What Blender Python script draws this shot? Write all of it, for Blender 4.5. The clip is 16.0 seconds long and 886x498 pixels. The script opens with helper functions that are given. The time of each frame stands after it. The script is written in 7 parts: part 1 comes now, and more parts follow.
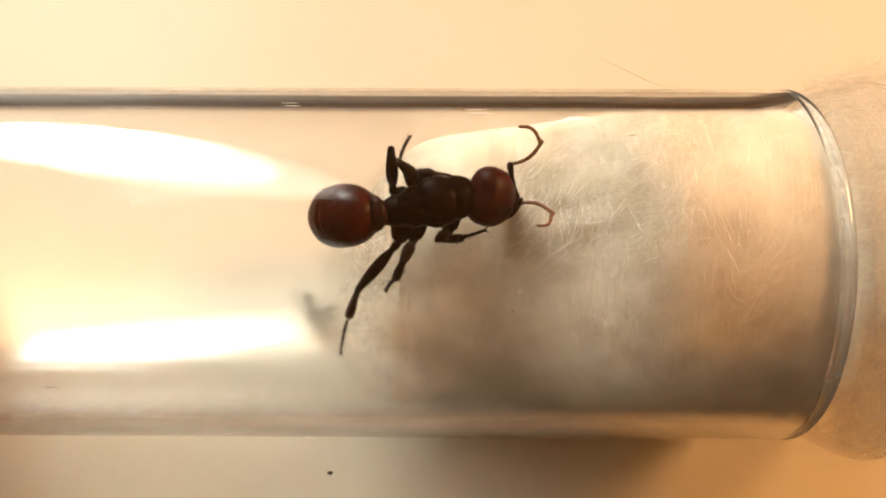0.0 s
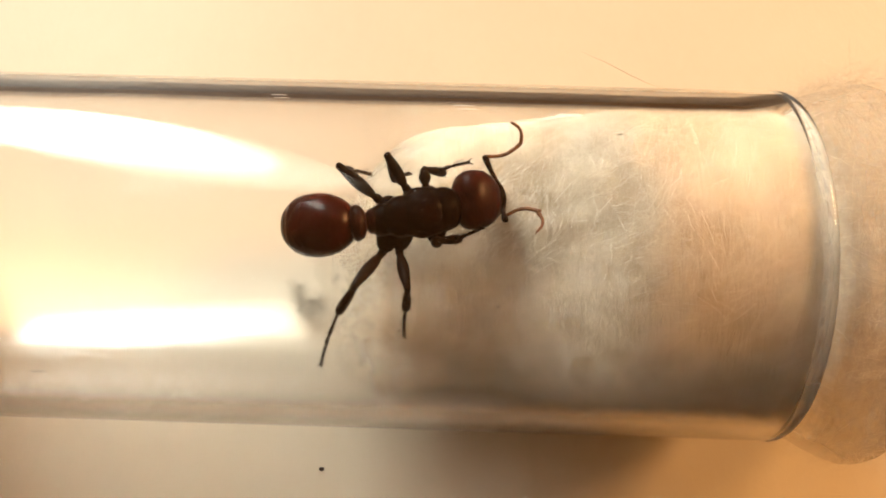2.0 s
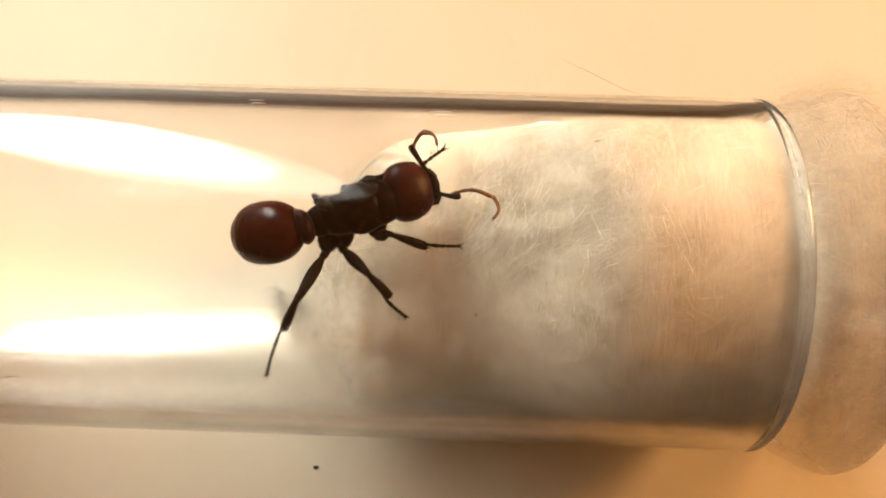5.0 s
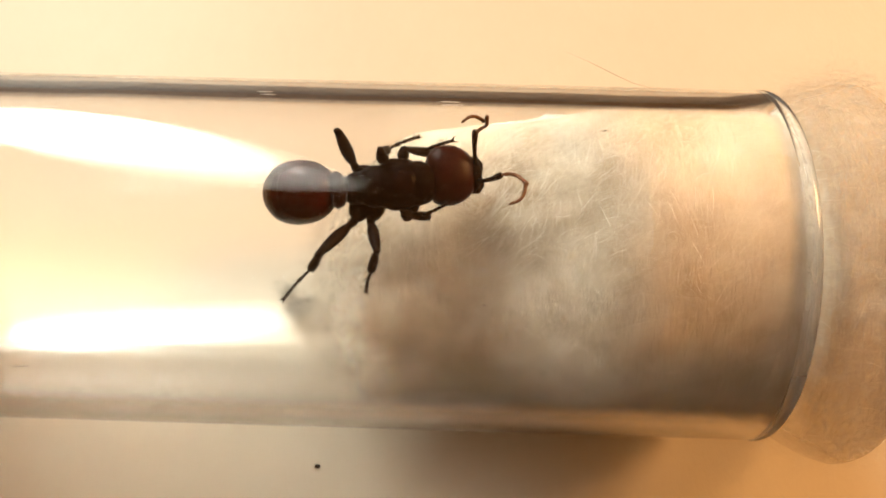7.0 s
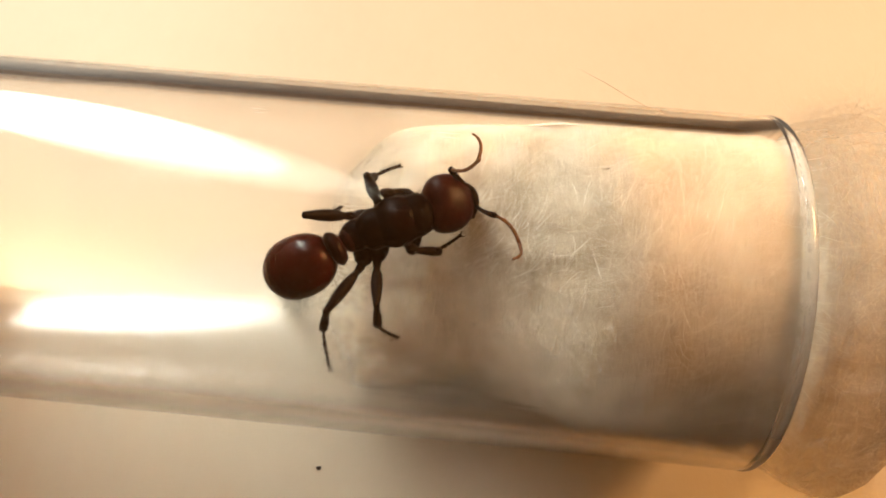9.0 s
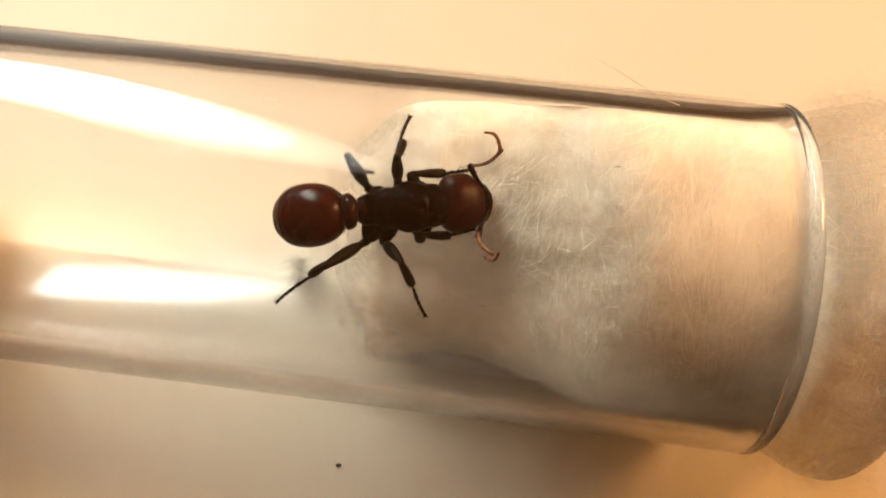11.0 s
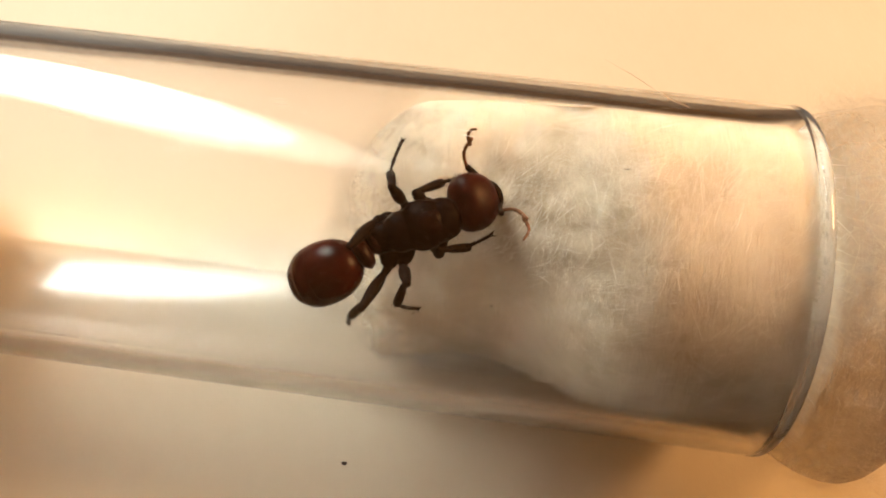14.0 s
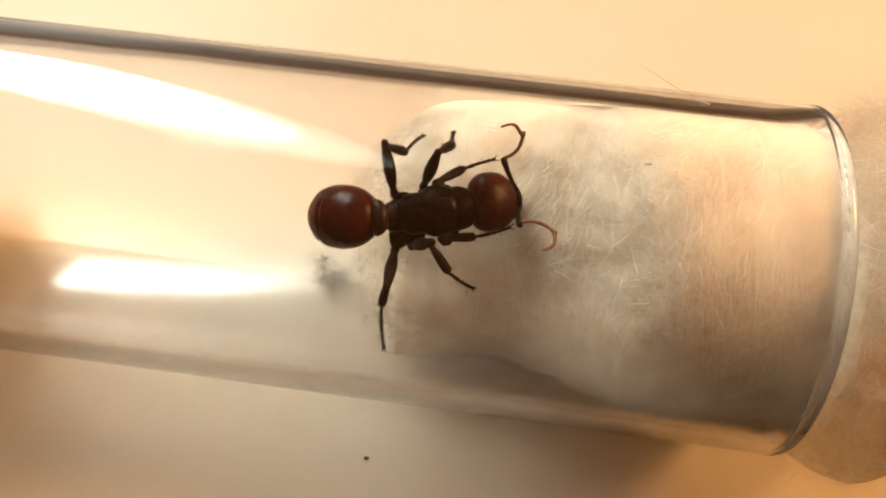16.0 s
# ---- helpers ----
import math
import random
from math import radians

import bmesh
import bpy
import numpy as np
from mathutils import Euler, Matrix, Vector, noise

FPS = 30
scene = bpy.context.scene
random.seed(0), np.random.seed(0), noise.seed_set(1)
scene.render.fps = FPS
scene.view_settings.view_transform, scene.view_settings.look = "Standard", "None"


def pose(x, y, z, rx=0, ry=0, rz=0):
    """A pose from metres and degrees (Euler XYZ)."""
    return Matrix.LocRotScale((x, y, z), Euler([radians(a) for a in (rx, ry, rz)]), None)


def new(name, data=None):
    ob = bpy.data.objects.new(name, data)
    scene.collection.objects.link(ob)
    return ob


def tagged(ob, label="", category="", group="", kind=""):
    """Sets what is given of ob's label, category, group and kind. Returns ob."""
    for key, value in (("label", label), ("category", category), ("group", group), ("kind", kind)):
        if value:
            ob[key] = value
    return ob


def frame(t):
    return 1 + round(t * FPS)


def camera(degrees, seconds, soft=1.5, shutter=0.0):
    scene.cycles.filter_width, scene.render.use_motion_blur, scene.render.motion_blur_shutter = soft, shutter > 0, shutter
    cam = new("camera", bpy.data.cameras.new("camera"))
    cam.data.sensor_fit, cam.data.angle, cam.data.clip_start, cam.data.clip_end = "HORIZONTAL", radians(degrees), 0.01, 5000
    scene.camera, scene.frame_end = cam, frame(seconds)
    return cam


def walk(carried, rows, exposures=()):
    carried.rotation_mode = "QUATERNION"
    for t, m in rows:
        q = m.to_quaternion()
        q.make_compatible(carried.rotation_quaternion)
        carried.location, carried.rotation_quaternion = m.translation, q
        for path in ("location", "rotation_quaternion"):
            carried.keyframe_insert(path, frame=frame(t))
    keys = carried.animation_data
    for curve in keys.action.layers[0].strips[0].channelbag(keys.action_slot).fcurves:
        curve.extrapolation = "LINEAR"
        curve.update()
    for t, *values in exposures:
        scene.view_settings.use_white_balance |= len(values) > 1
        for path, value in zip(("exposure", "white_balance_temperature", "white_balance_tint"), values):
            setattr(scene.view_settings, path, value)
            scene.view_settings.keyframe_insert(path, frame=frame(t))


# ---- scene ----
# ---------------------------------------------------------------- camera
cam = camera(54.27, 16.0, soft=1.7)
walk(cam, [
    (0, pose(0.00000, -0.01965, 0.04331, 30, 0, 0)),
    (0.5, pose(0.00003, -0.01973, 0.04331, 30, 0, 0)),
    (1, pose(0.00035, -0.01979, 0.04331, 30, 0, 0)),
    (1.5, pose(0.00047, -0.01979, 0.04331, 30, 0, 0)),
    (2, pose(0.00044, -0.01985, 0.04331, 30, 0, 0)),
    (2.5, pose(0.00055, -0.01982, 0.04331, 30, 0, 0)),
    (3, pose(0.00061, -0.01988, 0.04331, 30, 0, 0)),
    (3.5, pose(0.00064, -0.01988, 0.04331, 30, 0, 0)),
    (4, pose(0.00073, -0.01990, 0.04331, 30, 0, 0)),
    (4.2, pose(0.00073, -0.01990, 0.04331, 30, 0, 0)),
    (6.3, pose(0.00068, -0.01999, 0.04331, 30, 0, 0)),
    (6.5, pose(0.00065, -0.01999, 0.04331, 30, 0, 0)),
    (7, pose(0.00065, -0.01999, 0.04331, 30, 0, 0)),
    (7.5, pose(0.00065, -0.01999, 0.04331, 30, 0, 0)),
    (8, pose(0.00065, -0.01999, 0.04331, 30, 0, 0)),
    (8.5, pose(0.00062, -0.01993, 0.04331, 30, 0, 0)),
    (9, pose(0.00059, -0.01990, 0.04331, 30, 0, 0)),
    (9.2, pose(0.00056, -0.01990, 0.04331, 30, 0, 0)),
    (11.3, pose(-0.00049, -0.02005, 0.04331, 30, 0, 0)),
    (11.5, pose(-0.00052, -0.02005, 0.04331, 30, 0, 0)),
    (12, pose(-0.00060, -0.02008, 0.04331, 30, 0, 0)),
    (12.5, pose(-0.00057, -0.02008, 0.04331, 30, 0, 0)),
    (13, pose(-0.00060, -0.02014, 0.04331, 30, 0, 0)),
    (13.5, pose(-0.00066, -0.02014, 0.04331, 30, 0, 0)),
    (14, pose(-0.00068, -0.02014, 0.04331, 30, 0, 0)),
    (14.5, pose(-0.00080, -0.02014, 0.04331, 30, 0, 0)),
    (15, pose(-0.00080, -0.02008, 0.04331, 30, 0, 0)),
    (15.5, pose(-0.00157, -0.02022, 0.04331, 30, 0, 0)),
    (16, pose(-0.00179, -0.02040, 0.04331, 30, 0, 0))])


# ---------------------------------------------------------------- light
MM = 0.001
world = bpy.data.worlds.new("room_light")
scene.world = world
world.use_nodes = True
world.node_tree.nodes["Background"].inputs["Color"].default_value = (1.0, 0.385, 0.11, 1)
world.node_tree.nodes["Background"].inputs["Strength"].default_value = 0.20

# behind the tube a long white lamp, made of three overlapping panes, and a round amber one to its side


def lamp(name, way, far, long_way, size, energy, colour):
    data = bpy.data.lights.new(name, "AREA")
    data.shape, data.size, data.size_y = "ELLIPSE", size[0], size[1]
    data.energy, data.color = energy, colour
    z = Vector(way).normalized()
    x = Vector(long_way)
    x = (x - z * x.dot(z)).normalized()
    ob = new(name, data)
    ob.matrix_world = Matrix.Translation(z * far) @ Matrix((x, z.cross(x), z)).transposed().to_4x4()


# the long one glows dimmer towards its upper end
lamp("long_lamp", (-0.0851, 0.1365, 0.1826), 0.2433, (0.107, -0.197, 0.153), (0.248, 0.068), 0.115, (0.97, 0.975, 0.85))
lamp("long_lamp_middle", (-0.0934, 0.1517, 0.1708), 0.2448, (0.107, -0.197, 0.153), (0.195, 0.064), 0.22, (0.97, 0.975, 0.85))
lamp("long_lamp_bright_end", (-0.0986, 0.1612, 0.1634), 0.2458, (0.107, -0.197, 0.153), (0.14, 0.058), 0.335, (0.97, 0.975, 0.85))
lamp("amber_lamp", (0.72, 0.16, 0.48), 0.20, (0, 1, 0), (0.07, 0.07), 0.47, (1.0, 0.50, 0.17))


# ---------------------------------------------------------------- materials
def material(name):
    m = bpy.data.materials.new(name)
    m.use_nodes = True
    return m, m.node_tree, m.node_tree.nodes["Principled BSDF"]


def noise_node(nt, scale, detail=4, rough=0.6, stretch=(1, 1, 1)):
    co = nt.nodes.new("ShaderNodeTexCoord")
    mp = nt.nodes.new("ShaderNodeMapping")
    mp.inputs["Scale"].default_value = stretch
    n = nt.nodes.new("ShaderNodeTexNoise")
    n.inputs["Scale"].default_value, n.inputs["Detail"].default_value = scale, detail
    n.inputs["Roughness"].default_value = rough
    nt.links.new(co.outputs["Object"], mp.inputs["Vector"])
    nt.links.new(mp.outputs["Vector"], n.inputs["Vector"])
    return n


def ramp(nt, fac, stops):
    r = nt.nodes.new("ShaderNodeValToRGB")
    while len(r.color_ramp.elements) < len(stops):
        r.color_ramp.elements.new(0.5)
    for e, (p, c) in zip(r.color_ramp.elements, stops):
        e.position, e.color = p, (*c, 1)
    nt.links.new(fac, r.inputs["Fac"])
    return r


def bump(nt, bsdf, height, strength, distance):
    b = nt.nodes.new("ShaderNodeBump")
    b.inputs["Strength"].default_value, b.inputs["Distance"].default_value = strength, distance
    nt.links.new(height, b.inputs["Height"])
    nt.links.new(b.outputs["Normal"], bsdf.inputs["Normal"])
    return b


def mat_table():
    m, nt, b = material("cream_board")
    big = noise_node(nt, 38, 3, 0.5)
    fine = noise_node(nt, 900, 5, 0.7, (1, 0.5, 1))
    mix = nt.nodes.new("ShaderNodeMath")
    mix.operation = "MULTIPLY_ADD"
    mix.inputs[1].default_value = 0.25
    nt.links.new(fine.outputs["Fac"], mix.inputs[0])
    nt.links.new(big.outputs["Fac"], mix.inputs[2])
    r = ramp(nt, mix.outputs[0], [(0.3, (0.59, 0.50, 0.385)), (0.62, (0.63, 0.555, 0.435)), (0.85, (0.65, 0.585, 0.47))])
    nt.links.new(r.outputs["Color"], b.inputs["Base Color"])
    b.inputs["Roughness"].default_value = 0.55
    bump(nt, b, fine.outputs["Fac"], 0.25, 0.0001)
    return m


def mat_glass(name, rough, dull, clear=1.0):
    m, nt, b = material(name)
    b.inputs["Base Color"].default_value = (1, 1, 1, 1)
    b.inputs["IOR"].default_value = 1.5
    b.inputs["Transmission Weight"].default_value = clear
    # breath and dust have dulled the lower front of the tube
    where = nt.nodes.new("ShaderNodeTexCoord")
    across = nt.nodes.new("ShaderNodeVectorMath")
    across.operation = "DOT_PRODUCT"
    across.inputs[1].default_value = (0, 0.866, 0.5)
    nt.links.new(where.outputs["Object"], across.inputs[0])
    film = nt.nodes.new("ShaderNodeMapRange")
    film.interpolation_type = "SMOOTHSTEP"
    for k, v in enumerate((-0.0078, 0.001, dull, rough)):
        film.inputs[k + 1].default_value = v
    nt.links.new(across.outputs["Value"], film.inputs["Value"])
    nt.links.new(film.outputs["Result"], b.inputs["Roughness"])
    return m


def mat_cotton(name="cotton_wool", loose=False):
    m, nt, b = material(name)
    wisps = noise_node(nt, 2600, 8, 0.7, (1.0, 0.25, 0.25))
    lumps = noise_node(nt, 260, 5, 0.6)
    r = ramp(nt, lumps.outputs["Fac"], [(0.34, (0.43, 0.355, 0.26)), (0.66, (0.66, 0.585, 0.475))])
    nt.links.new(r.outputs["Color"], b.inputs["Base Color"])
    b.inputs["Roughness"].default_value = 0.9
    b.inputs["Subsurface Weight"].default_value = 0.85
    b.inputs["Subsurface Radius"].default_value = (1.0, 0.8, 0.6)
    b.inputs["Subsurface Scale"].default_value = 0.0018
    bump(nt, b, wisps.outputs["Fac"], 0.9, 0.00028)
    # the wadding thins out to single wisps along its front
    thin = nt.nodes.new("ShaderNodeAttribute")
    thin.attribute_name = "closeness"
    gauze = noise_node(nt, 1500, 6, 0.75, (0.6, 1.0, 1.0))
    add = nt.nodes.new("ShaderNodeMath")
    add.operation = "MULTIPLY_ADD"
    add.inputs[1].default_value = 1.0
    nt.links.new(thin.outputs["Fac"], add.inputs[0])
    nt.links.new(gauze.outputs["Fac"], add.inputs[2])
    cover = nt.nodes.new("ShaderNodeMapRange")
    cover.inputs["From Min"].default_value, cover.inputs["From Max"].default_value = 0.46, 1.18
    nt.links.new(add.outputs[0], cover.inputs["Value"])
    nt.links.new(cover.outputs["Result"], b.inputs["Alpha"])
    if loose:
        # an open fleece that light passes through
        open_weave = noise_node(nt, 3000, 7, 0.75, (0.5, 1.0, 1.0))
        cover = ramp(nt, open_weave.outputs["Fac"], [(0.30, (0.60, 0.60, 0.60)), (0.70, (0.82, 0.82, 0.82))])
        thinned = nt.nodes.new("ShaderNodeMath")
        thinned.operation = "MULTIPLY"
        nt.links.new(cover.outputs["Color"], thinned.inputs[0])
        nt.links.new(thin.outputs["Fac"], thinned.inputs[1])
        nt.links.new(thinned.outputs[0], b.inputs["Alpha"])
    return m


def mat_fibre(name, dull, pale):
    m, nt, b = material(name)
    nt.nodes.remove(b)
    info = nt.nodes.new("ShaderNodeNewGeometry")
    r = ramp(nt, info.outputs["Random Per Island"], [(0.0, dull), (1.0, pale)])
    face, thru, mix = nt.nodes.new("ShaderNodeBsdfDiffuse"), nt.nodes.new("ShaderNodeBsdfTranslucent"), nt.nodes.new("ShaderNodeMixShader")
    gloss, skin = nt.nodes.new("ShaderNodeBsdfGlossy"), nt.nodes.new("ShaderNodeMixShader")
    gloss.inputs["Roughness"].default_value, skin.inputs["Fac"].default_value, mix.inputs["Fac"].default_value = 0.35, 0.06, 0.35
    nt.links.new(r.outputs["Color"], face.inputs["Color"])
    nt.links.new(r.outputs["Color"], thru.inputs["Color"])
    nt.links.new(face.outputs[0], mix.inputs[1])
    nt.links.new(thru.outputs[0], mix.inputs[2])
    nt.links.new(mix.outputs[0], skin.inputs[1])
    nt.links.new(gloss.outputs[0], skin.inputs[2])
    nt.links.new(skin.outputs[0], nt.nodes["Material Output"].inputs["Surface"])
    return m


def mat_chitin(name, dark, light, rough, scale=900, gloss=0.20):
    m, nt, b = material(name)
    n = noise_node(nt, scale, 4, 0.6)
    r = ramp(nt, n.outputs["Fac"], [(0.3, dark), (0.75, light)])
    nt.links.new(r.outputs["Color"], b.inputs["Base Color"])
    b.inputs["Roughness"].default_value = rough
    b.inputs["Specular IOR Level"].default_value = gloss
    b.inputs["Subsurface Weight"].default_value = 0.12
    b.inputs["Subsurface Radius"].default_value = (1.0, 0.3, 0.1)
    b.inputs["Subsurface Scale"].default_value = 0.0003
    fine = noise_node(nt, 9000, 3, 0.6)
    bump(nt, b, fine.outputs["Fac"], 0.25, 0.00003)
    return m


def mat_plain(name, col, rough=0.6):
    m, nt, b = material(name)
    n = noise_node(nt, 4000, 3)
    r = ramp(nt, n.outputs["Fac"], [(0.2, tuple(c * 0.75 for c in col)), (0.8, col)])
    nt.links.new(r.outputs["Color"], b.inputs["Base Color"])
    b.inputs["Roughness"].default_value = rough
    return m


FLEECE = mat_cotton("loose_fleece", True)
TABLE, GLASS, COTTON, FIBRE = mat_table(), mat_glass("clear_glass", 0.05, 0.16), mat_cotton(), mat_fibre("cotton_fibre", (0.66, 0.59, 0.48), (0.88, 0.83, 0.74))
PALE = mat_fibre("white_fibre", (0.88, 0.85, 0.78), (0.96, 0.94, 0.90))
# each fibre takes a random tone from dark grey to pale
GREY_FIBRE = mat_fibre("grey_cotton_fibre", (0.13, 0.115, 0.085), (0.90, 0.86, 0.78))
LIP = mat_glass("lip_glass", 0.03, 0.40, 0.96)
GASTER = mat_chitin("gaster_chitin", (0.010, 0.0010, 0.0007), (0.029, 0.0023, 0.0013), 0.24, 700, 0.15)
HEAD = mat_chitin("head_chitin", (0.008, 0.0009, 0.0006), (0.024, 0.0021, 0.0012), 0.34, 900, 0.08)
THORAX = mat_chitin("thorax_chitin", (0.0014, 0.0004, 0.0003), (0.0036, 0.0008, 0.0006), 0.36, 900, 0.03)
SCUTUM = mat_chitin("scutum_chitin", (0.0022, 0.0005, 0.0004), (0.0065, 0.0010, 0.0007), 0.26, 900, 0.07)
PETIOLE = mat_chitin("petiole_chitin", (0.007, 0.0011, 0.0007), (0.018, 0.0022, 0.0011), 0.34, 900, 0.10)
LEGS = mat_chitin("leg_chitin", (0.0030, 0.0015, 0.0010), (0.0080, 0.0039, 0.0026), 0.50, 2500, 0.05)
FEELER = mat_chitin("feeler_chitin", (0.065, 0.026, 0.009), (0.15, 0.062, 0.022), 0.45, 2500)
EYE = mat_plain("eye_black", (0.010, 0.008, 0.008), 0.15)
BRISTLE = mat_plain("bristle_tan", (0.10, 0.045, 0.018), 0.6)
DESK = mat_plain("dark_wood", (0.030, 0.018, 0.010), 0.5)
EDGE = mat_plain("plate_edge_tan", (0.09, 0.035, 0.014), 0.4)
DIRT = mat_plain("dirt_dark", (0.05, 0.04, 0.03), 0.8)
SCRATCH = mat_plain("scratch_white", (0.9, 0.9, 0.85), 0.4)


# ---------------------------------------------------------------- mesh helpers
def part(name, bm, mat, parent=None, label="", smooth=True):
    me = bpy.data.meshes.new(name)
    bm.to_mesh(me)
    bm.free()
    me.materials.append(mat)
    if smooth:
        me.shade_smooth()
    ob = new(name, me)
    if parent:
        ob.parent = parent
    if label:
        ob["label"] = label
    return ob


def rings_mesh(bm, rings, closed=True):
    """Joins rings of equal count into a skin, with its ends closed."""
    rows = [[bm.verts.new(p) for p in r] for r in rings]
    n = len(rows[0])
    for a, b in zip(rows, rows[1:]):
        for i in range(n):
            bm.faces.new((a[i], a[(i + 1) % n], b[(i + 1) % n], b[i]))
    if closed:
        bm.faces.new(list(reversed(rows[0])))
        bm.faces.new(rows[-1])
    return rows


def lathe_x(bm, profile, seg, squash=(1, 1), offset=(0, 0, 0), rough=0.0):
    """A body turned about x: profile of (x, radius) in mm."""
    rings = []
    for x, r in profile:
        ring = []
        for i in range(seg):
            a = 2 * math.pi * i / seg
            k = 1 + (rough * noise.noise((x * 1.3, math.cos(a) * 1.7, math.sin(a) * 1.7)) if rough else 0)
            ring.append(((x + offset[0]) * MM, (offset[1] + math.cos(a) * r * squash[0] * k) * MM, (offset[2] + math.sin(a) * r * squash[1] * k) * MM))
        rings.append(ring)
    rings_mesh(bm, rings)


def tube_along(bm, pts, radii, sides=6):
    """A limb along points (metres), with a radius at each."""
    pts = [Vector(p) for p in pts]
    rings, side = [], None
    for i, p in enumerate(pts):
        d = (pts[min(i + 1, len(pts) - 1)] - pts[max(i - 1, 0)]).normalized()
        if side is None:
            side = d.orthogonal().normalized()
        side = (side - d * side.dot(d)).normalized()
        other = d.cross(side)
        rings.append([p + (side * math.cos(2 * math.pi * j / sides) + other * math.sin(2 * math.pi * j / sides)) * radii[i] for j in range(sides)])
    rings_mesh(bm, rings)


def ellipsoid(bm, centre, size, turn=0, seg=28, rows=18, bumpy=0.0):
    """An ellipsoid in mm, turned about y by degrees."""
    rings, c, s = [], math.cos(radians(turn)), math.sin(radians(turn))
    for i in range(rows + 1):
        f = math.pi * (0.015 + 0.97 * i / rows)
        ring = []
        for j in range(seg):
            a = 2 * math.pi * j / seg
            v = Vector((-math.cos(f), math.sin(f) * math.cos(a), math.sin(f) * math.sin(a)))
            k = 1 + bumpy * noise.noise(v * 2.3)
            x, y, z = v.x * size[0] * k, v.y * size[1] * k, v.z * size[2] * k
            ring.append(((centre[0] + x * c + z * s) * MM, (centre[1] + y) * MM, (centre[2] - x * s + z * c) * MM))
        rings.append(ring)
    rings_mesh(bm, rings)


# ---------------------------------------------------------------- table
def slab(name, mat, x0, x1, y0, y1, top, thick, label, category):
    bm = bmesh.new()
    bmesh.ops.create_cube(bm, size=1)
    for v in bm.verts:
        v.co = (x0 + (v.co.x + 0.5) * (x1 - x0), y0 + (v.co.y + 0.5) * (y1 - y0), top + (v.co.z - 0.5) * thick)
    bmesh.ops.bevel(bm, geom=list(bm.edges), offset=thick * 0.2, segments=2, affect="EDGES")
    return tagged(part(name, bm, mat, None, "", False), label, category, kind="structure")


# narrow board over an added, unseen dark desk: less bounce, dark lines in the glass
board = slab("board", TABLE, -0.22, 0.22, -0.0135, 0.032, 0.0, 0.006, "cream board in warm lamp light under the tube", "board")
desk = slab("unseen_desk_top", DESK, -0.6, 0.6, -0.4, 0.4, -0.0062, 0.03, "unseen dark desk top added under the board to cut bounced light", "desk")

# ---------------------------------------------------------------- test tube
RIM_X, R_OUT, R_IN = 16.0, 8.0, 7.15


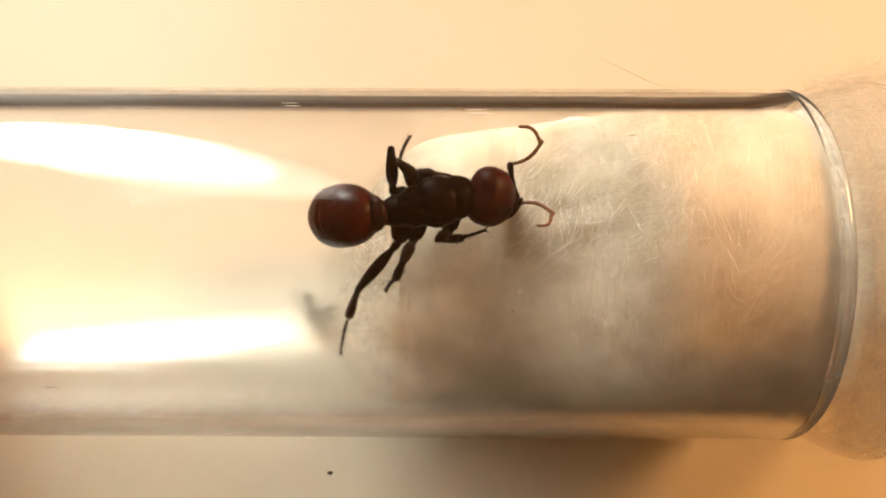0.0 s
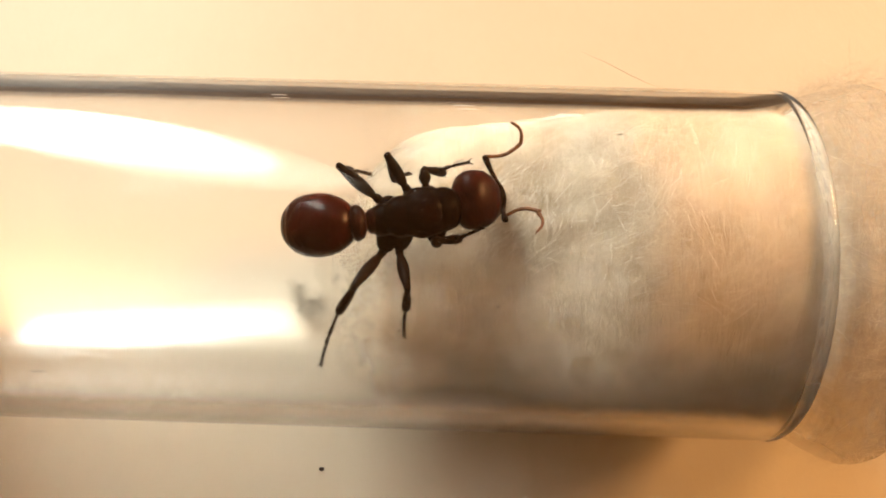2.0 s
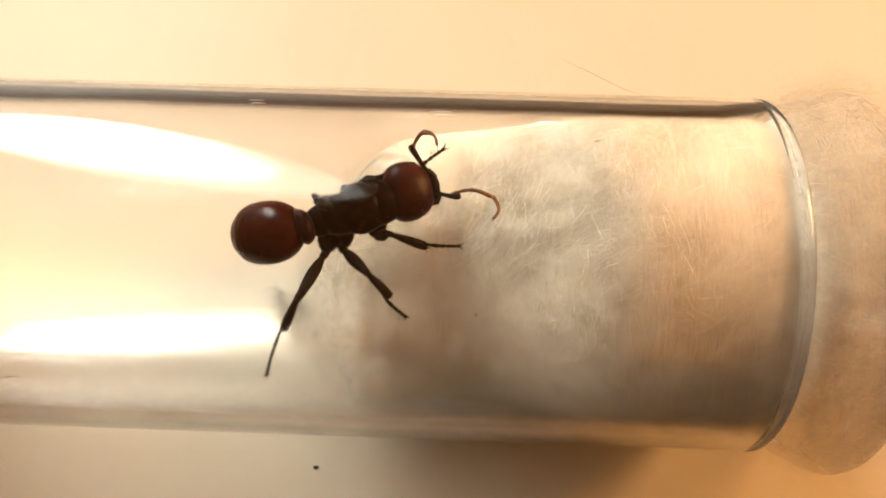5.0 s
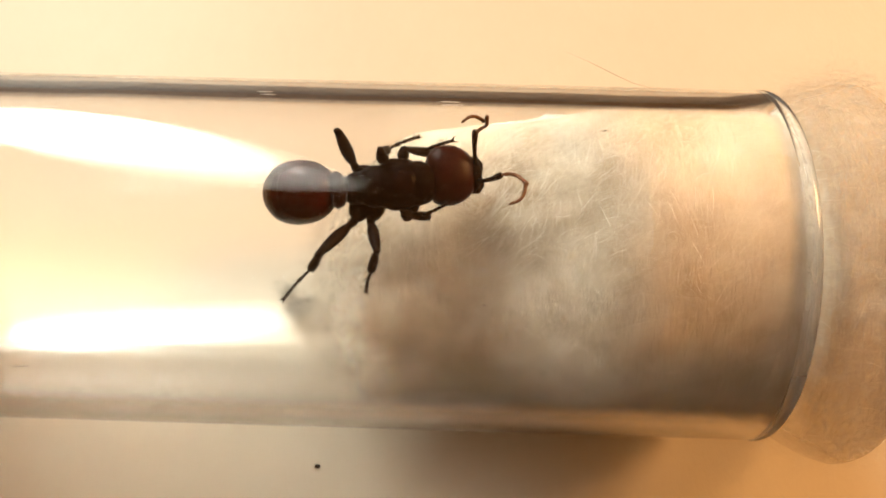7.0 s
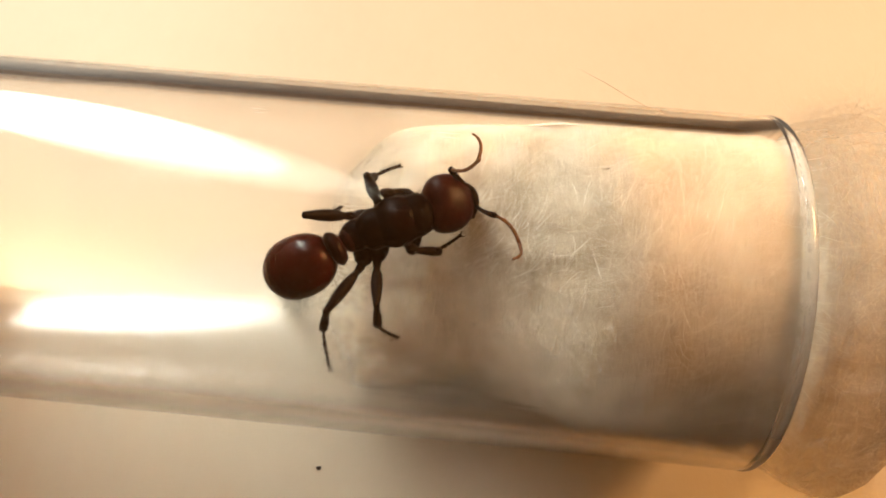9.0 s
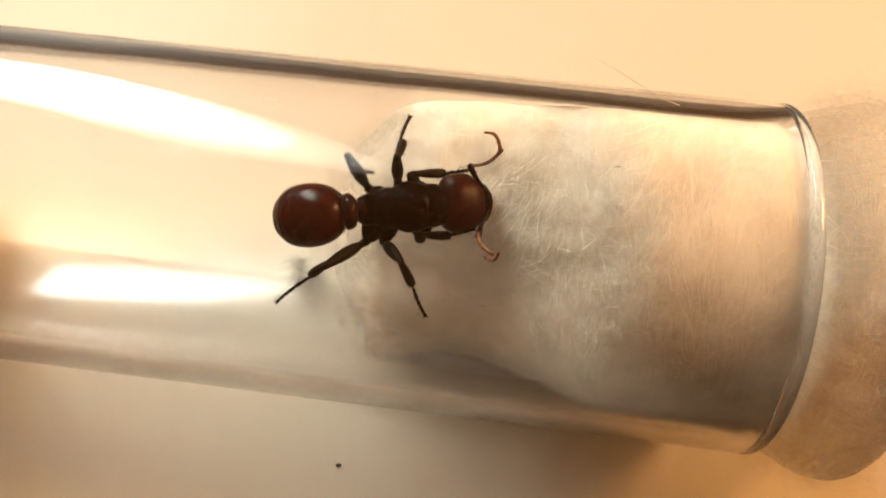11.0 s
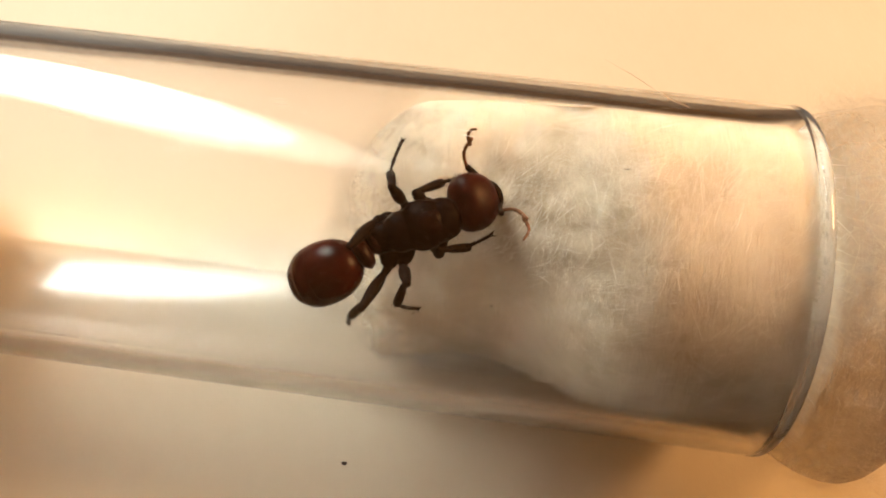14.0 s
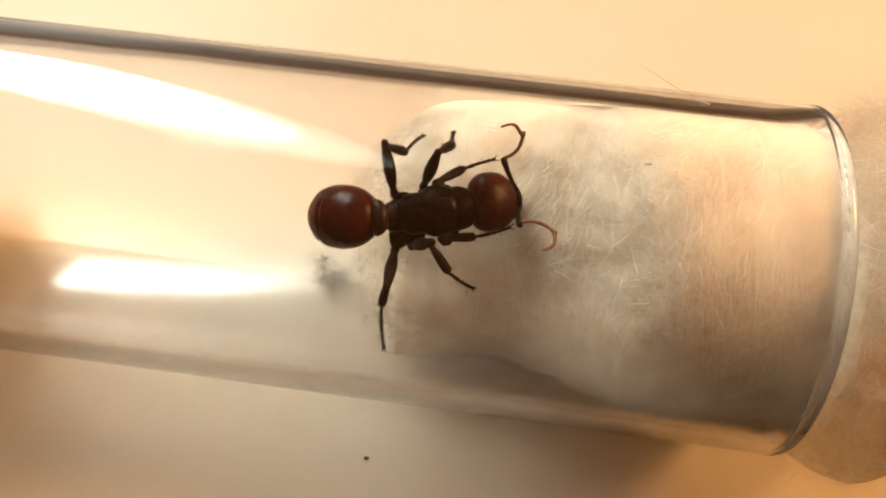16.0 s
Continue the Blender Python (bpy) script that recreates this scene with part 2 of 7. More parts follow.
def make_tube():
    empty = new("test_tube")
    outer, inner = [], []
    xs = [RIM_X - 0.75 - 0.89 * i for i in range(9)] + [RIM_X - 9.5 - 2.0 * i for i in range(40)]
    for x in xs:
        if x < RIM_X - 0.6:
            outer.append((x, R_OUT))
        if x < RIM_X - 1.3:
            inner.append((x, R_IN + 0.014 * math.sin(x * 0.33) + 0.008 * math.sin(x * 0.91 + 1)))
    # rounded, fire-polished bead round the mouth
    lip = []
    for i in range(25):
        a = radians(-22 + 225 * i / 24)
        lip.append((RIM_X - 0.40 + 0.40 * math.sin(a), R_OUT - 0.37 + 0.40 * math.cos(a)))
    xe = xs[-1]
    round_out = [(xe - 8.0 * math.sin(math.pi / 2 * i / 10), 8.0 * math.cos(math.pi / 2 * i / 10)) for i in range(1, 10)]
    round_in = [(xe - 7.0 * math.sin(math.pi / 2 * i / 10), 7.0 * math.cos(math.pi / 2 * i / 10)) for i in range(1, 10)]
    path = list(reversed(round_in)) + list(reversed(inner)) + list(reversed(lip)) + outer + round_out
    bm = bmesh.new()
    lathe_x(bm, path, 144)
    bm.faces.ensure_lookup_table()
    bmesh.ops.recalc_face_normals(bm, faces=bm.faces)
    # two half shells: the lamps shine in through the upper and rear one
    halves = []
    def piece_of(f):
        c = f.calc_center_median()
        return 2 if c.x > (RIM_X - 0.6) * MM else 0 if c.dot(Vector((0, 0.98, 0.2))) > -0.003 or c.z > 0.004 else 1

    for k, (name, mat) in enumerate((("glass_wall", GLASS), ("glass_wall", GLASS), ("lip", LIP))):
        half = bm.copy()
        bmesh.ops.delete(half, geom=[f for f in half.faces if piece_of(f) != k], context="FACES")
        halves.append(part(name, half, mat, empty))
    bm.free()
    halves[2]["label"] = "rounded fire-polished lip"
    halves[2].visible_shadow = False
    halves[0].visible_shadow = False
    # fine scratches on the outside
    for x, ang, ln in SCRATCHES:
        bm = bmesh.new()
        r = (R_OUT + 0.006) * MM
        for dx, da in ((0, 0), (0.15, -1.9)):
            a = radians(ang + da)
            mid = Vector((0, math.sin(a) * r, math.cos(a) * r))
            tube_along(bm, [mid + Vector(((x + dx + ln * (k - 1.5) / 3) * MM, 0, 0)) for k in range(4)], [0.004 * MM, 0.014 * MM, 0.014 * MM, 0.004 * MM], 4)
        part("scratch", bm, SCRATCH, empty, "fine pale scratch in the glass")
    # a short dark mark and a pale hair on the glass
    for x, ang, ln in ((-15.0, -68, 0.45), (-1.6, -65, 0.10), (-9.5, -61, 0.08)):
        bm = bmesh.new()
        a = radians(ang)
        mid = Vector((0, math.sin(a), math.cos(a))) * (R_OUT + 0.01)
        tube_along(bm, [(mid + Vector((x + ln * (k / 2 - 1), 0.02 * k, 0))) * MM for k in range(4)], [0.01 * MM, 0.022 * MM, 0.022 * MM, 0.01 * MM], 5)
        part("dirt_mark", bm, DIRT, empty, "tiny dark mark on the glass")
    bm = bmesh.new()
    a = radians(46)
    out, along = Vector((0, math.sin(a), math.cos(a))), Vector((1, 0, 0))
    side = out.cross(along)
    tube_along(bm, [(out * (R_OUT + h) + along * (10.6 - 0.55 * k - 0.1 * k * k) + side * 0.15 * k) * MM for k, h in enumerate((0.02, 0.15, 0.5, 1.0, 1.5))], [0.012 * MM] * 4 + [0.005 * MM], 4)
    part("hair", bm, FIBRE, empty, "pale cotton hair clinging to the glass")
    return tagged(empty, "clear glass test tube lying on a cream board, plugged with cotton", "test tube")


# along the tube (mm), degrees from straight up towards the back, length
SCRATCHES = [(-6.1, 26.5, 0.7), (1.65, 22.5, 0.9), (-14.6, 14, 0.8)]
tube = make_tube()

# ---------------------------------------------------------------- cotton plug
VIEW_C = Vector((0, -0.5, 0.866))
VIEW_W = Vector((0, 0.866, 0.5))
SLOPE = [(-5.6, -8.5), (-5.2, -6.0), (-4.6, -3.6), (-3.6, -1.4), (-2.0, 0.2), (0.0, 1.0), (2.0, 1.5), (4.0, 2.2), (6.0, 3.6), (8.0, 5.6), (9.5, 6.9), (12.0, 7.6), (16.0, 8.0), (40, 8.0)]


def slope_at(x):
    for (x0, c0), (x1, c1) in zip(SLOPE, SLOPE[1:]):
        if x <= x1:
            f = max(0, (x - x0) / (x1 - x0))
            return c0 + (c1 - c0) * f
    return 7.0


def slope(x):
    """The lie of the skin along the middle of the tube, without kinks."""
    if x > 13:
        return slope_at(x)
    reach = max(0.1, min(1.5, (x + 5.4) * 0.4))
    return sum(slope_at(x + reach * k) * (4 - abs(k * 3)) for k in (-1, -2 / 3, -1 / 3, 0, 1 / 3, 2 / 3, 1)) / 16


def plug_radius(x):
    """Tight in the tube; drawn in at the mouth, then it swells outside."""
    neck = 0.25 * math.exp(-((x - RIM_X + 0.4) / 0.6) ** 2)
    f = max(0, min(1, (x - RIM_X + 0.15) / 0.6))
    g = max(0, min(1, (x - RIM_X) / 4.0))
    tail = max(0, min(1, (x - RIM_X - 3.0) / 2.6))
    return (7.02 - neck + 0.45 * f * f * (3 - 2 * f) + 1.45 * g * (1.4 - 0.4 * g)) * math.sqrt(max(0.01, 1 - tail * tail))


def cotton_height(x, w, r):
    """The skin of the plug, towards the viewer: a hollow that rises to the wall."""
    lump = 0.22 * noise.noise((x * 0.40, w * 0.40, 3)) + 0.08 * noise.noise((x * 1.0, w * 1.0, 8)) + 0.02 * noise.noise((x * 2.6, w * 2.6, 5)) + 0.01 * noise.noise((x * 6, w * 6, 1))
    lump += max(0, min(1, w / 2.5)) * (0.16 * noise.noise((x * 0.9, w * 0.9, 12)) + 0.07 * noise.noise((x * 2.2, w * 2.2, 15)))
    wall = math.sqrt(max(0, r * r - w * w))
    lag = 0.12 * max(0, w) ** 2 * math.exp(-max(0, x + 4.7) / 5)
    # packed up to the glass on the front side, hollowed out behind
    full = max(0, min(1, (1.8 - w) / 5.0))
    lag -= 0.35 * full * full * (3 - 2 * full) / (1 + math.exp(-1.1 * (x - 0.8)))
    low = max(0, min(1, -w / 3.0))
    hold = 0.95 - 0.85 * low * low * (3 - 2 * low) * math.exp(-max(0, x + 2) / 3.5)
    c = slope(x - lag) + (0.70 * (wall - r) if w > 0 else hold * (max(wall, 1.6) - r)) + lump
    h = max(0, min(1, 0.5 + (wall - c) / 2.4))
    c = wall * (1 - h) + c * h - 1.2 * h * (1 - h)
    return min(wall, c + 0.2)


def plug_front(w):
    """Where the skin meets the far wall."""
    r, x = 6.9, -5.5
    while x < 6 and cotton_height(x, w, r) < -math.sqrt(max(0, r * r - w * w)) + 0.03:
        x += 0.05
    return x


def off_table(p):
    """Keeps the plug off the table, however the tube rolls."""
    for roll in range(0, 21, 4):
        d = Vector((0, -math.sin(radians(roll)), -math.cos(radians(roll))))
        p = p - d * max(0, p.dot(d) - 7.85)
    return p


def make_plug():
    empty = new("cotton_plug")
    nx, nw = 190, 84
    bm = bmesh.new()
    x_end = RIM_X + 5.5
    starts = [plug_front(-6.9 * math.cos(math.pi * j / nw)) for j in range(nw + 1)]
    starts = [sum(starts[max(0, j - 3):j + 4]) / len(starts[max(0, j - 3):j + 4]) for j in range(nw + 1)]
    top, low = [], []
    dens = bm.verts.layers.float.new("closeness")
    for i in range(nx + 1):
        a, b = [], []
        for j in range(nw + 1):
            x = starts[j] + (x_end - starts[j]) * i / nx
            r = plug_radius(x)
            w = -r * math.cos(math.pi * j / nw)
            wall = math.sqrt(max(0, r * r - w * w))
            c = max(cotton_height(x, w, r), -wall + (0.15 if i else 0))
            if i == 0:
                c = -wall
            if x > RIM_X:
                c -= min(1, x - RIM_X) * (0.20 * abs(noise.noise((x * 0.5, w * 0.5, 4))) + 0.04 * noise.noise((x * 2, w * 2, 6)))
            droop = 0.3 * max(0, min(1, (x - RIM_X - 0.1) / 2.4))
            p = Vector((x, 0, 0)) + VIEW_C * c + VIEW_W * (w - droop)
            a.append(bm.verts.new(off_table(p) * MM))
            loose = max(0, min(1, (x - RIM_X + 0.2) / 0.3))
            edge = 0.10 + 0.90 * (1 - abs(w / r) ** 3)
            a[-1][dens] = max(0, min(1.0, 0.04 + (x + 4.1 - 2.2 * max(0, -w / r) ** 4 + 1.5 * noise.noise((x * 0.45, w * 0.45, 2)) + 0.5 * noise.noise((x * 1.6, w * 1.6, 7))) / 4.4)) * (1 - loose) + loose * edge
            b.append(a[-1] if j in (0, nw) or i == 0 else bm.verts.new(off_table(Vector((x, 0, 0)) - VIEW_C * wall + VIEW_W * (w - droop)) * MM))
            if b[-1] is not a[-1]:
                b[-1][dens] = max(a[-1][dens], min(1, max(0, (x + 2.4) / 3.5)) * (1 - loose))
        top.append(a), low.append(b)
    for i in range(nx):
        for j in range(nw):
            bm.faces.new((top[i][j], top[i + 1][j], top[i + 1][j + 1], top[i][j + 1]))
            q = list(dict.fromkeys((low[i][j], low[i][j + 1], low[i + 1][j + 1], low[i + 1][j])))
            if len(q) > 2 and bm.faces.get(q) is None:
                bm.faces.new(q)
    bm.faces.new(list(dict.fromkeys(top[nx] + list(reversed(low[nx][1:-1])))))
    bmesh.ops.recalc_face_normals(bm, faces=bm.faces)
    for f in bm.faces:
        f.material_index = 1 if f.calc_center_median().x > (RIM_X - 0.1) * MM else 0
    part("wadding", bm, COTTON, empty).data.materials.append(FLEECE)
    # loose strands on the skin of the wadding
    rnd = random.Random(5)
    bm = bmesh.new()
    for _ in range(6500):
        x, w = rnd.uniform(-4.8, 14.5), rnd.uniform(-6.4, 6.4)
        ang = rnd.gauss(1.25, 0.7) if rnd.random() < 0.6 else rnd.uniform(-0.6, 0.9)
        bend, ln = rnd.gauss(0, 0.14), rnd.uniform(1.0, 3.6)
        # the low front side is matted smooth
        pts, ok = [], rnd.random() < 0.2 or w > rnd.uniform(-3, 0)
        lift = rnd.choice((0.0, 0.01, 0.02, 0.03, 0.05, 0.12, 0.25)) if w > -1 else 0.0
        for k in range(7):
            r = max(plug_radius(x) + 0.08, 3)
            if abs(w) > r - 0.15:
                ok = False
                break
            wall = math.sqrt(r * r - w * w)
            if cotton_height(x, w, r) < -wall + 0.25:
                ok = False
                break
            c = min(cotton_height(x, w, r) + 0.04 + lift * math.sin(math.pi * k / 6) * 2, wall)
            pts.append((Vector((x, 0, 0)) + VIEW_C * c + VIEW_W * w) * MM)
            x += math.cos(ang) * ln / 6
            w += math.sin(ang) * ln / 6
            ang += bend
        if ok:
            r0 = rnd.choice((0.0012, 0.0015, 0.002, 0.003, 0.004)) * MM
            tube_along(bm, pts, [r0 * 0.5, r0, r0, r0, r0, r0, r0 * 0.5], 3)
    # thin fringe along the front
    for _ in range(3000):
        w = rnd.uniform(-6.2, 6.0)
        x = plug_front(w) + rnd.uniform(-0.3, 2.4)
        ang = rnd.gauss(3.14, 1.1)
        bend, ln = rnd.gauss(0, 0.2), rnd.uniform(0.5, 1.9)
        wall = math.sqrt(6.9 ** 2 - w * w)
        c0 = max(cotton_height(x, w, 6.9), -wall) + rnd.uniform(0, 0.5)
        pts, dc = [], rnd.uniform(-0.05, 0.12)
        for k in range(6):
            c0 += dc
            wc = max(-6.7, min(6.7, w))
            wall = math.sqrt(6.95 ** 2 - wc * wc)
            pts.append((Vector((x, 0, 0)) + VIEW_C * max(-wall, min(wall, c0)) + VIEW_W * wc) * MM)
            x += math.cos(ang) * ln / 5
            w += math.sin(ang) * ln / 5
            ang += bend
        r0 = rnd.uniform(0.0012, 0.0035) * MM
        tube_along(bm, pts, [r0, r0, r0, r0, r0, r0 * 0.5], 3)
    # loose fluff on the swelling outside the mouth
    for _ in range(7000):
        x = RIM_X + 0.3 + rnd.uniform(0, 5.0)
        a = rnd.uniform(-2.0, 2.0)
        out = VIEW_C * math.cos(a) + VIEW_W * math.sin(a)
        side = VIEW_W * math.cos(a) - VIEW_C * math.sin(a)
        p = Vector((x, 0, 0)) + out * (plug_radius(x) - 0.35 + abs(rnd.gauss(0, 0.45)))
        d = (Vector((rnd.gauss(0, 1), 0, 0)) + side * rnd.gauss(0, 1) + out * rnd.gauss(0.1, 0.35)).normalized()
        curl = Vector((rnd.gauss(0, 1), rnd.gauss(0, 1), rnd.gauss(0, 1))) * 0.12
        pts, step = [], rnd.uniform(0.08, 0.36)
        for k in range(7):
            pts.append(p * MM)
            p = p + d * step
            d = (d + curl).normalized()
        if all((off_table(q * 1000) - q * 1000).length < 1e-4 for q in pts) and min(q.x for q in pts) > (RIM_X + 0.15) * MM:
            r0 = rnd.choice((0.001, 0.0012, 0.0015, 0.0025)) * MM
            tube_along(bm, pts, [r0, r0, r0, r0, r0, r0, r0 * 0.4], 3)
    # short bright strands pressed flat against the glass
    bright = bmesh.new()
    for _ in range(80):
        x0, w0 = min(rnd.uniform(3.0, 14.5), rnd.uniform(3.0, 14.5)), rnd.gauss(2.0, 1.3)
        lean, many = rnd.gauss(1.0 + 0.03 * x0, 0.35), rnd.randint(2, 7)
        for _ in range(many):
            x, w = x0 + rnd.gauss(0, 0.35), w0 + rnd.gauss(0, 0.35)
            if not -3.0 < w < 4.6:
                continue
            ang, bend, ln = rnd.gauss(lean, 0.22), rnd.gauss(0, 0.10), rnd.uniform(0.25, 1.4)
            x -= math.cos(ang) * ln / 2
            pts = []
            for k in range(6):
                c = min(cotton_height(x, w, 7.06) + 0.11, math.sqrt(max(0.1, 7.06 ** 2 - w * w)))
                pts.append((Vector((x, 0, 0)) + VIEW_C * c + VIEW_W * w) * MM)
                x += math.cos(ang) * ln / 5
                w += math.sin(ang) * ln / 5
                ang += bend
            r0 = rnd.choice((0.003, 0.004, 0.006, 0.009)) * MM
            tube_along(bright, pts, [r0 * 0.3, r0, r0, r0, r0, r0 * 0.3], 4)
    glints = part("bright_strands", bright, PALE, empty, "bright white cotton strands against the glass")
    glints["kind"] = "stuff"
    strands = part("loose_fluff", bm, FIBRE, empty, "loose pale cotton strands")
    strands["kind"] = "stuff"
    # dark hairs and specks caught in the cotton
    for x, ang, ln, wd in ((8.25, 18.2, 0.45, 0.020), (6.1, -75, 0.30, 0.028), (3.4, -48, 0.10, 0.035), (9.8, -52, 0.12, 0.03), (12.2, -20, 0.10, 0.025)):
        a = radians(ang)
        out = Vector((0, math.sin(a), math.cos(a)))
        w = out.dot(VIEW_W) * 6.95
        c = cotton_height(x, w, 6.95) + 0.03
        bm = bmesh.new()
        tube_along(bm, [(Vector((x + ln * (k / 3 - 0.5), 0, 0)) + VIEW_C * c + VIEW_W * (w + 0.02 * k)) * MM for k in range(4)], [wd * f * MM for f in (0.5, 1, 1, 0.5)], 5)
        part("dirt_mark", bm, DIRT, empty, "tiny dark speck in the cotton")
    return tagged(empty, "white cotton wool plug filling the mouth of the test tube", "cotton plug")


plug = make_plug()


def make_far_plug():
    """An unseen wad, added deep in the tube to shade its left end."""
    bm = bmesh.new()
    prof = [(-24.8 - 3.0 * (1 - math.cos(math.pi / 2 * i / 12)), 6.95 * math.sin(math.pi / 2 * i / 12)) for i in range(12)]
    prof += [(-27.8 - 1.0 * i, 6.95) for i in range(9)] + [(-36.5, 6.2), (-37.0, 4.5), (-37.3, 2.0)]
    lathe_x(bm, [(x, max(r, 0.3)) for x, r in prof], 56, rough=0.02)
    bmesh.ops.recalc_face_normals(bm, faces=bm.faces)
    layer = bm.verts.layers.float.new("closeness")
    for v in bm.verts:
        v[layer] = 1.0
    return tagged(part("cotton_plug", bm, COTTON), "unseen white cotton wad added deep inside the test tube", "cotton plug")


far_plug = make_far_plug()


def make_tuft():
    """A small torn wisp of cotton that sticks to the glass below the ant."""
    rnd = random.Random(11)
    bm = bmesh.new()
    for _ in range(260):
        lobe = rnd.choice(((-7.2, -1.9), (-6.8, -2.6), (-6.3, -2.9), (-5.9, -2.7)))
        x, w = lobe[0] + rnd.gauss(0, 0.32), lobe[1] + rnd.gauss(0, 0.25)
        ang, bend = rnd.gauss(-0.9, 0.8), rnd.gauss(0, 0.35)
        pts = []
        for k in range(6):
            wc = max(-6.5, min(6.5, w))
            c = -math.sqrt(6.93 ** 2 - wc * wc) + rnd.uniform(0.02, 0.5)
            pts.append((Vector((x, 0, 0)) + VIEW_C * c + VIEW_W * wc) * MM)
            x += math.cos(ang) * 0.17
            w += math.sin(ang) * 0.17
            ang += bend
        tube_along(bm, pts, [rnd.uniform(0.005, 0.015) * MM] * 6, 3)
    ob = part("cotton_tuft", bm, GREY_FIBRE)
    return tagged(ob, "small grey wisp of cotton stuck to the glass", "cotton")


tuft = make_tuft()


# ---------------------------------------------------------------- ant
def one_skin(ob, times):
    """Melts joined bodies into one skin with soft creases."""
    m = ob.modifiers.new("skin", "REMESH")
    m.mode, m.voxel_size, m.use_smooth_shade = "VOXEL", 0.045 * MM, True
    m = ob.modifiers.new("soften", "SMOOTH")
    m.factor, m.iterations = 0.5, times


def hairs(bm, length, radius, count, reach):
    """Stiff little spines along a limb that lies on x (mm)."""
    rnd = random.Random(int(length * 100) + count)
    for _ in range(count):
        x, a = rnd.uniform(0.1, 1.0) * length, rnd.uniform(0, 2 * math.pi)
        out = Vector((0, math.cos(a), math.sin(a)))
        p = Vector((x, 0, 0)) + out * radius * 0.7
        tip = p + out * reach * rnd.uniform(0.4, 0.9) + Vector((reach * 0.7, 0, 0))
        tube_along(bm, [p * MM, p.lerp(tip, 0.5) * MM, tip * MM], [0.012 * MM, 0.010 * MM, 0.003 * MM], 3)


def make_ant():
    empty = new("ant")
    tagged(empty, "shiny red-brown queen ant with dark legs, walking on cotton", "ant")
    parts = {}
    # thorax: shield, back plate, sloping rear
    bm = bmesh.new()
    ellipsoid(bm, (1.42, 0, -0.02), (1.00, 1.06, 0.94), 14, bumpy=0.04)
    ellipsoid(bm, (0.45, 0, 0.16), (1.34, 1.22, 1.04), 0, bumpy=0.03)
    ellipsoid(bm, (-0.62, 0, 0.16), (0.98, 1.00, 0.94), 0, bumpy=0.04)
    ellipsoid(bm, (-1.55, 0, -0.05), (0.86, 0.78, 0.80), -20, bumpy=0.05)
    ellipsoid(bm, (0.0, 0, -0.55), (1.75, 0.92, 0.75), 0, bumpy=0.05)
    for s in (-1, 1):
        ellipsoid(bm, (0.30, s * 1.00, 0.42), (0.34, 0.22, 0.24), 0, 12, 8)
        ellipsoid(bm, (-1.9, s * 0.42, 0.22), (0.22, 0.16, 0.2), 0, 10, 6)
    ellipsoid(bm, (2.3, 0, -0.15), (0.5, 0.42, 0.40), 0, 16, 10)
    thorax = part("thorax", bm, THORAX, empty, "dark brown glossy thorax")
    one_skin(thorax, 12)
    # the domed back shield, and the small plate behind it
    bm = bmesh.new()
    ellipsoid(bm, (0.62, 0, 0.26), (1.10, 0.98, 0.965), 3, 30, 18, bumpy=0.03)
    part("back_shield", bm, SCUTUM, empty, "dark red-brown shiny back shield")
    bm = bmesh.new()
    ellipsoid(bm, (-0.70, 0, 0.40), (0.46, 0.62, 0.70), 0, 22, 12, bumpy=0.03)
    part("rear_shield", bm, THORAX, empty, "dark plate behind the back shield")
    # petiole: two nodes
    bm = bmesh.new()
    ellipsoid(bm, (0.40, 0, 0.10), (0.30, 0.60, 0.68), 0, bumpy=0.05)
    ellipsoid(bm, (-0.28, 0, 0.10), (0.46, 0.88, 0.82), 0, bumpy=0.05)
    ellipsoid(bm, (0.1, 0, -0.15), (0.95, 0.34, 0.34), 0)
    parts["petiole"] = part("petiole", bm, PETIOLE, empty, "dark red waist with two knobs")
    one_skin(parts["petiole"], 3)
    # gaster: overlapping plates
    bm = bmesh.new()
    prof = []
    cuts = (-0.30, -1.12, -1.62)
    for i in range(121):
        u = -1 + 2 * i / 120
        x = u * 1.97
        r = 1.54 * (1 - abs(u) ** 2.35) ** 0.5 * (1 - 0.06 * u)
        for c in cuts:
            if c - 0.35 < x < c:
                r *= 1 - 0.030 * (1 - (c - x) / 0.35)
        prof.append((x, max(r, 0.02)))
    lathe_x(bm, prof, 48, (1.0, 0.93))
    gaster = part("gaster", bm, GASTER, empty, "round glossy dark red gaster")
    parts["gaster"] = gaster
    for c in cuts[1:]:
        u = c / 1.97
        r = 1.54 * (1 - abs(u) ** 2.35) ** 0.5 * (1 - 0.06 * u)
        bm = bmesh.new()
        lathe_x(bm, [(c - 0.035, r * 0.985), (c - 0.03, r * 1.004), (c + 0.005, r * 1.006), (c + 0.012, r * 0.985)], 48, (1.0, 0.93))
        part("plate_edge", bm, EDGE, gaster, "pale edge of a body plate")
    rnd = random.Random(3)
    bm = bmesh.new()
    for _ in range(45):
        u, a = rnd.uniform(-0.98, 0.75), rnd.uniform(0, 6.283)
        r = 1.54 * (1 - abs(u) ** 2.35) ** 0.5 * (1 - 0.06 * u)
        p = Vector((u * 1.97, math.cos(a) * r, math.sin(a) * r * 0.93))
        n = Vector((u * 0.6, math.cos(a), math.sin(a))).normalized()
        d = (n * 0.8 + Vector((-0.7, 0, 0))).normalized()
        ln = rnd.uniform(0.12, 0.26)
        tube_along(bm, [p * MM, (p + d * ln * 0.5) * MM, (p + d * ln + Vector((-0.04, 0, 0))) * MM], [0.007 * MM, 0.005 * MM, 0.002 * MM], 3)
    part("bristles", bm, BRISTLE, gaster, "short tan bristles")["kind"] = "stuff"
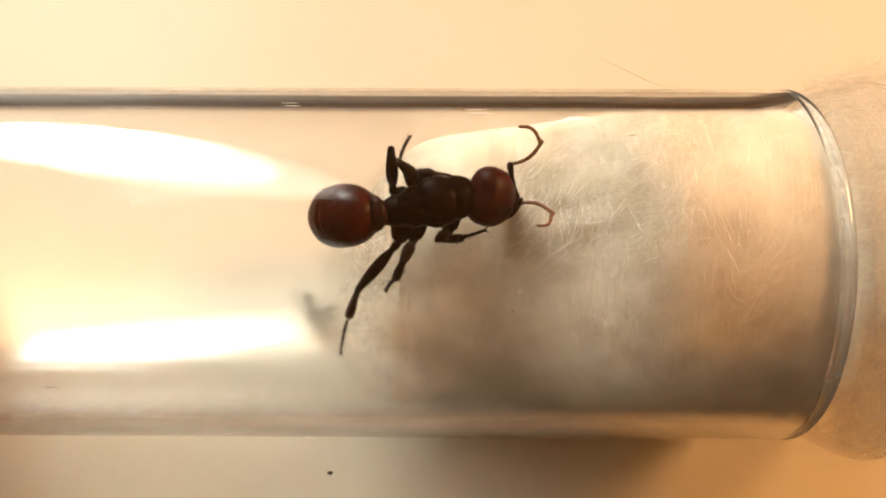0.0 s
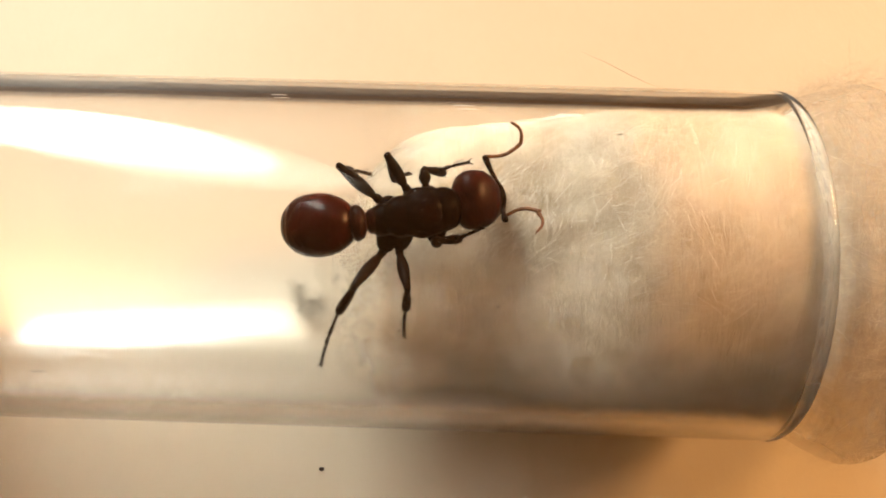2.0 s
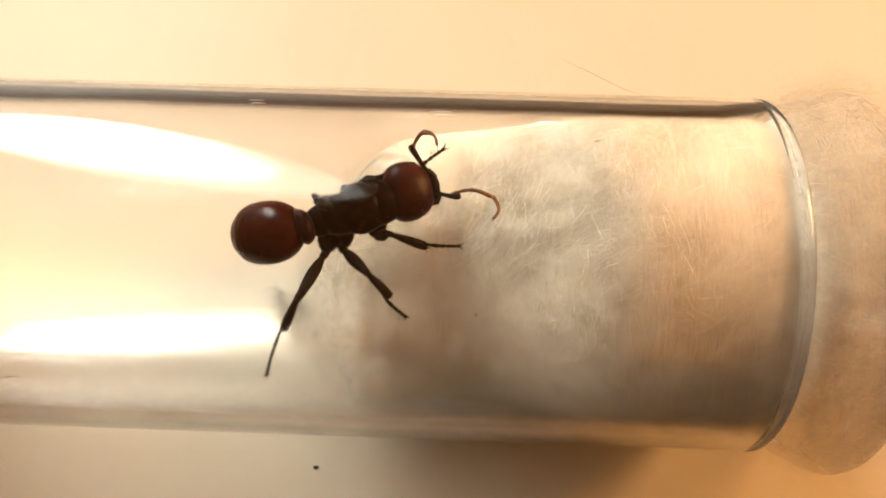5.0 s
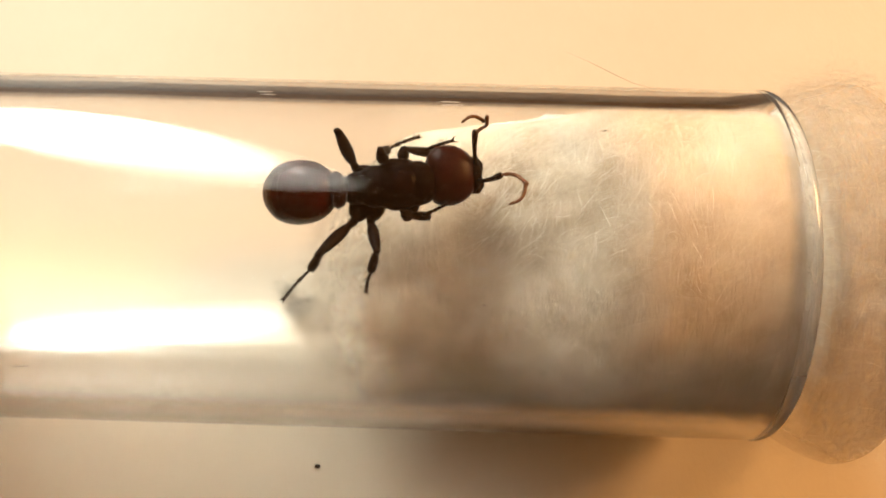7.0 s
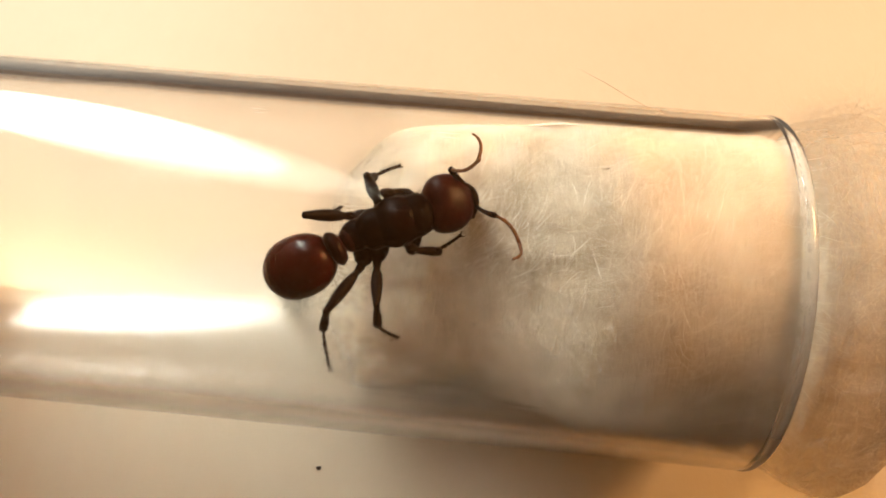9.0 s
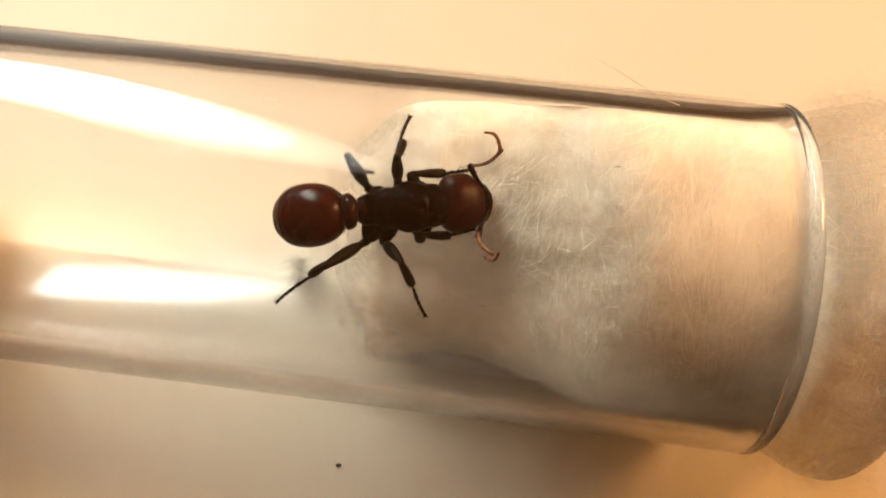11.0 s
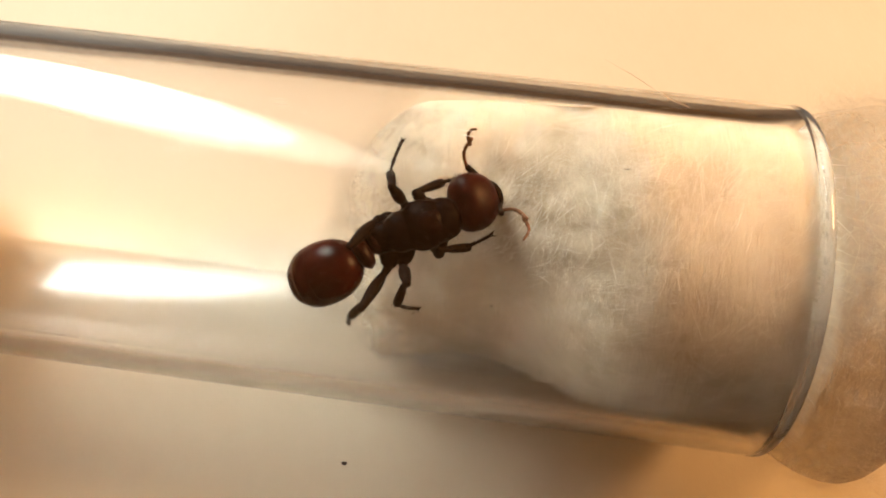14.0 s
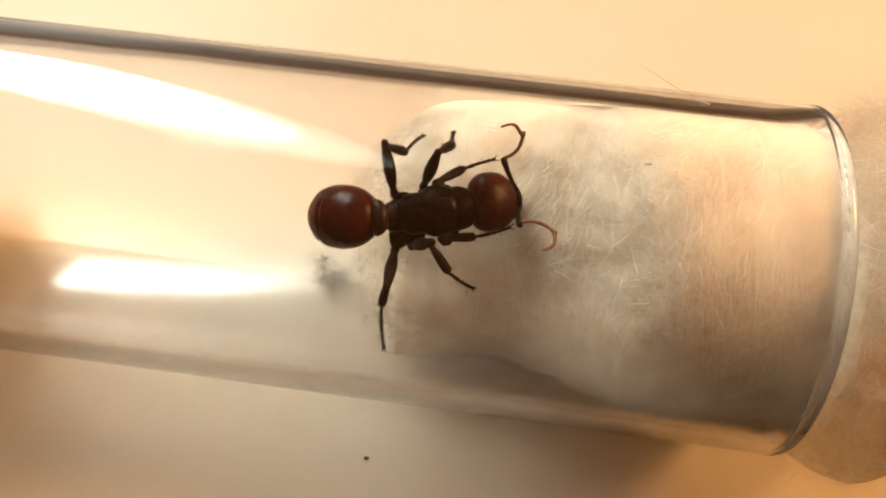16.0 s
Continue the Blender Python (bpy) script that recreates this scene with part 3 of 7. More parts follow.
    # head: broad behind, a little notched, narrowing to the jaws
    bm = bmesh.new()
    rings = []
    n = 26
    for i in range(n + 1):
        u = -1 + 2 * i / n
        x = u * 1.30
        wdt = 1.42 * (1 - abs(u * 0.985) ** 3.2) ** 0.5 * (1 - 0.26 * max(0, u) ** 1.3 - 0.02 * u)
        h = 1.00 * (1 - abs(u * 0.985) ** 2.6) ** 0.5 * (1 - 0.12 * u)
        ring = []
        for j in range(40):
            a = 2 * math.pi * j / 40
            ca, sa = math.cos(a), math.sin(a)
            y = wdt * math.copysign(abs(ca) ** 0.85, ca)
            z = h * math.copysign(abs(sa) ** 0.9, sa)
            notch = 0.20 * math.exp(-(y / 0.45) ** 2) if u < -0.6 else 0
            ring.append(((x + notch * (-u - 0.6) / 0.4) * MM, y * MM, z * MM))
        rings.append(ring)
    rings_mesh(bm, rings)
    head = part("head", bm, HEAD, empty, "broad red-brown head")
    parts["head"] = head
    for s in (-1, 1):
        bm = bmesh.new()
        ellipsoid(bm, (0.10, s * 1.22, 0.30), (0.26, 0.13, 0.22), 0, 16, 10)
        part("eye", bm, EYE, head, "small black eye")
        bm = bmesh.new()
        pts = [Vector((1.05, s * 0.62, -0.30)), Vector((1.35, s * 0.66, -0.36)), Vector((1.58, s * 0.45, -0.42)), Vector((1.66, s * 0.12, -0.45))]
        tube_along(bm, [p * MM for p in pts], [0.26 * MM, 0.27 * MM, 0.20 * MM, 0.05 * MM], 10)
        part("mandible", bm, THORAX, head, "dark curved jaw")
    bm = bmesh.new()
    ellipsoid(bm, (0.98, 0, 0.06), (0.46, 0.86, 0.70), 22, 24, 12)
    part("face_shield", bm, THORAX, head, "dark front edge of the face")
    # antennae
    for s, key in ((1, "L"), (-1, "R")):
        bm = bmesh.new()
        L = LENGTH["scape"]
        tube_along(bm, [Vector((L * f, 0.05 * s * math.sin(f * 3.1), 0)) * MM for f in (-0.06, 0.03, 0.1, 0.3, 0.6, 0.88, 1.0, 1.03)], [v * MM for v in (0.06, 0.12, 0.09, 0.085, 0.10, 0.14, 0.13, 0.06)], 8)
        parts["scape_" + key] = part("scape", bm, LEGS, empty, "dark first joint of the feeler")
        for name, L, hook, r0, r1 in (("funiculus", LENGTH["funiculus"], 0.13, 0.075, 0.090), ("club", LENGTH["club"], 0.22, 0.092, 0.055)):
            bm = bmesh.new()
            k = 15
            pts, rad = [], []
            for i in range(k + 1):
                f = -0.03 + 1.06 * i / k
                g = math.sin(math.pi * max(0, min(1, f)))
                pts.append(Vector((L * f, -hook * L * g, 0)) * MM)
                rad.append((r0 + (r1 - r0) * f) * (1.0 if i % 3 else 0.82) * (0.5 if i == k and name == "club" else 1) * MM)
            tube_along(bm, pts, rad, 8)
            parts[name + "_" + key] = part(name, bm, FEELER, empty, "jointed orange-brown feeler")
    # legs
    for key, (bx, by) in HIPS.items():
        s = 1 if by > 0 else -1
        root = Vector((bx * 0.85 + 0.25, s * 0.45, -0.55))
        hip = Vector((bx, by, -0.6))
        bm = bmesh.new()
        tube_along(bm, [(root.lerp(hip, f)) * MM for f in (0, 0.25, 0.6, 0.9, 1.04)], [v * MM for v in (0.46, 0.60, 0.54, 0.38, 0.20)], 12)
        part("coxa", bm, THORAX, empty)
        k = key[1]
        L = LENGTH["femur" + k]
        bm = bmesh.new()
        tube_along(bm, [Vector((L * f, 0, 0.06 * math.sin(f * 3.1))) * MM for f in (-0.04, 0.04, 0.12, 0.17, 0.3, 0.5, 0.7, 0.9, 0.99, 1.02)], [v * MM for v in (0.12, 0.20, 0.18, 0.13, 0.22, 0.27, 0.24, 0.17, 0.15, 0.06)], 10)
        parts["femur_" + key] = part("femur", bm, LEGS, empty)
        L = LENGTH["tibia" + k]
        bm = bmesh.new()
        tube_along(bm, [Vector((L * f, 0, 0)) * MM for f in (-0.04, 0.03, 0.15, 0.45, 0.75, 0.95, 1.01, 1.03)], [v * MM for v in (0.07, 0.14, 0.12, 0.18, 0.21, 0.19, 0.13, 0.05)], 10)
        hairs(bm, L, 0.19, 16, 0.20)
        sp = Vector((L * 0.97, 0, -0.1)) * MM
        tube_along(bm, [sp, sp + Vector((0.18, 0.05 * s, -0.16)) * MM, sp + Vector((0.34, 0.05 * s, -0.22)) * MM], [0.03 * MM, 0.022 * MM, 0.004 * MM], 5)
        parts["tibia_" + key] = part("tibia", bm, LEGS, empty)
        L = LENGTH["tarsus" + k]
        bm = bmesh.new()
        pts, rad = [], []
        for i in range(5):
            f0, f1 = (0, 0.42, 0.60, 0.74, 0.85)[i], (0.42, 0.60, 0.74, 0.85, 1.0)[i]
            for f, r in ((f0 + 0.005, 0.050), (f0 + (f1 - f0) * 0.5, 0.066), (f1 - 0.012, 0.098)):
                pts.append(Vector((L * f, -s * 0.10 * L * f * f, 0)) * MM)
                rad.append(r * MM)
        tube_along(bm, pts, rad, 7)
        hairs(bm, L * 0.9, 0.07, 14, 0.16)
        end = pts[-1]
        for q in (-1, 1):
            tube_along(bm, [end, end + Vector((0.12, 0.10 * q, 0.03)) * MM, end + Vector((0.20, 0.13 * q, -0.08)) * MM], [0.03 * MM, 0.024 * MM, 0.005 * MM], 5)
        parts["tarsus_" + key] = part("tarsus", bm, LEGS, empty)
    for ob in empty.children_recursive:
        if ob.name.split(".")[0] not in ("femur", "tibia", "tarsus", "scape", "funiculus", "club"):
            ob.data.transform(Matrix.Scale(0.88, 4))
    return empty, parts


HIPS = {'RH': (-1.85, -1.45), 'RM': (-1.10, -1.50), 'RF': (0.75, -1.45), 'LH': (-1.60, 0.95), 'LM': (-0.20, 1.20), 'LF': (0.70, 1.20)}
LENGTH = {'scape': 1.55, 'funiculus': 1.62, 'club': 1.05, 'femurF': 0.80, 'tibiaF': 1.75, 'tarsusF': 1.60, 'femurM': 2.22, 'tibiaM': 1.48, 'tarsusM': 1.92, 'femurH': 2.74, 'tibiaH': 1.79, 'tarsusH': 2.26}
ant, parts = make_ant()


# ---------------------------------------------------------------- specks
def make_speck(name, label, x, y, z, size, turn, parent=None):
    bm = bmesh.new()
    ellipsoid(bm, (0, 0, 0), size, turn, 10, 6, 0.5)
    ob = part(name, bm, DIRT, parent)
    ob.location = (x, y, z)
    return ob if parent else tagged(ob, label, "speck")


make_speck("dirt_speck", "tiny dark speck of dirt on the cream board", -0.00568, -0.00768, 0.00006, (0.13, 0.10, 0.07), 20)


def motions():
    walk(tube, [(0, pose(-0.00030, 0.00002, 0.00800, 0.0, -0.0, -0.3)), (0.5, pose(-0.00009, 0.00006, 0.00800, 1.5, -0.0, -0.9)),
        (1, pose(-0.00003, -0.00028, 0.00800, 5.0, -0.0, -2.0)), (1.5, pose(-0.00028, 0.00003, 0.00800, 3.7, -0.0, -2.2)),
        (2, pose(-0.00043, 0.00017, 0.00800, 1.0, -0.0, -1.9)), (2.5, pose(-0.00071, -0.00001, 0.00800, 0.0, -0.0, -1.9)),
        (3, pose(-0.00099, -0.00013, 0.00800, 0.0, -0.0, -2.2)), (3.5, pose(-0.00114, -0.00020, 0.00800, 0.0, -0.0, -2.3)),
        (4, pose(-0.00109, -0.00032, 0.00800, 0.0, -0.0, -2.1)), (4.2, pose(-0.00111, -0.00032, 0.00800, 0.0, -0.0, -2.1)),
        (6.3, pose(-0.00097, 0.00002, 0.00800, -1.0, -0.0, -2.0)), (6.5, pose(-0.00090, 0.00014, 0.00800, -1.3, -0.0, -1.8)),
        (7, pose(-0.00084, 0.00004, 0.00800, -1.2, -0.0, -1.8)), (7.5, pose(-0.00090, -0.00003, 0.00800, 0.8, -0.0, -1.8)),
        (8, pose(-0.00064, -0.00075, 0.00800, 7.0, -0.0, -2.4)), (8.5, pose(-0.00069, -0.00140, 0.00800, 15.0, -0.0, -4.7)),
        (9, pose(-0.00110, -0.00017, 0.00800, 10.6, -0.0, -5.9)), (9.2, pose(-0.00146, 0.00088, 0.00800, 7.5, -0.0, -5.7)),
        (11.3, pose(-0.00154, 0.00086, 0.00800, 19.0, -0.0, -7.8)), (11.5, pose(-0.00151, 0.00084, 0.00800, 19.0, -0.0, -7.9)),
        (12, pose(-0.00156, 0.00085, 0.00800, 19.0, -0.0, -8.1)), (12.5, pose(-0.00157, 0.00068, 0.00800, 19.5, -0.0, -7.8)),
        (13, pose(-0.00151, 0.00072, 0.00800, 19.0, -0.0, -7.8)), (13.5, pose(-0.00143, 0.00077, 0.00800, 19.0, -0.0, -8.0)),
        (14, pose(-0.00142, 0.00080, 0.00800, 19.0, -0.0, -8.1)), (14.5, pose(-0.00150, 0.00074, 0.00800, 19.0, -0.0, -8.3)),
        (15, pose(-0.00144, 0.00078, 0.00800, 19.0, -0.0, -8.3)), (15.5, pose(-0.00147, 0.00074, 0.00800, 18.0, -0.0, -8.4)),
        (16, pose(-0.00168, 0.00061, 0.00800, 17.3, -0.0, -8.2))])
    walk(plug, [(0, pose(-0.00030, 0.00002, 0.00800, 0.0, -0.0, -0.3)), (0.5, pose(-0.00009, 0.00006, 0.00800, 1.5, -0.0, -0.9)),
        (1, pose(-0.00003, -0.00028, 0.00800, 5.0, -0.0, -2.0)), (1.5, pose(-0.00028, 0.00003, 0.00800, 3.7, -0.0, -2.2)),
        (2, pose(-0.00043, 0.00017, 0.00800, 1.0, -0.0, -1.9)), (2.5, pose(-0.00071, -0.00001, 0.00800, 0.0, -0.0, -1.9)),
        (3, pose(-0.00099, -0.00013, 0.00800, 0.0, -0.0, -2.2)), (3.5, pose(-0.00114, -0.00020, 0.00800, 0.0, -0.0, -2.3)),
        (4, pose(-0.00109, -0.00032, 0.00800, 0.0, -0.0, -2.1)), (4.2, pose(-0.00111, -0.00032, 0.00800, 0.0, -0.0, -2.1)),
        (6.3, pose(-0.00097, 0.00002, 0.00800, -1.0, -0.0, -2.0)), (6.5, pose(-0.00090, 0.00014, 0.00800, -1.3, -0.0, -1.8)),
        (7, pose(-0.00084, 0.00004, 0.00800, -1.2, -0.0, -1.8)), (7.5, pose(-0.00090, -0.00003, 0.00800, 0.8, -0.0, -1.8)),
        (8, pose(-0.00064, -0.00075, 0.00800, 7.0, -0.0, -2.4)), (8.5, pose(-0.00069, -0.00140, 0.00800, 15.0, -0.0, -4.7)),
        (9, pose(-0.00110, -0.00017, 0.00800, 10.6, -0.0, -5.9)), (9.2, pose(-0.00146, 0.00088, 0.00800, 7.5, -0.0, -5.7)),
        (11.3, pose(-0.00154, 0.00086, 0.00800, 19.0, -0.0, -7.8)), (11.5, pose(-0.00151, 0.00084, 0.00800, 19.0, -0.0, -7.9)),
        (12, pose(-0.00156, 0.00085, 0.00800, 19.0, -0.0, -8.1)), (12.5, pose(-0.00157, 0.00068, 0.00800, 19.5, -0.0, -7.8)),
        (13, pose(-0.00151, 0.00072, 0.00800, 19.0, -0.0, -7.8)), (13.5, pose(-0.00143, 0.00077, 0.00800, 19.0, -0.0, -8.0)),
        (14, pose(-0.00142, 0.00080, 0.00800, 19.0, -0.0, -8.1)), (14.5, pose(-0.00150, 0.00074, 0.00800, 19.0, -0.0, -8.3)),
        (15, pose(-0.00144, 0.00078, 0.00800, 19.0, -0.0, -8.3)), (15.5, pose(-0.00147, 0.00074, 0.00800, 18.0, -0.0, -8.4)),
        (16, pose(-0.00168, 0.00061, 0.00800, 17.3, -0.0, -8.2))])
    walk(far_plug, [(0, pose(-0.00030, 0.00002, 0.00800, 0.0, -0.0, -0.3)), (0.5, pose(-0.00009, 0.00006, 0.00800, 1.5, -0.0, -0.9)),
        (1, pose(-0.00003, -0.00028, 0.00800, 5.0, -0.0, -2.0)), (1.5, pose(-0.00028, 0.00003, 0.00800, 3.7, -0.0, -2.2)),
        (2, pose(-0.00043, 0.00017, 0.00800, 1.0, -0.0, -1.9)), (2.5, pose(-0.00071, -0.00001, 0.00800, 0.0, -0.0, -1.9)),
        (3, pose(-0.00099, -0.00013, 0.00800, 0.0, -0.0, -2.2)), (3.5, pose(-0.00114, -0.00020, 0.00800, 0.0, -0.0, -2.3)),
        (4, pose(-0.00109, -0.00032, 0.00800, 0.0, -0.0, -2.1)), (4.2, pose(-0.00111, -0.00032, 0.00800, 0.0, -0.0, -2.1)),
        (6.3, pose(-0.00097, 0.00002, 0.00800, -1.0, -0.0, -2.0)), (6.5, pose(-0.00090, 0.00014, 0.00800, -1.3, -0.0, -1.8)),
        (7, pose(-0.00084, 0.00004, 0.00800, -1.2, -0.0, -1.8)), (7.5, pose(-0.00090, -0.00003, 0.00800, 0.8, -0.0, -1.8)),
        (8, pose(-0.00064, -0.00075, 0.00800, 7.0, -0.0, -2.4)), (8.5, pose(-0.00069, -0.00140, 0.00800, 15.0, -0.0, -4.7)),
        (9, pose(-0.00110, -0.00017, 0.00800, 10.6, -0.0, -5.9)), (9.2, pose(-0.00146, 0.00088, 0.00800, 7.5, -0.0, -5.7)),
        (11.3, pose(-0.00154, 0.00086, 0.00800, 19.0, -0.0, -7.8)), (11.5, pose(-0.00151, 0.00084, 0.00800, 19.0, -0.0, -7.9)),
        (12, pose(-0.00156, 0.00085, 0.00800, 19.0, -0.0, -8.1)), (12.5, pose(-0.00157, 0.00068, 0.00800, 19.5, -0.0, -7.8)),
        (13, pose(-0.00151, 0.00072, 0.00800, 19.0, -0.0, -7.8)), (13.5, pose(-0.00143, 0.00077, 0.00800, 19.0, -0.0, -8.0)),
        (14, pose(-0.00142, 0.00080, 0.00800, 19.0, -0.0, -8.1)), (14.5, pose(-0.00150, 0.00074, 0.00800, 19.0, -0.0, -8.3)),
        (15, pose(-0.00144, 0.00078, 0.00800, 19.0, -0.0, -8.3)), (15.5, pose(-0.00147, 0.00074, 0.00800, 18.0, -0.0, -8.4)),
        (16, pose(-0.00168, 0.00061, 0.00800, 17.3, -0.0, -8.2))])
    walk(tuft, [(0, pose(-0.00030, 0.00002, 0.00800, 0.0, -0.0, -0.3)), (0.5, pose(-0.00009, 0.00006, 0.00800, 0.0, -0.0, -0.9)),
        (1, pose(-0.00003, -0.00028, 0.00800, 0.0, -0.0, -2.0)), (1.5, pose(-0.00028, 0.00003, 0.00800, 0.0, -0.0, -2.2)),
        (2, pose(-0.00043, 0.00017, 0.00800, 0.0, -0.0, -1.9)), (2.5, pose(-0.00071, -0.00001, 0.00800, 0.0, -0.0, -1.9)),
        (3, pose(-0.00099, -0.00013, 0.00800, 0.0, -0.0, -2.2)), (3.5, pose(-0.00114, -0.00020, 0.00800, 0.0, -0.0, -2.3)),
        (4, pose(-0.00109, -0.00032, 0.00800, 0.0, -0.0, -2.1)), (4.2, pose(-0.00111, -0.00032, 0.00800, 0.0, -0.0, -2.1)),
        (6.3, pose(-0.00097, 0.00002, 0.00800, 0.0, -0.0, -2.0)), (6.5, pose(-0.00090, 0.00014, 0.00800, 0.0, -0.0, -1.8)),
        (7, pose(-0.00084, 0.00004, 0.00800, 0.0, -0.0, -1.8)), (7.5, pose(-0.00090, -0.00003, 0.00800, 0.0, -0.0, -1.8)),
        (8, pose(-0.00064, -0.00075, 0.00800, 0.0, -0.0, -2.4)), (8.5, pose(-0.00069, -0.00140, 0.00800, 0.0, -0.0, -4.7)),
        (9, pose(-0.00110, -0.00017, 0.00800, 0.0, -0.0, -5.9)), (9.2, pose(-0.00146, 0.00088, 0.00800, 0.0, -0.0, -5.7)),
        (11.3, pose(-0.00154, 0.00086, 0.00800, 0.0, -0.0, -7.8)), (11.5, pose(-0.00151, 0.00084, 0.00800, 0.0, -0.0, -7.9)),
        (12, pose(-0.00156, 0.00085, 0.00800, 0.0, -0.0, -8.1)), (12.5, pose(-0.00157, 0.00068, 0.00800, 0.0, -0.0, -7.8)),
        (13, pose(-0.00151, 0.00072, 0.00800, 0.0, -0.0, -7.8)), (13.5, pose(-0.00143, 0.00077, 0.00800, 0.0, -0.0, -8.0)),
        (14, pose(-0.00142, 0.00080, 0.00800, 0.0, -0.0, -8.1)), (14.5, pose(-0.00150, 0.00074, 0.00800, 0.0, -0.0, -8.3)),
        (15, pose(-0.00144, 0.00078, 0.00800, 0.0, -0.0, -8.3)), (15.5, pose(-0.00147, 0.00074, 0.00800, 0.0, -0.0, -8.4)),
        (16, pose(-0.00168, 0.00061, 0.00800, 0.0, -0.0, -8.2))])
    walk(ant, [(0, pose(-0.00063, 0.00037, 0.01237, 29.6, -8.5, 9.0)), (0.5, pose(-0.00048, 0.00034, 0.01241, 29.6, -9.0, 9.5)),
        (1, pose(-0.00009, -0.00063, 0.01188, 29.5, -9.8, 10.5)), (1.5, pose(-0.00066, -0.00001, 0.01224, 28.9, -12.1, 15.1)),
        (2, pose(-0.00076, -0.00020, 0.01216, 29.8, -7.7, 6.8)), (2.5, pose(-0.00159, 0.00029, 0.01242, 30.1, -4.1, 0.4)),
        (3, pose(-0.00164, 0.00014, 0.01237, 29.9, -7.0, 5.7)), (3.5, pose(-0.00108, -0.00026, 0.01214, 28.8, -13.1, 16.1)),
        (4, pose(-0.00265, -0.00032, 0.01212, 28.5, -14.3, 18.0)), (4.2, pose(-0.00333, -0.00017, 0.01221, 28.7, -13.6, 16.9)),
        (6.3, pose(-0.00261, -0.00019, 0.01225, 29.6, -9.8, 9.5)), (6.5, pose(-0.00264, -0.00009, 0.01231, 29.4, -11.0, 11.3)),
        (7, pose(-0.00164, 0.00068, 0.01275, 30.1, -5.5, 1.7)), (7.5, pose(-0.00145, 0.00002, 0.01237, 29.5, -10.2, 10.9)),
        (8, pose(-0.00083, -0.00022, 0.01223, 28.4, -14.6, 18.6)), (8.5, pose(-0.00201, -0.00173, 0.01133, 30.0, -4.8, 1.7)),
        (9, pose(-0.00174, -0.00063, 0.01194, 29.1, -11.6, 13.5)), (9.2, pose(-0.00142, 0.00013, 0.01238, 29.3, -11.3, 12.6)),
        (11.3, pose(-0.00216, -0.00028, 0.01223, 30.1, -4.6, 0.5)), (11.5, pose(-0.00192, -0.00074, 0.01196, 29.5, -10.3, 10.6)),
        (12, pose(-0.00243, -0.00017, 0.01231, 29.7, -9.1, 8.2)), (12.5, pose(-0.00205, -0.00071, 0.01200, 29.9, -7.2, 5.3)),
        (13, pose(-0.00204, -0.00076, 0.01200, 29.9, -7.4, 5.5)), (13.5, pose(-0.00202, -0.00110, 0.01181, 28.4, -14.3, 18.2)),
        (14, pose(-0.00186, -0.00096, 0.01188, 29.3, -11.1, 12.4)), (14.5, pose(-0.00207, -0.00084, 0.01195, 29.0, -12.1, 14.7)),
        (15, pose(-0.00182, 0.00003, 0.01242, 30.0, -1.8, -4.9)), (15.5, pose(-0.00232, -0.00058, 0.01215, 30.1, -4.8, 0.5)),
        (16, pose(-0.00238, -0.00066, 0.01221, 30.0, -6.4, 4.0))])
    walk(parts['head'], [(0, pose(0.00268, -0.00029, -0.00044, -1.8, 44.8, -28.1)), (0.5, pose(0.00264, -0.00031, -0.00044, -1.7, 38.3, -27.4)),
        (1, pose(0.00245, 0.00014, -0.00044, -1.6, 46.2, -21.1)), (1.5, pose(0.00273, -0.00042, -0.00045, -2.5, 34.9, -42.1)),
        (2, pose(0.00270, 0.00016, -0.00045, -0.3, 39.8, -3.7)), (2.5, pose(0.00283, 0.00013, -0.00047, -0.2, 21.5, -3.1)),
        (3, pose(0.00274, 0.00003, -0.00046, -0.3, 34.6, -4.7)), (3.5, pose(0.00237, 0.00014, -0.00045, -0.8, 48.6, -9.3)),
        (4, pose(0.00248, 0.00013, -0.00046, -1.5, 38.3, -19.3)), (4.2, pose(0.00253, 0.00023, -0.00046, -0.1, 28.0, -0.8)),
        (6.3, pose(0.00243, 0.00004, -0.00046, -0.1, 19.0, -1.9)), (6.5, pose(0.00257, 0.00076, -0.00048, 0.4, 3.9, 5.1)),
        (7, pose(0.00262, 0.00025, -0.00048, 0.0, 15.4, 0.0)), (7.5, pose(0.00277, 0.00020, -0.00047, -0.3, 28.3, -3.9)),
        (8, pose(0.00207, -0.00071, -0.00043, -4.1, 42.8, -56.5)), (8.5, pose(0.00274, 0.00032, -0.00046, 0.3, 35.3, 4.2)),
        (9, pose(0.00271, 0.00009, -0.00046, -0.5, 31.7, -6.9)), (9.2, pose(0.00230, 0.00022, -0.00044, -0.2, 46.0, -2.6)),
        (11.3, pose(0.00253, 0.00005, -0.00046, 0.0, 26.1, 0.2)), (11.5, pose(0.00244, 0.00011, -0.00046, -0.5, 40.9, -6.3)),
        (12, pose(0.00258, -0.00036, -0.00047, -1.2, 32.9, -16.3)), (12.5, pose(0.00254, 0.00019, -0.00046, -0.1, 38.2, -0.7)),
        (13, pose(0.00227, 0.00022, -0.00045, -0.1, 46.9, -1.1)), (13.5, pose(0.00270, 0.00030, -0.00047, -0.4, 35.5, -5.8)),
        (14, pose(0.00270, 0.00035, -0.00046, -0.0, 38.6, -0.4)), (14.5, pose(0.00276, 0.00015, -0.00046, -0.5, 38.3, -7.2)),
        (15, pose(0.00211, -0.00002, -0.00045, -1.1, 47.7, -11.3)), (15.5, pose(0.00246, 0.00012, -0.00047, 0.3, 39.9, 3.2)),
        (16, pose(0.00272, 0.00012, -0.00047, -0.1, 35.3, -1.1))])
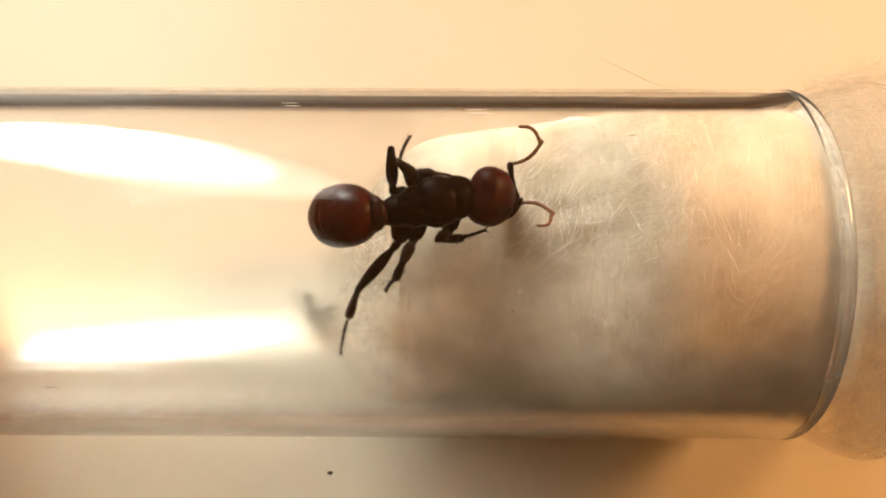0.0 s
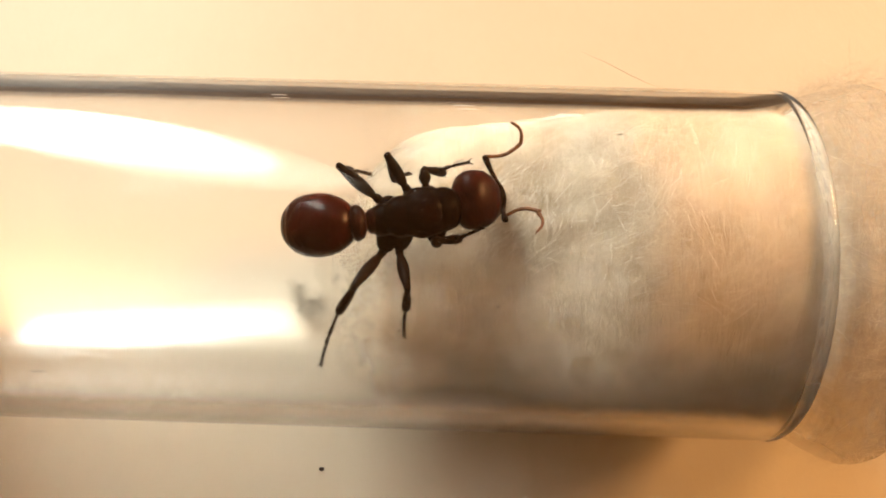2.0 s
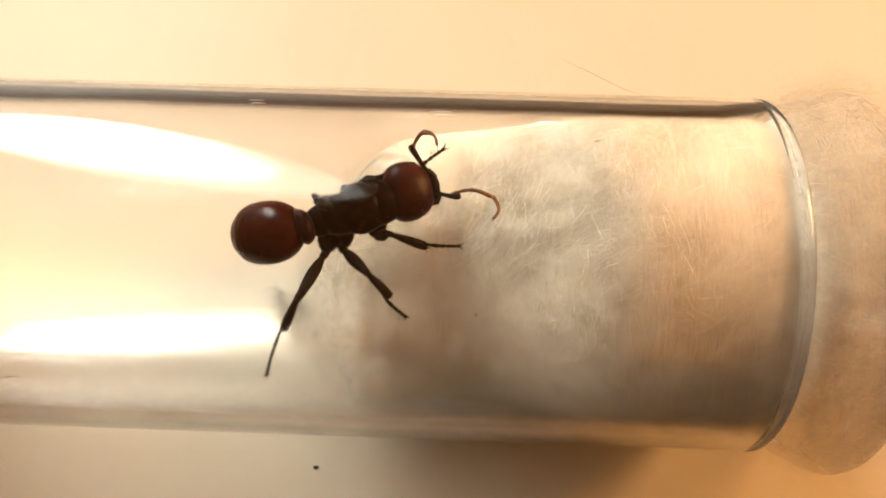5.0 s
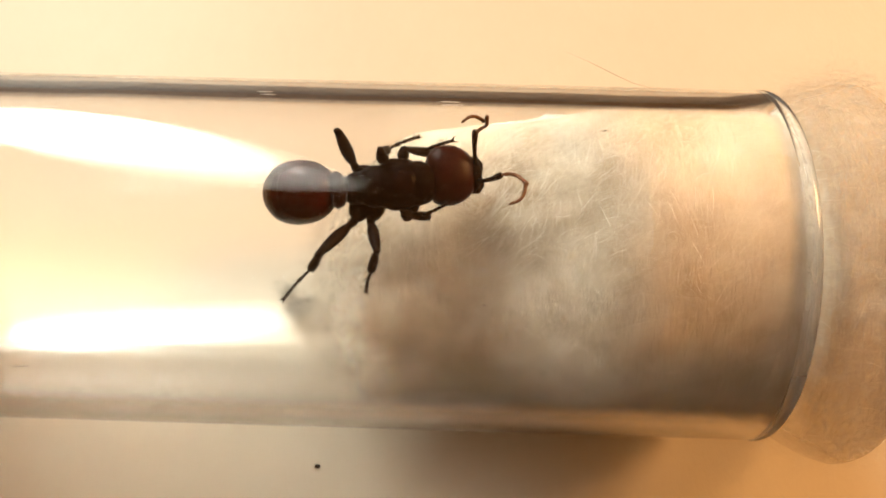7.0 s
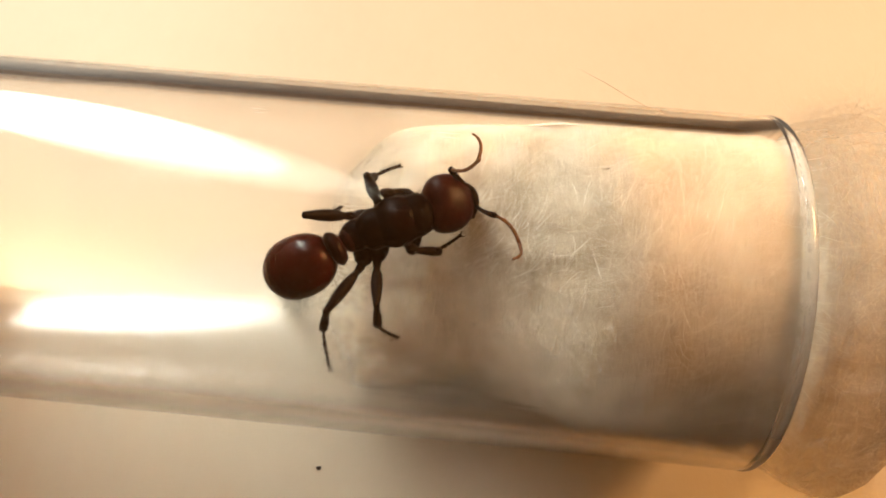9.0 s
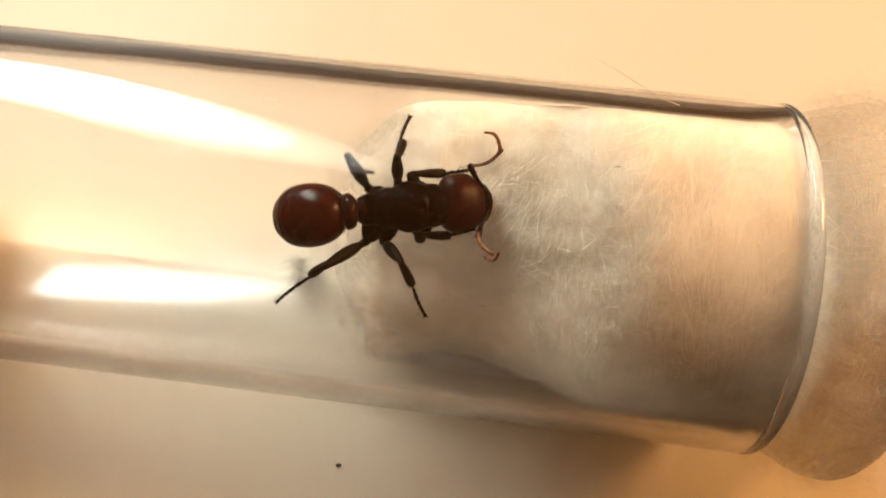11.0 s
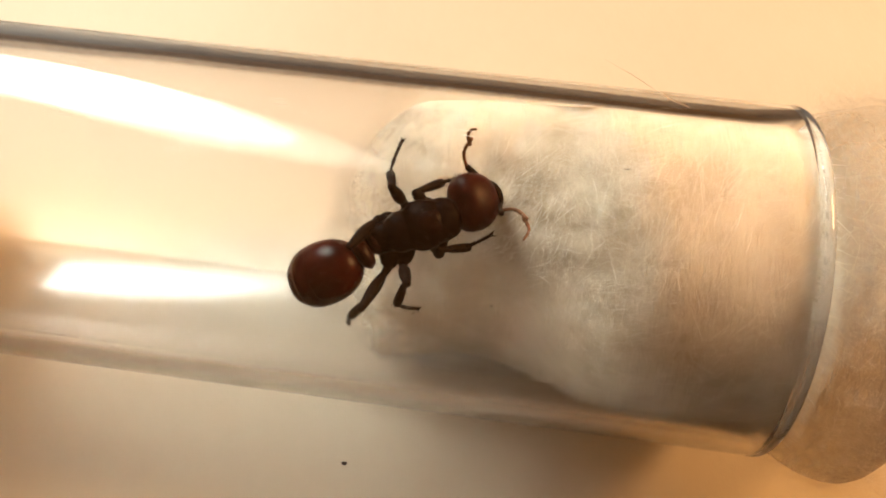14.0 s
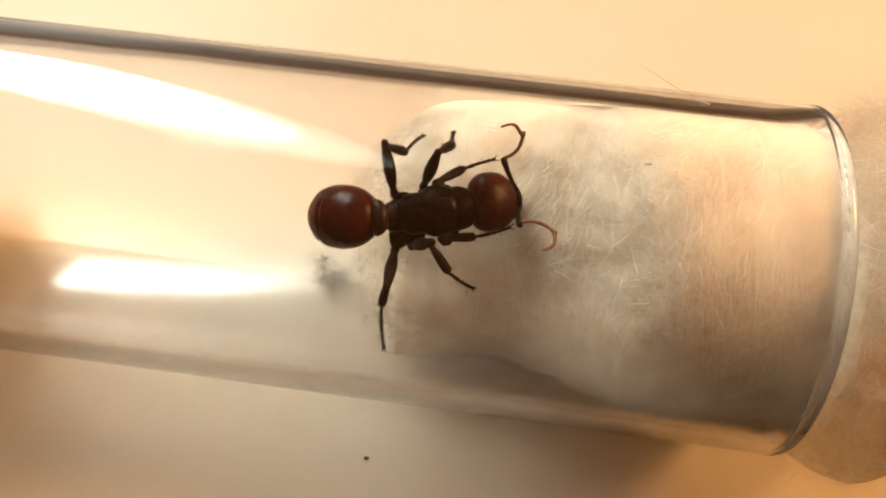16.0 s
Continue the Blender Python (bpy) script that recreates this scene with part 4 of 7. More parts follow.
    walk(parts['gaster'], [(0, pose(-0.00359, 0.00027, -0.00022, -0.6, -35.6, -9.1)), (0.5, pose(-0.00455, 0.00038, -0.00016, -0.6, 3.0, -11.7)),
        (1, pose(-0.00332, 0.00001, -0.00021, -0.5, -36.7, -6.7)), (1.5, pose(-0.00422, -0.00047, -0.00017, 0.3, -22.0, 4.8)),
        (2, pose(-0.00409, 0.00025, -0.00017, -0.5, -21.4, -8.0)), (2.5, pose(-0.00418, 0.00042, -0.00016, -0.4, -17.8, -5.7)),
        (3, pose(-0.00453, -0.00012, -0.00014, -0.3, 0.0, -5.3)), (3.5, pose(-0.00448, 0.00009, -0.00012, -0.8, -0.0, -12.7)),
        (4, pose(-0.00388, 0.00014, -0.00015, -0.9, -28.7, -11.4)), (4.2, pose(-0.00385, 0.00013, -0.00016, -0.8, -22.1, -10.8)),
        (6.3, pose(-0.00306, 0.00013, -0.00020, -0.8, -34.3, -9.8)), (6.5, pose(-0.00297, 0.00026, -0.00020, -0.9, -35.3, -10.4)),
        (7, pose(-0.00378, 0.00003, -0.00014, -0.3, -25.8, -3.8)), (7.5, pose(-0.00389, -0.00059, -0.00016, 0.4, -34.4, 5.0)),
        (8, pose(-0.00430, -0.00000, -0.00012, -0.4, -24.0, -5.9)), (8.5, pose(-0.00400, -0.00032, -0.00017, 0.5, -26.3, 7.4)),
        (9, pose(-0.00408, -0.00054, -0.00015, 0.2, -25.2, 2.5)), (9.2, pose(-0.00371, -0.00035, -0.00017, 0.3, -31.1, 3.8)),
        (11.3, pose(-0.00392, 0.00005, -0.00015, -0.1, -22.4, -1.5)), (11.5, pose(-0.00353, 0.00026, -0.00017, -0.6, -29.3, -8.1)),
        (12, pose(-0.00333, -0.00017, -0.00018, 0.2, -33.4, 1.8)), (12.5, pose(-0.00385, -0.00061, -0.00016, 0.6, -29.7, 8.0)),
        (13, pose(-0.00390, 0.00043, -0.00015, -0.7, -26.4, -9.0)), (13.5, pose(-0.00428, 0.00011, -0.00013, -0.6, -10.6, -8.8)),
        (14, pose(-0.00416, -0.00073, -0.00015, 0.3, -17.0, 5.2)), (14.5, pose(-0.00409, -0.00058, -0.00017, 0.4, -23.6, 5.8)),
        (15, pose(-0.00372, -0.00004, -0.00014, -0.0, -31.2, -0.4)), (15.5, pose(-0.00320, 0.00025, -0.00018, -0.5, -37.0, -5.9)),
        (16, pose(-0.00359, 0.00024, -0.00018, -0.8, -34.3, -9.8))])
    walk(parts['petiole'], [(0, pose(-0.00216, 0.00004, 0.00029, -0.3, 44.6, -5.1)), (0.5, pose(-0.00245, 0.00004, -0.00017, -0.1, -4.5, -2.1)),
        (1, pose(-0.00191, -0.00007, 0.00031, 0.8, 44.8, 10.0)), (1.5, pose(-0.00232, -0.00017, 0.00015, 0.7, 18.3, 13.2)),
        (2, pose(-0.00222, 0.00003, 0.00015, -0.1, 19.8, -1.8)), (2.5, pose(-0.00222, 0.00014, 0.00011, -0.6, 15.0, -9.9)),
        (3, pose(-0.00238, -0.00013, -0.00012, 0.5, -1.4, 8.3)), (3.5, pose(-0.00230, -0.00012, -0.00011, 0.5, -0.7, 7.3)),
        (4, pose(-0.00207, -0.00006, 0.00025, 0.3, 23.8, 5.1)), (4.2, pose(-0.00202, -0.00006, 0.00016, 0.4, 21.4, 6.2)),
        (6.3, pose(-0.00166, -0.00004, 0.00029, 0.8, 48.6, 8.2)), (6.5, pose(-0.00159, 0.00002, 0.00030, -0.2, 49.8, -2.1)),
        (7, pose(-0.00194, -0.00003, 0.00022, 0.2, 23.5, 2.7)), (7.5, pose(-0.00214, -0.00024, 0.00031, 1.1, 25.5, 16.7)),
        (8, pose(-0.00223, -0.00007, 0.00020, 0.3, 16.4, 4.3)), (8.5, pose(-0.00219, -0.00007, 0.00021, 0.4, 23.8, 5.8)),
        (9, pose(-0.00218, -0.00024, 0.00020, 1.0, 19.5, 16.6)), (9.2, pose(-0.00201, -0.00013, 0.00027, 0.8, 28.9, 11.6)),
        (11.3, pose(-0.00203, 0.00001, 0.00017, -0.0, 20.3, -0.1)), (11.5, pose(-0.00188, 0.00004, 0.00024, -0.3, 32.0, -3.6)),
        (12, pose(-0.00177, -0.00006, 0.00029, 0.6, 37.8, 7.7)), (12.5, pose(-0.00207, -0.00021, 0.00025, 1.0, 24.2, 15.8)),
        (13, pose(-0.00205, 0.00011, 0.00022, -0.5, 22.4, -7.8)), (13.5, pose(-0.00219, -0.00006, 0.00003, 0.3, 8.1, 4.1)),
        (14, pose(-0.00218, -0.00030, 0.00010, 1.2, 12.9, 19.8)), (14.5, pose(-0.00222, -0.00022, 0.00018, 1.0, 19.7, 16.6)),
        (15, pose(-0.00192, -0.00002, 0.00028, 0.1, 26.0, 1.8)), (15.5, pose(-0.00173, 0.00006, 0.00033, -0.6, 40.6, -7.0)),
        (16, pose(-0.00199, 0.00001, 0.00030, -0.1, 33.1, -0.8))])
    walk(parts['femur_RH'], [(0, pose(-0.00163, -0.00128, -0.00053, -1.9, -15.5, -141.5)), (0.5, pose(-0.00163, -0.00128, -0.00053, -2.5, -15.0, -127.8)),
        (1, pose(-0.00163, -0.00128, -0.00053, -3.0, -41.1, -135.3)), (1.5, pose(-0.00163, -0.00128, -0.00053, -2.3, -43.2, -145.4)),
        (2, pose(-0.00163, -0.00128, -0.00053, -3.4, -50.0, -134.6)), (2.5, pose(-0.00163, -0.00128, -0.00053, -2.3, -43.3, -149.0)),
        (3, pose(-0.00163, -0.00128, -0.00053, -2.1, -33.7, -146.1)), (3.5, pose(-0.00163, -0.00128, -0.00053, -2.0, -31.5, -150.7)),
        (4, pose(-0.00163, -0.00128, -0.00053, -3.1, -49.6, -143.9)), (4.2, pose(-0.00163, -0.00128, -0.00053, -3.1, -37.5, -134.9)),
        (6.3, pose(-0.00163, -0.00128, -0.00053, -4.4, -48.2, -125.6)), (6.5, pose(-0.00163, -0.00128, -0.00053, -4.6, -51.3, -129.8)),
        (7, pose(-0.00163, -0.00128, -0.00053, -3.7, -44.2, -134.0)), (7.5, pose(-0.00163, -0.00128, -0.00053, -2.5, -32.9, -141.5)),
        (8, pose(-0.00163, -0.00128, -0.00053, -1.1, -3.5, -162.3)), (8.5, pose(-0.00163, -0.00128, -0.00053, -4.7, -50.9, -110.8)),
        (9, pose(-0.00163, -0.00128, -0.00053, -2.4, -31.1, -142.6)), (9.2, pose(-0.00163, -0.00128, -0.00053, -3.6, -58.1, -144.1)),
        (11.3, pose(-0.00163, -0.00128, -0.00053, -2.8, -48.2, -147.9)), (11.5, pose(-0.00163, -0.00128, -0.00053, -4.2, -50.6, -131.0)),
        (12, pose(-0.00163, -0.00128, -0.00053, -2.5, -52.8, -154.4)), (12.5, pose(-0.00163, -0.00128, -0.00053, -4.5, -43.7, -111.8)),
        (13, pose(-0.00163, -0.00128, -0.00053, -4.2, -53.6, -134.2)), (13.5, pose(-0.00163, -0.00128, -0.00053, -2.0, -35.4, -151.3)),
        (14, pose(-0.00163, -0.00128, -0.00053, -3.6, -49.5, -134.9)), (14.5, pose(-0.00163, -0.00128, -0.00053, -3.7, -45.7, -125.3)),
        (15, pose(-0.00163, -0.00128, -0.00053, -3.3, -60.6, -153.1)), (15.5, pose(-0.00163, -0.00128, -0.00053, -5.5, -52.5, -117.0)),
        (16, pose(-0.00163, -0.00128, -0.00053, -5.6, -52.5, -101.1))])
    walk(parts['tibia_RH'], [(0, pose(-0.00365, -0.00289, 0.00019, -3.1, 39.9, -126.7)), (0.5, pose(-0.00322, -0.00333, 0.00017, -3.0, 29.2, -123.8)),
        (1, pose(-0.00300, -0.00263, 0.00115, -3.1, 39.8, -136.0)), (1.5, pose(-0.00311, -0.00229, 0.00115, -1.9, -2.5, -142.8)),
        (2, pose(-0.00260, -0.00227, 0.00113, -2.4, 18.1, -135.0)), (2.5, pose(-0.00317, -0.00220, 0.00116, -2.3, 34.4, -146.9)),
        (3, pose(-0.00342, -0.00248, 0.00091, -1.9, 26.6, -148.9)), (3.5, pose(-0.00357, -0.00236, 0.00083, -2.0, 43.6, -157.1)),
        (4, pose(-0.00278, -0.00212, 0.00115, -3.1, 43.8, -145.0)), (4.2, pose(-0.00308, -0.00273, 0.00104, -2.5, 17.8, -139.9)),
        (6.3, pose(-0.00249, -0.00249, 0.00113, -3.2, 26.0, -131.1)), (6.5, pose(-0.00248, -0.00230, 0.00113, -3.3, 25.8, -133.3)),
        (7, pose(-0.00283, -0.00252, 0.00116, -4.6, 53.4, -139.1)), (7.5, pose(-0.00334, -0.00264, 0.00089, -3.0, 41.3, -141.4)),
        (8, pose(-0.00424, -0.00211, -0.00036, -5.0, 42.3, -96.2)), (8.5, pose(-0.00210, -0.00251, 0.00110, -4.9, 49.2, -104.9)),
        (9, pose(-0.00339, -0.00262, 0.00081, -4.6, 54.2, -131.9)), (9.2, pose(-0.00246, -0.00188, 0.00113, -2.8, 39.9, -145.3)),
        (11.3, pose(-0.00291, -0.00208, 0.00116, -2.4, 44.6, -154.3)), (11.5, pose(-0.00252, -0.00231, 0.00113, -5.9, 60.1, -132.8)),
        (12, pose(-0.00278, -0.00183, 0.00115, -1.9, -3.3, -149.8)), (12.5, pose(-0.00227, -0.00287, 0.00112, -5.6, 54.0, -117.5)),
        (13, pose(-0.00248, -0.00215, 0.00113, -4.8, 57.0, -138.4)), (13.5, pose(-0.00348, -0.00229, 0.00097, -3.2, 42.8, -141.9)),
        (14, pose(-0.00263, -0.00228, 0.00114, -2.5, 49.7, -154.7)), (14.5, pose(-0.00256, -0.00259, 0.00113, -2.9, 18.8, -124.8)),
        (15, pose(-0.00246, -0.00170, 0.00113, -2.1, 46.2, -160.5)), (15.5, pose(-0.00220, -0.00240, 0.00111, -2.9, 44.0, -149.6)),
        (16, pose(-0.00187, -0.00249, 0.00109, -4.5, 45.3, -118.0))])
    walk(parts['tarsus_RH'], [(0, pose(-0.00447, -0.00399, -0.00096, -2.9, 34.1, -126.2)), (0.5, pose(-0.00409, -0.00463, -0.00071, -2.2, -2.1, -133.2)),
        (1, pose(-0.00399, -0.00359, 0.00001, -1.8, 16.5, -148.9)), (1.5, pose(-0.00453, -0.00338, 0.00123, -1.4, -2.8, -153.2)),
        (2, pose(-0.00380, -0.00347, 0.00057, -2.7, 3.9, -125.0)), (2.5, pose(-0.00440, -0.00301, 0.00015, -2.4, 33.2, -143.7)),
        (3, pose(-0.00479, -0.00330, 0.00011, -1.6, 42.7, -160.3)), (3.5, pose(-0.00476, -0.00287, -0.00040, -2.0, 38.5, -155.2)),
        (4, pose(-0.00384, -0.00286, -0.00009, -3.5, 52.5, -147.2)), (4.2, pose(-0.00438, -0.00383, 0.00050, -3.8, 41.5, -130.8)),
        (6.3, pose(-0.00355, -0.00370, 0.00035, -2.7, -2.7, -134.9)), (6.5, pose(-0.00359, -0.00347, 0.00036, -3.3, 11.0, -126.9)),
        (7, pose(-0.00364, -0.00322, -0.00028, -2.4, 27.3, -147.2)), (7.5, pose(-0.00439, -0.00348, -0.00029, -2.7, 31.5, -140.7)),
        (8, pose(-0.00438, -0.00342, -0.00157, -3.3, -1.6, -116.0)), (8.5, pose(-0.00240, -0.00364, -0.00025, -3.6, 25.5, -97.6)),
        (9, pose(-0.00409, -0.00340, -0.00064, -3.7, 29.2, -111.0)), (9.2, pose(-0.00359, -0.00266, -0.00002, -2.0, 19.3, -148.0)),
        (11.3, pose(-0.00405, -0.00263, -0.00010, -1.7, 24.9, -155.7)), (11.5, pose(-0.00313, -0.00296, -0.00042, -3.5, 46.4, -141.3)),
        (12, pose(-0.00432, -0.00273, 0.00126, -2.9, 21.5, -137.1)), (12.5, pose(-0.00275, -0.00381, -0.00033, -4.1, 34.5, -110.5)),
        (13, pose(-0.00321, -0.00280, -0.00037, -4.1, 45.1, -131.3)), (13.5, pose(-0.00452, -0.00310, -0.00024, -2.2, 33.7, -150.2)),
        (14, pose(-0.00368, -0.00278, -0.00023, -3.9, 70.8, -161.9)), (14.5, pose(-0.00353, -0.00398, 0.00055, -3.8, 42.7, -123.9)),
        (15, pose(-0.00363, -0.00211, -0.00016, -0.4, 25.1, -175.1)), (15.5, pose(-0.00331, -0.00305, -0.00013, -3.5, 30.0, -131.8)),
        (16, pose(-0.00246, -0.00360, -0.00018, -3.9, 29.7, -104.5))])
    walk(parts['femur_RM'], [(0, pose(-0.00097, -0.00132, -0.00053, -5.3, -63.1, -119.3)), (0.5, pose(-0.00097, -0.00132, -0.00053, -3.6, -32.8, -97.1)),
        (1, pose(-0.00097, -0.00132, -0.00053, -4.4, -52.3, -122.5)), (1.5, pose(-0.00097, -0.00132, -0.00053, -3.7, -43.4, -118.1)),
        (2, pose(-0.00097, -0.00132, -0.00053, -4.2, -40.3, -81.7)), (2.5, pose(-0.00097, -0.00132, -0.00053, -4.0, -44.7, -56.1)),
        (3, pose(-0.00097, -0.00132, -0.00053, -4.4, -44.3, -71.9)), (3.5, pose(-0.00097, -0.00132, -0.00053, -6.7, -60.9, -107.4)),
        (4, pose(-0.00097, -0.00132, -0.00053, -5.1, -44.9, -77.2)), (4.2, pose(-0.00097, -0.00132, -0.00053, -3.2, -40.8, -40.4)),
        (6.3, pose(-0.00097, -0.00132, -0.00053, -4.8, -39.2, -78.9)), (6.5, pose(-0.00097, -0.00132, -0.00053, -3.8, -47.4, -37.1)),
        (7, pose(-0.00097, -0.00132, -0.00053, -5.8, -49.2, -72.2)), (7.5, pose(-0.00097, -0.00132, -0.00053, -5.0, -52.4, -57.8)),
        (7.733, pose(-0.00097, -0.00132, -0.00053, 6.5, -27.5, -102.1)), (8, pose(-0.00097, -0.00132, -0.00053, -2.5, -2.7, -136.5)),
        (8.267, pose(-0.00097, -0.00132, -0.00053, 4.0, -26.1, -108.0)), (8.5, pose(-0.00097, -0.00132, -0.00053, -4.9, -49.3, -72.3)),
        (9, pose(-0.00097, -0.00132, -0.00053, -4.1, -35.9, -102.4)), (9.2, pose(-0.00097, -0.00132, -0.00053, -5.1, -49.1, -107.6)),
        (11.3, pose(-0.00097, -0.00132, -0.00053, -4.1, -52.8, -39.1)), (11.5, pose(-0.00097, -0.00132, -0.00053, -5.3, -46.5, -77.2)),
        (12, pose(-0.00097, -0.00132, -0.00053, -5.4, -51.7, -56.3)), (12.5, pose(-0.00097, -0.00132, -0.00053, -3.6, -47.1, -39.8)),
        (13, pose(-0.00097, -0.00132, -0.00053, -11.8, -79.8, -22.6)), (13.267, pose(-0.00097, -0.00132, -0.00053, 3.1, -71.8, -83.4)),
        (13.5, pose(-0.00097, -0.00132, -0.00053, -6.5, -63.7, -120.8)), (14, pose(-0.00097, -0.00132, -0.00053, -9.2, -67.9, -76.5)),
        (14.5, pose(-0.00097, -0.00132, -0.00053, -2.9, -20.1, -56.0)), (15, pose(-0.00097, -0.00132, -0.00053, -3.9, -55.4, -30.6)),
        (15.5, pose(-0.00097, -0.00132, -0.00053, -4.0, -61.8, -25.1)), (16, pose(-0.00097, -0.00132, -0.00053, 0.4, -59.7, 3.1))])
    walk(parts['tibia_RM'], [(0, pose(-0.00137, -0.00204, 0.00109, -3.5, 49.4, -131.7)), (0.5, pose(-0.00120, -0.00314, 0.00066, -4.2, 44.4, -104.9)),
        (1, pose(-0.00165, -0.00239, 0.00111, -5.0, 51.8, -115.9)), (1.5, pose(-0.00171, -0.00271, 0.00096, -3.5, 38.2, -118.9)),
        (2, pose(-0.00073, -0.00297, 0.00089, -4.8, 49.6, -110.7)), (2.5, pose(-0.00009, -0.00262, 0.00102, -3.4, 15.6, -81.2)),
        (3, pose(-0.00048, -0.00283, 0.00102, -3.4, 18.4, -95.5)), (3.5, pose(-0.00124, -0.00218, 0.00109, -4.8, 59.2, -140.1)),
        (4, pose(-0.00062, -0.00285, 0.00104, -3.8, 15.8, -86.1)), (4.2, pose(0.00031, -0.00241, 0.00092, -3.2, 8.0, -62.2)),
        (6.3, pose(-0.00064, -0.00300, 0.00087, -5.7, 51.8, -116.6)), (6.5, pose(0.00015, -0.00216, 0.00100, -4.7, 46.7, -129.1)),
        (7, pose(-0.00055, -0.00261, 0.00105, -5.2, 47.5, -118.8)), (7.5, pose(-0.00033, -0.00234, 0.00104, -3.5, 9.7, -88.0)),
        (8, pose(-0.00258, -0.00285, -0.00042, -3.5, -1.1, -108.0)), (8.5, pose(-0.00056, -0.00261, 0.00105, -3.5, 22.5, -102.2)),
        (9, pose(-0.00134, -0.00303, 0.00074, -4.8, 48.0, -113.5)), (9.2, pose(-0.00139, -0.00266, 0.00110, -4.8, 48.5, -120.6)),
        (11.3, pose(-0.00006, -0.00206, 0.00102, -4.0, 32.0, -68.3)), (11.5, pose(-0.00064, -0.00278, 0.00105, -9.7, 68.1, -110.9)),
        (12, pose(-0.00028, -0.00234, 0.00103, -5.0, 44.0, -74.0)), (12.5, pose(0.00013, -0.00223, 0.00101, -3.2, 41.8, -43.8)),
        (13, pose(-0.00071, -0.00143, 0.00106, -4.8, 42.4, -76.0)), (13.5, pose(-0.00138, -0.00201, 0.00110, -9.2, 67.0, -97.2)),
        (14, pose(-0.00082, -0.00195, 0.00107, -3.3, 36.4, -131.2)), (14.5, pose(0.00019, -0.00303, 0.00023, -5.2, 51.1, -94.2)),
        (15, pose(-0.00005, -0.00186, 0.00101, -3.5, 33.3, -49.2)), (15.5, pose(-0.00021, -0.00167, 0.00102, -3.5, 35.6, -49.2)),
        (16, pose(-0.00006, -0.00127, 0.00102, -3.2, 13.2, -62.9))])
    walk(parts['tarsus_RM'], [(0, pose(-0.00201, -0.00276, -0.00003, -2.4, 64.1, -161.1)), (0.5, pose(-0.00147, -0.00417, -0.00038, -2.7, 23.1, -126.2)),
        (1, pose(-0.00205, -0.00321, -0.00005, -3.3, 21.6, -115.0)), (1.5, pose(-0.00227, -0.00373, 0.00004, -3.3, 27.3, -108.9)),
        (2, pose(-0.00107, -0.00387, -0.00024, -4.5, 48.7, -118.3)), (2.5, pose(0.00012, -0.00403, 0.00063, -3.4, 11.5, -97.6)),
        (3, pose(-0.00061, -0.00423, 0.00055, -3.2, -0.6, -100.1)), (3.5, pose(-0.00182, -0.00267, -0.00018, -3.7, 40.5, -129.1)),
        (4, pose(-0.00052, -0.00428, 0.00064, -3.4, -1.2, -109.8)), (4.2, pose(0.00100, -0.00371, 0.00072, -4.8, 44.1, -76.3)),
        (6.3, pose(-0.00105, -0.00382, -0.00030, -4.9, 48.5, -124.4)), (6.5, pose(-0.00049, -0.00295, -0.00008, -3.9, 49.2, -142.9)),
        (7, pose(-0.00103, -0.00349, -0.00005, -5.6, 56.3, -131.2)), (7.5, pose(-0.00028, -0.00380, 0.00079, -3.5, 19.2, -111.1)),
        (8, pose(-0.00304, -0.00426, -0.00039, -3.6, -0.9, -104.5)), (8.5, pose(-0.00084, -0.00395, 0.00048, -3.4, 13.7, -93.8)),
        (9, pose(-0.00174, -0.00394, -0.00036, -6.5, 59.8, -75.8)), (9.2, pose(-0.00190, -0.00351, -0.00001, -6.3, 56.7, -110.0)),
        (11.3, pose(0.00041, -0.00323, 0.00023, -4.8, 40.1, -82.1)), (11.5, pose(-0.00083, -0.00330, -0.00032, -6.8, 57.1, -95.7)),
        (12, pose(0.00001, -0.00337, 0.00000, -4.7, 36.0, -91.3)), (12.5, pose(0.00093, -0.00300, 0.00002, -22.2, 84.3, -59.2)),
        (13, pose(-0.00044, -0.00249, 0.00006, -1.9, 37.1, -25.6)), (13.5, pose(-0.00145, -0.00259, -0.00026, -1.4, 36.2, -18.4)),
        (14, pose(-0.00160, -0.00285, 0.00019, -6.1, 64.8, -53.9)), (14.267, pose(-0.00074, -0.00341, -0.00037, -9.5, 58.3, -108.0)),
        (14.5, pose(0.00012, -0.00396, -0.00093, -2.6, 52.8, -153.5)), (14.733, pose(0.00044, -0.00338, -0.00036, -0.8, 48.2, -104.2)),
        (15, pose(0.00076, -0.00280, 0.00020, -4.6, 44.2, -59.1)), (15.5, pose(0.00057, -0.00259, 0.00016, -3.7, 43.3, -45.4)),
        (16, pose(0.00059, -0.00256, 0.00068, -4.1, 49.4, -52.3))])
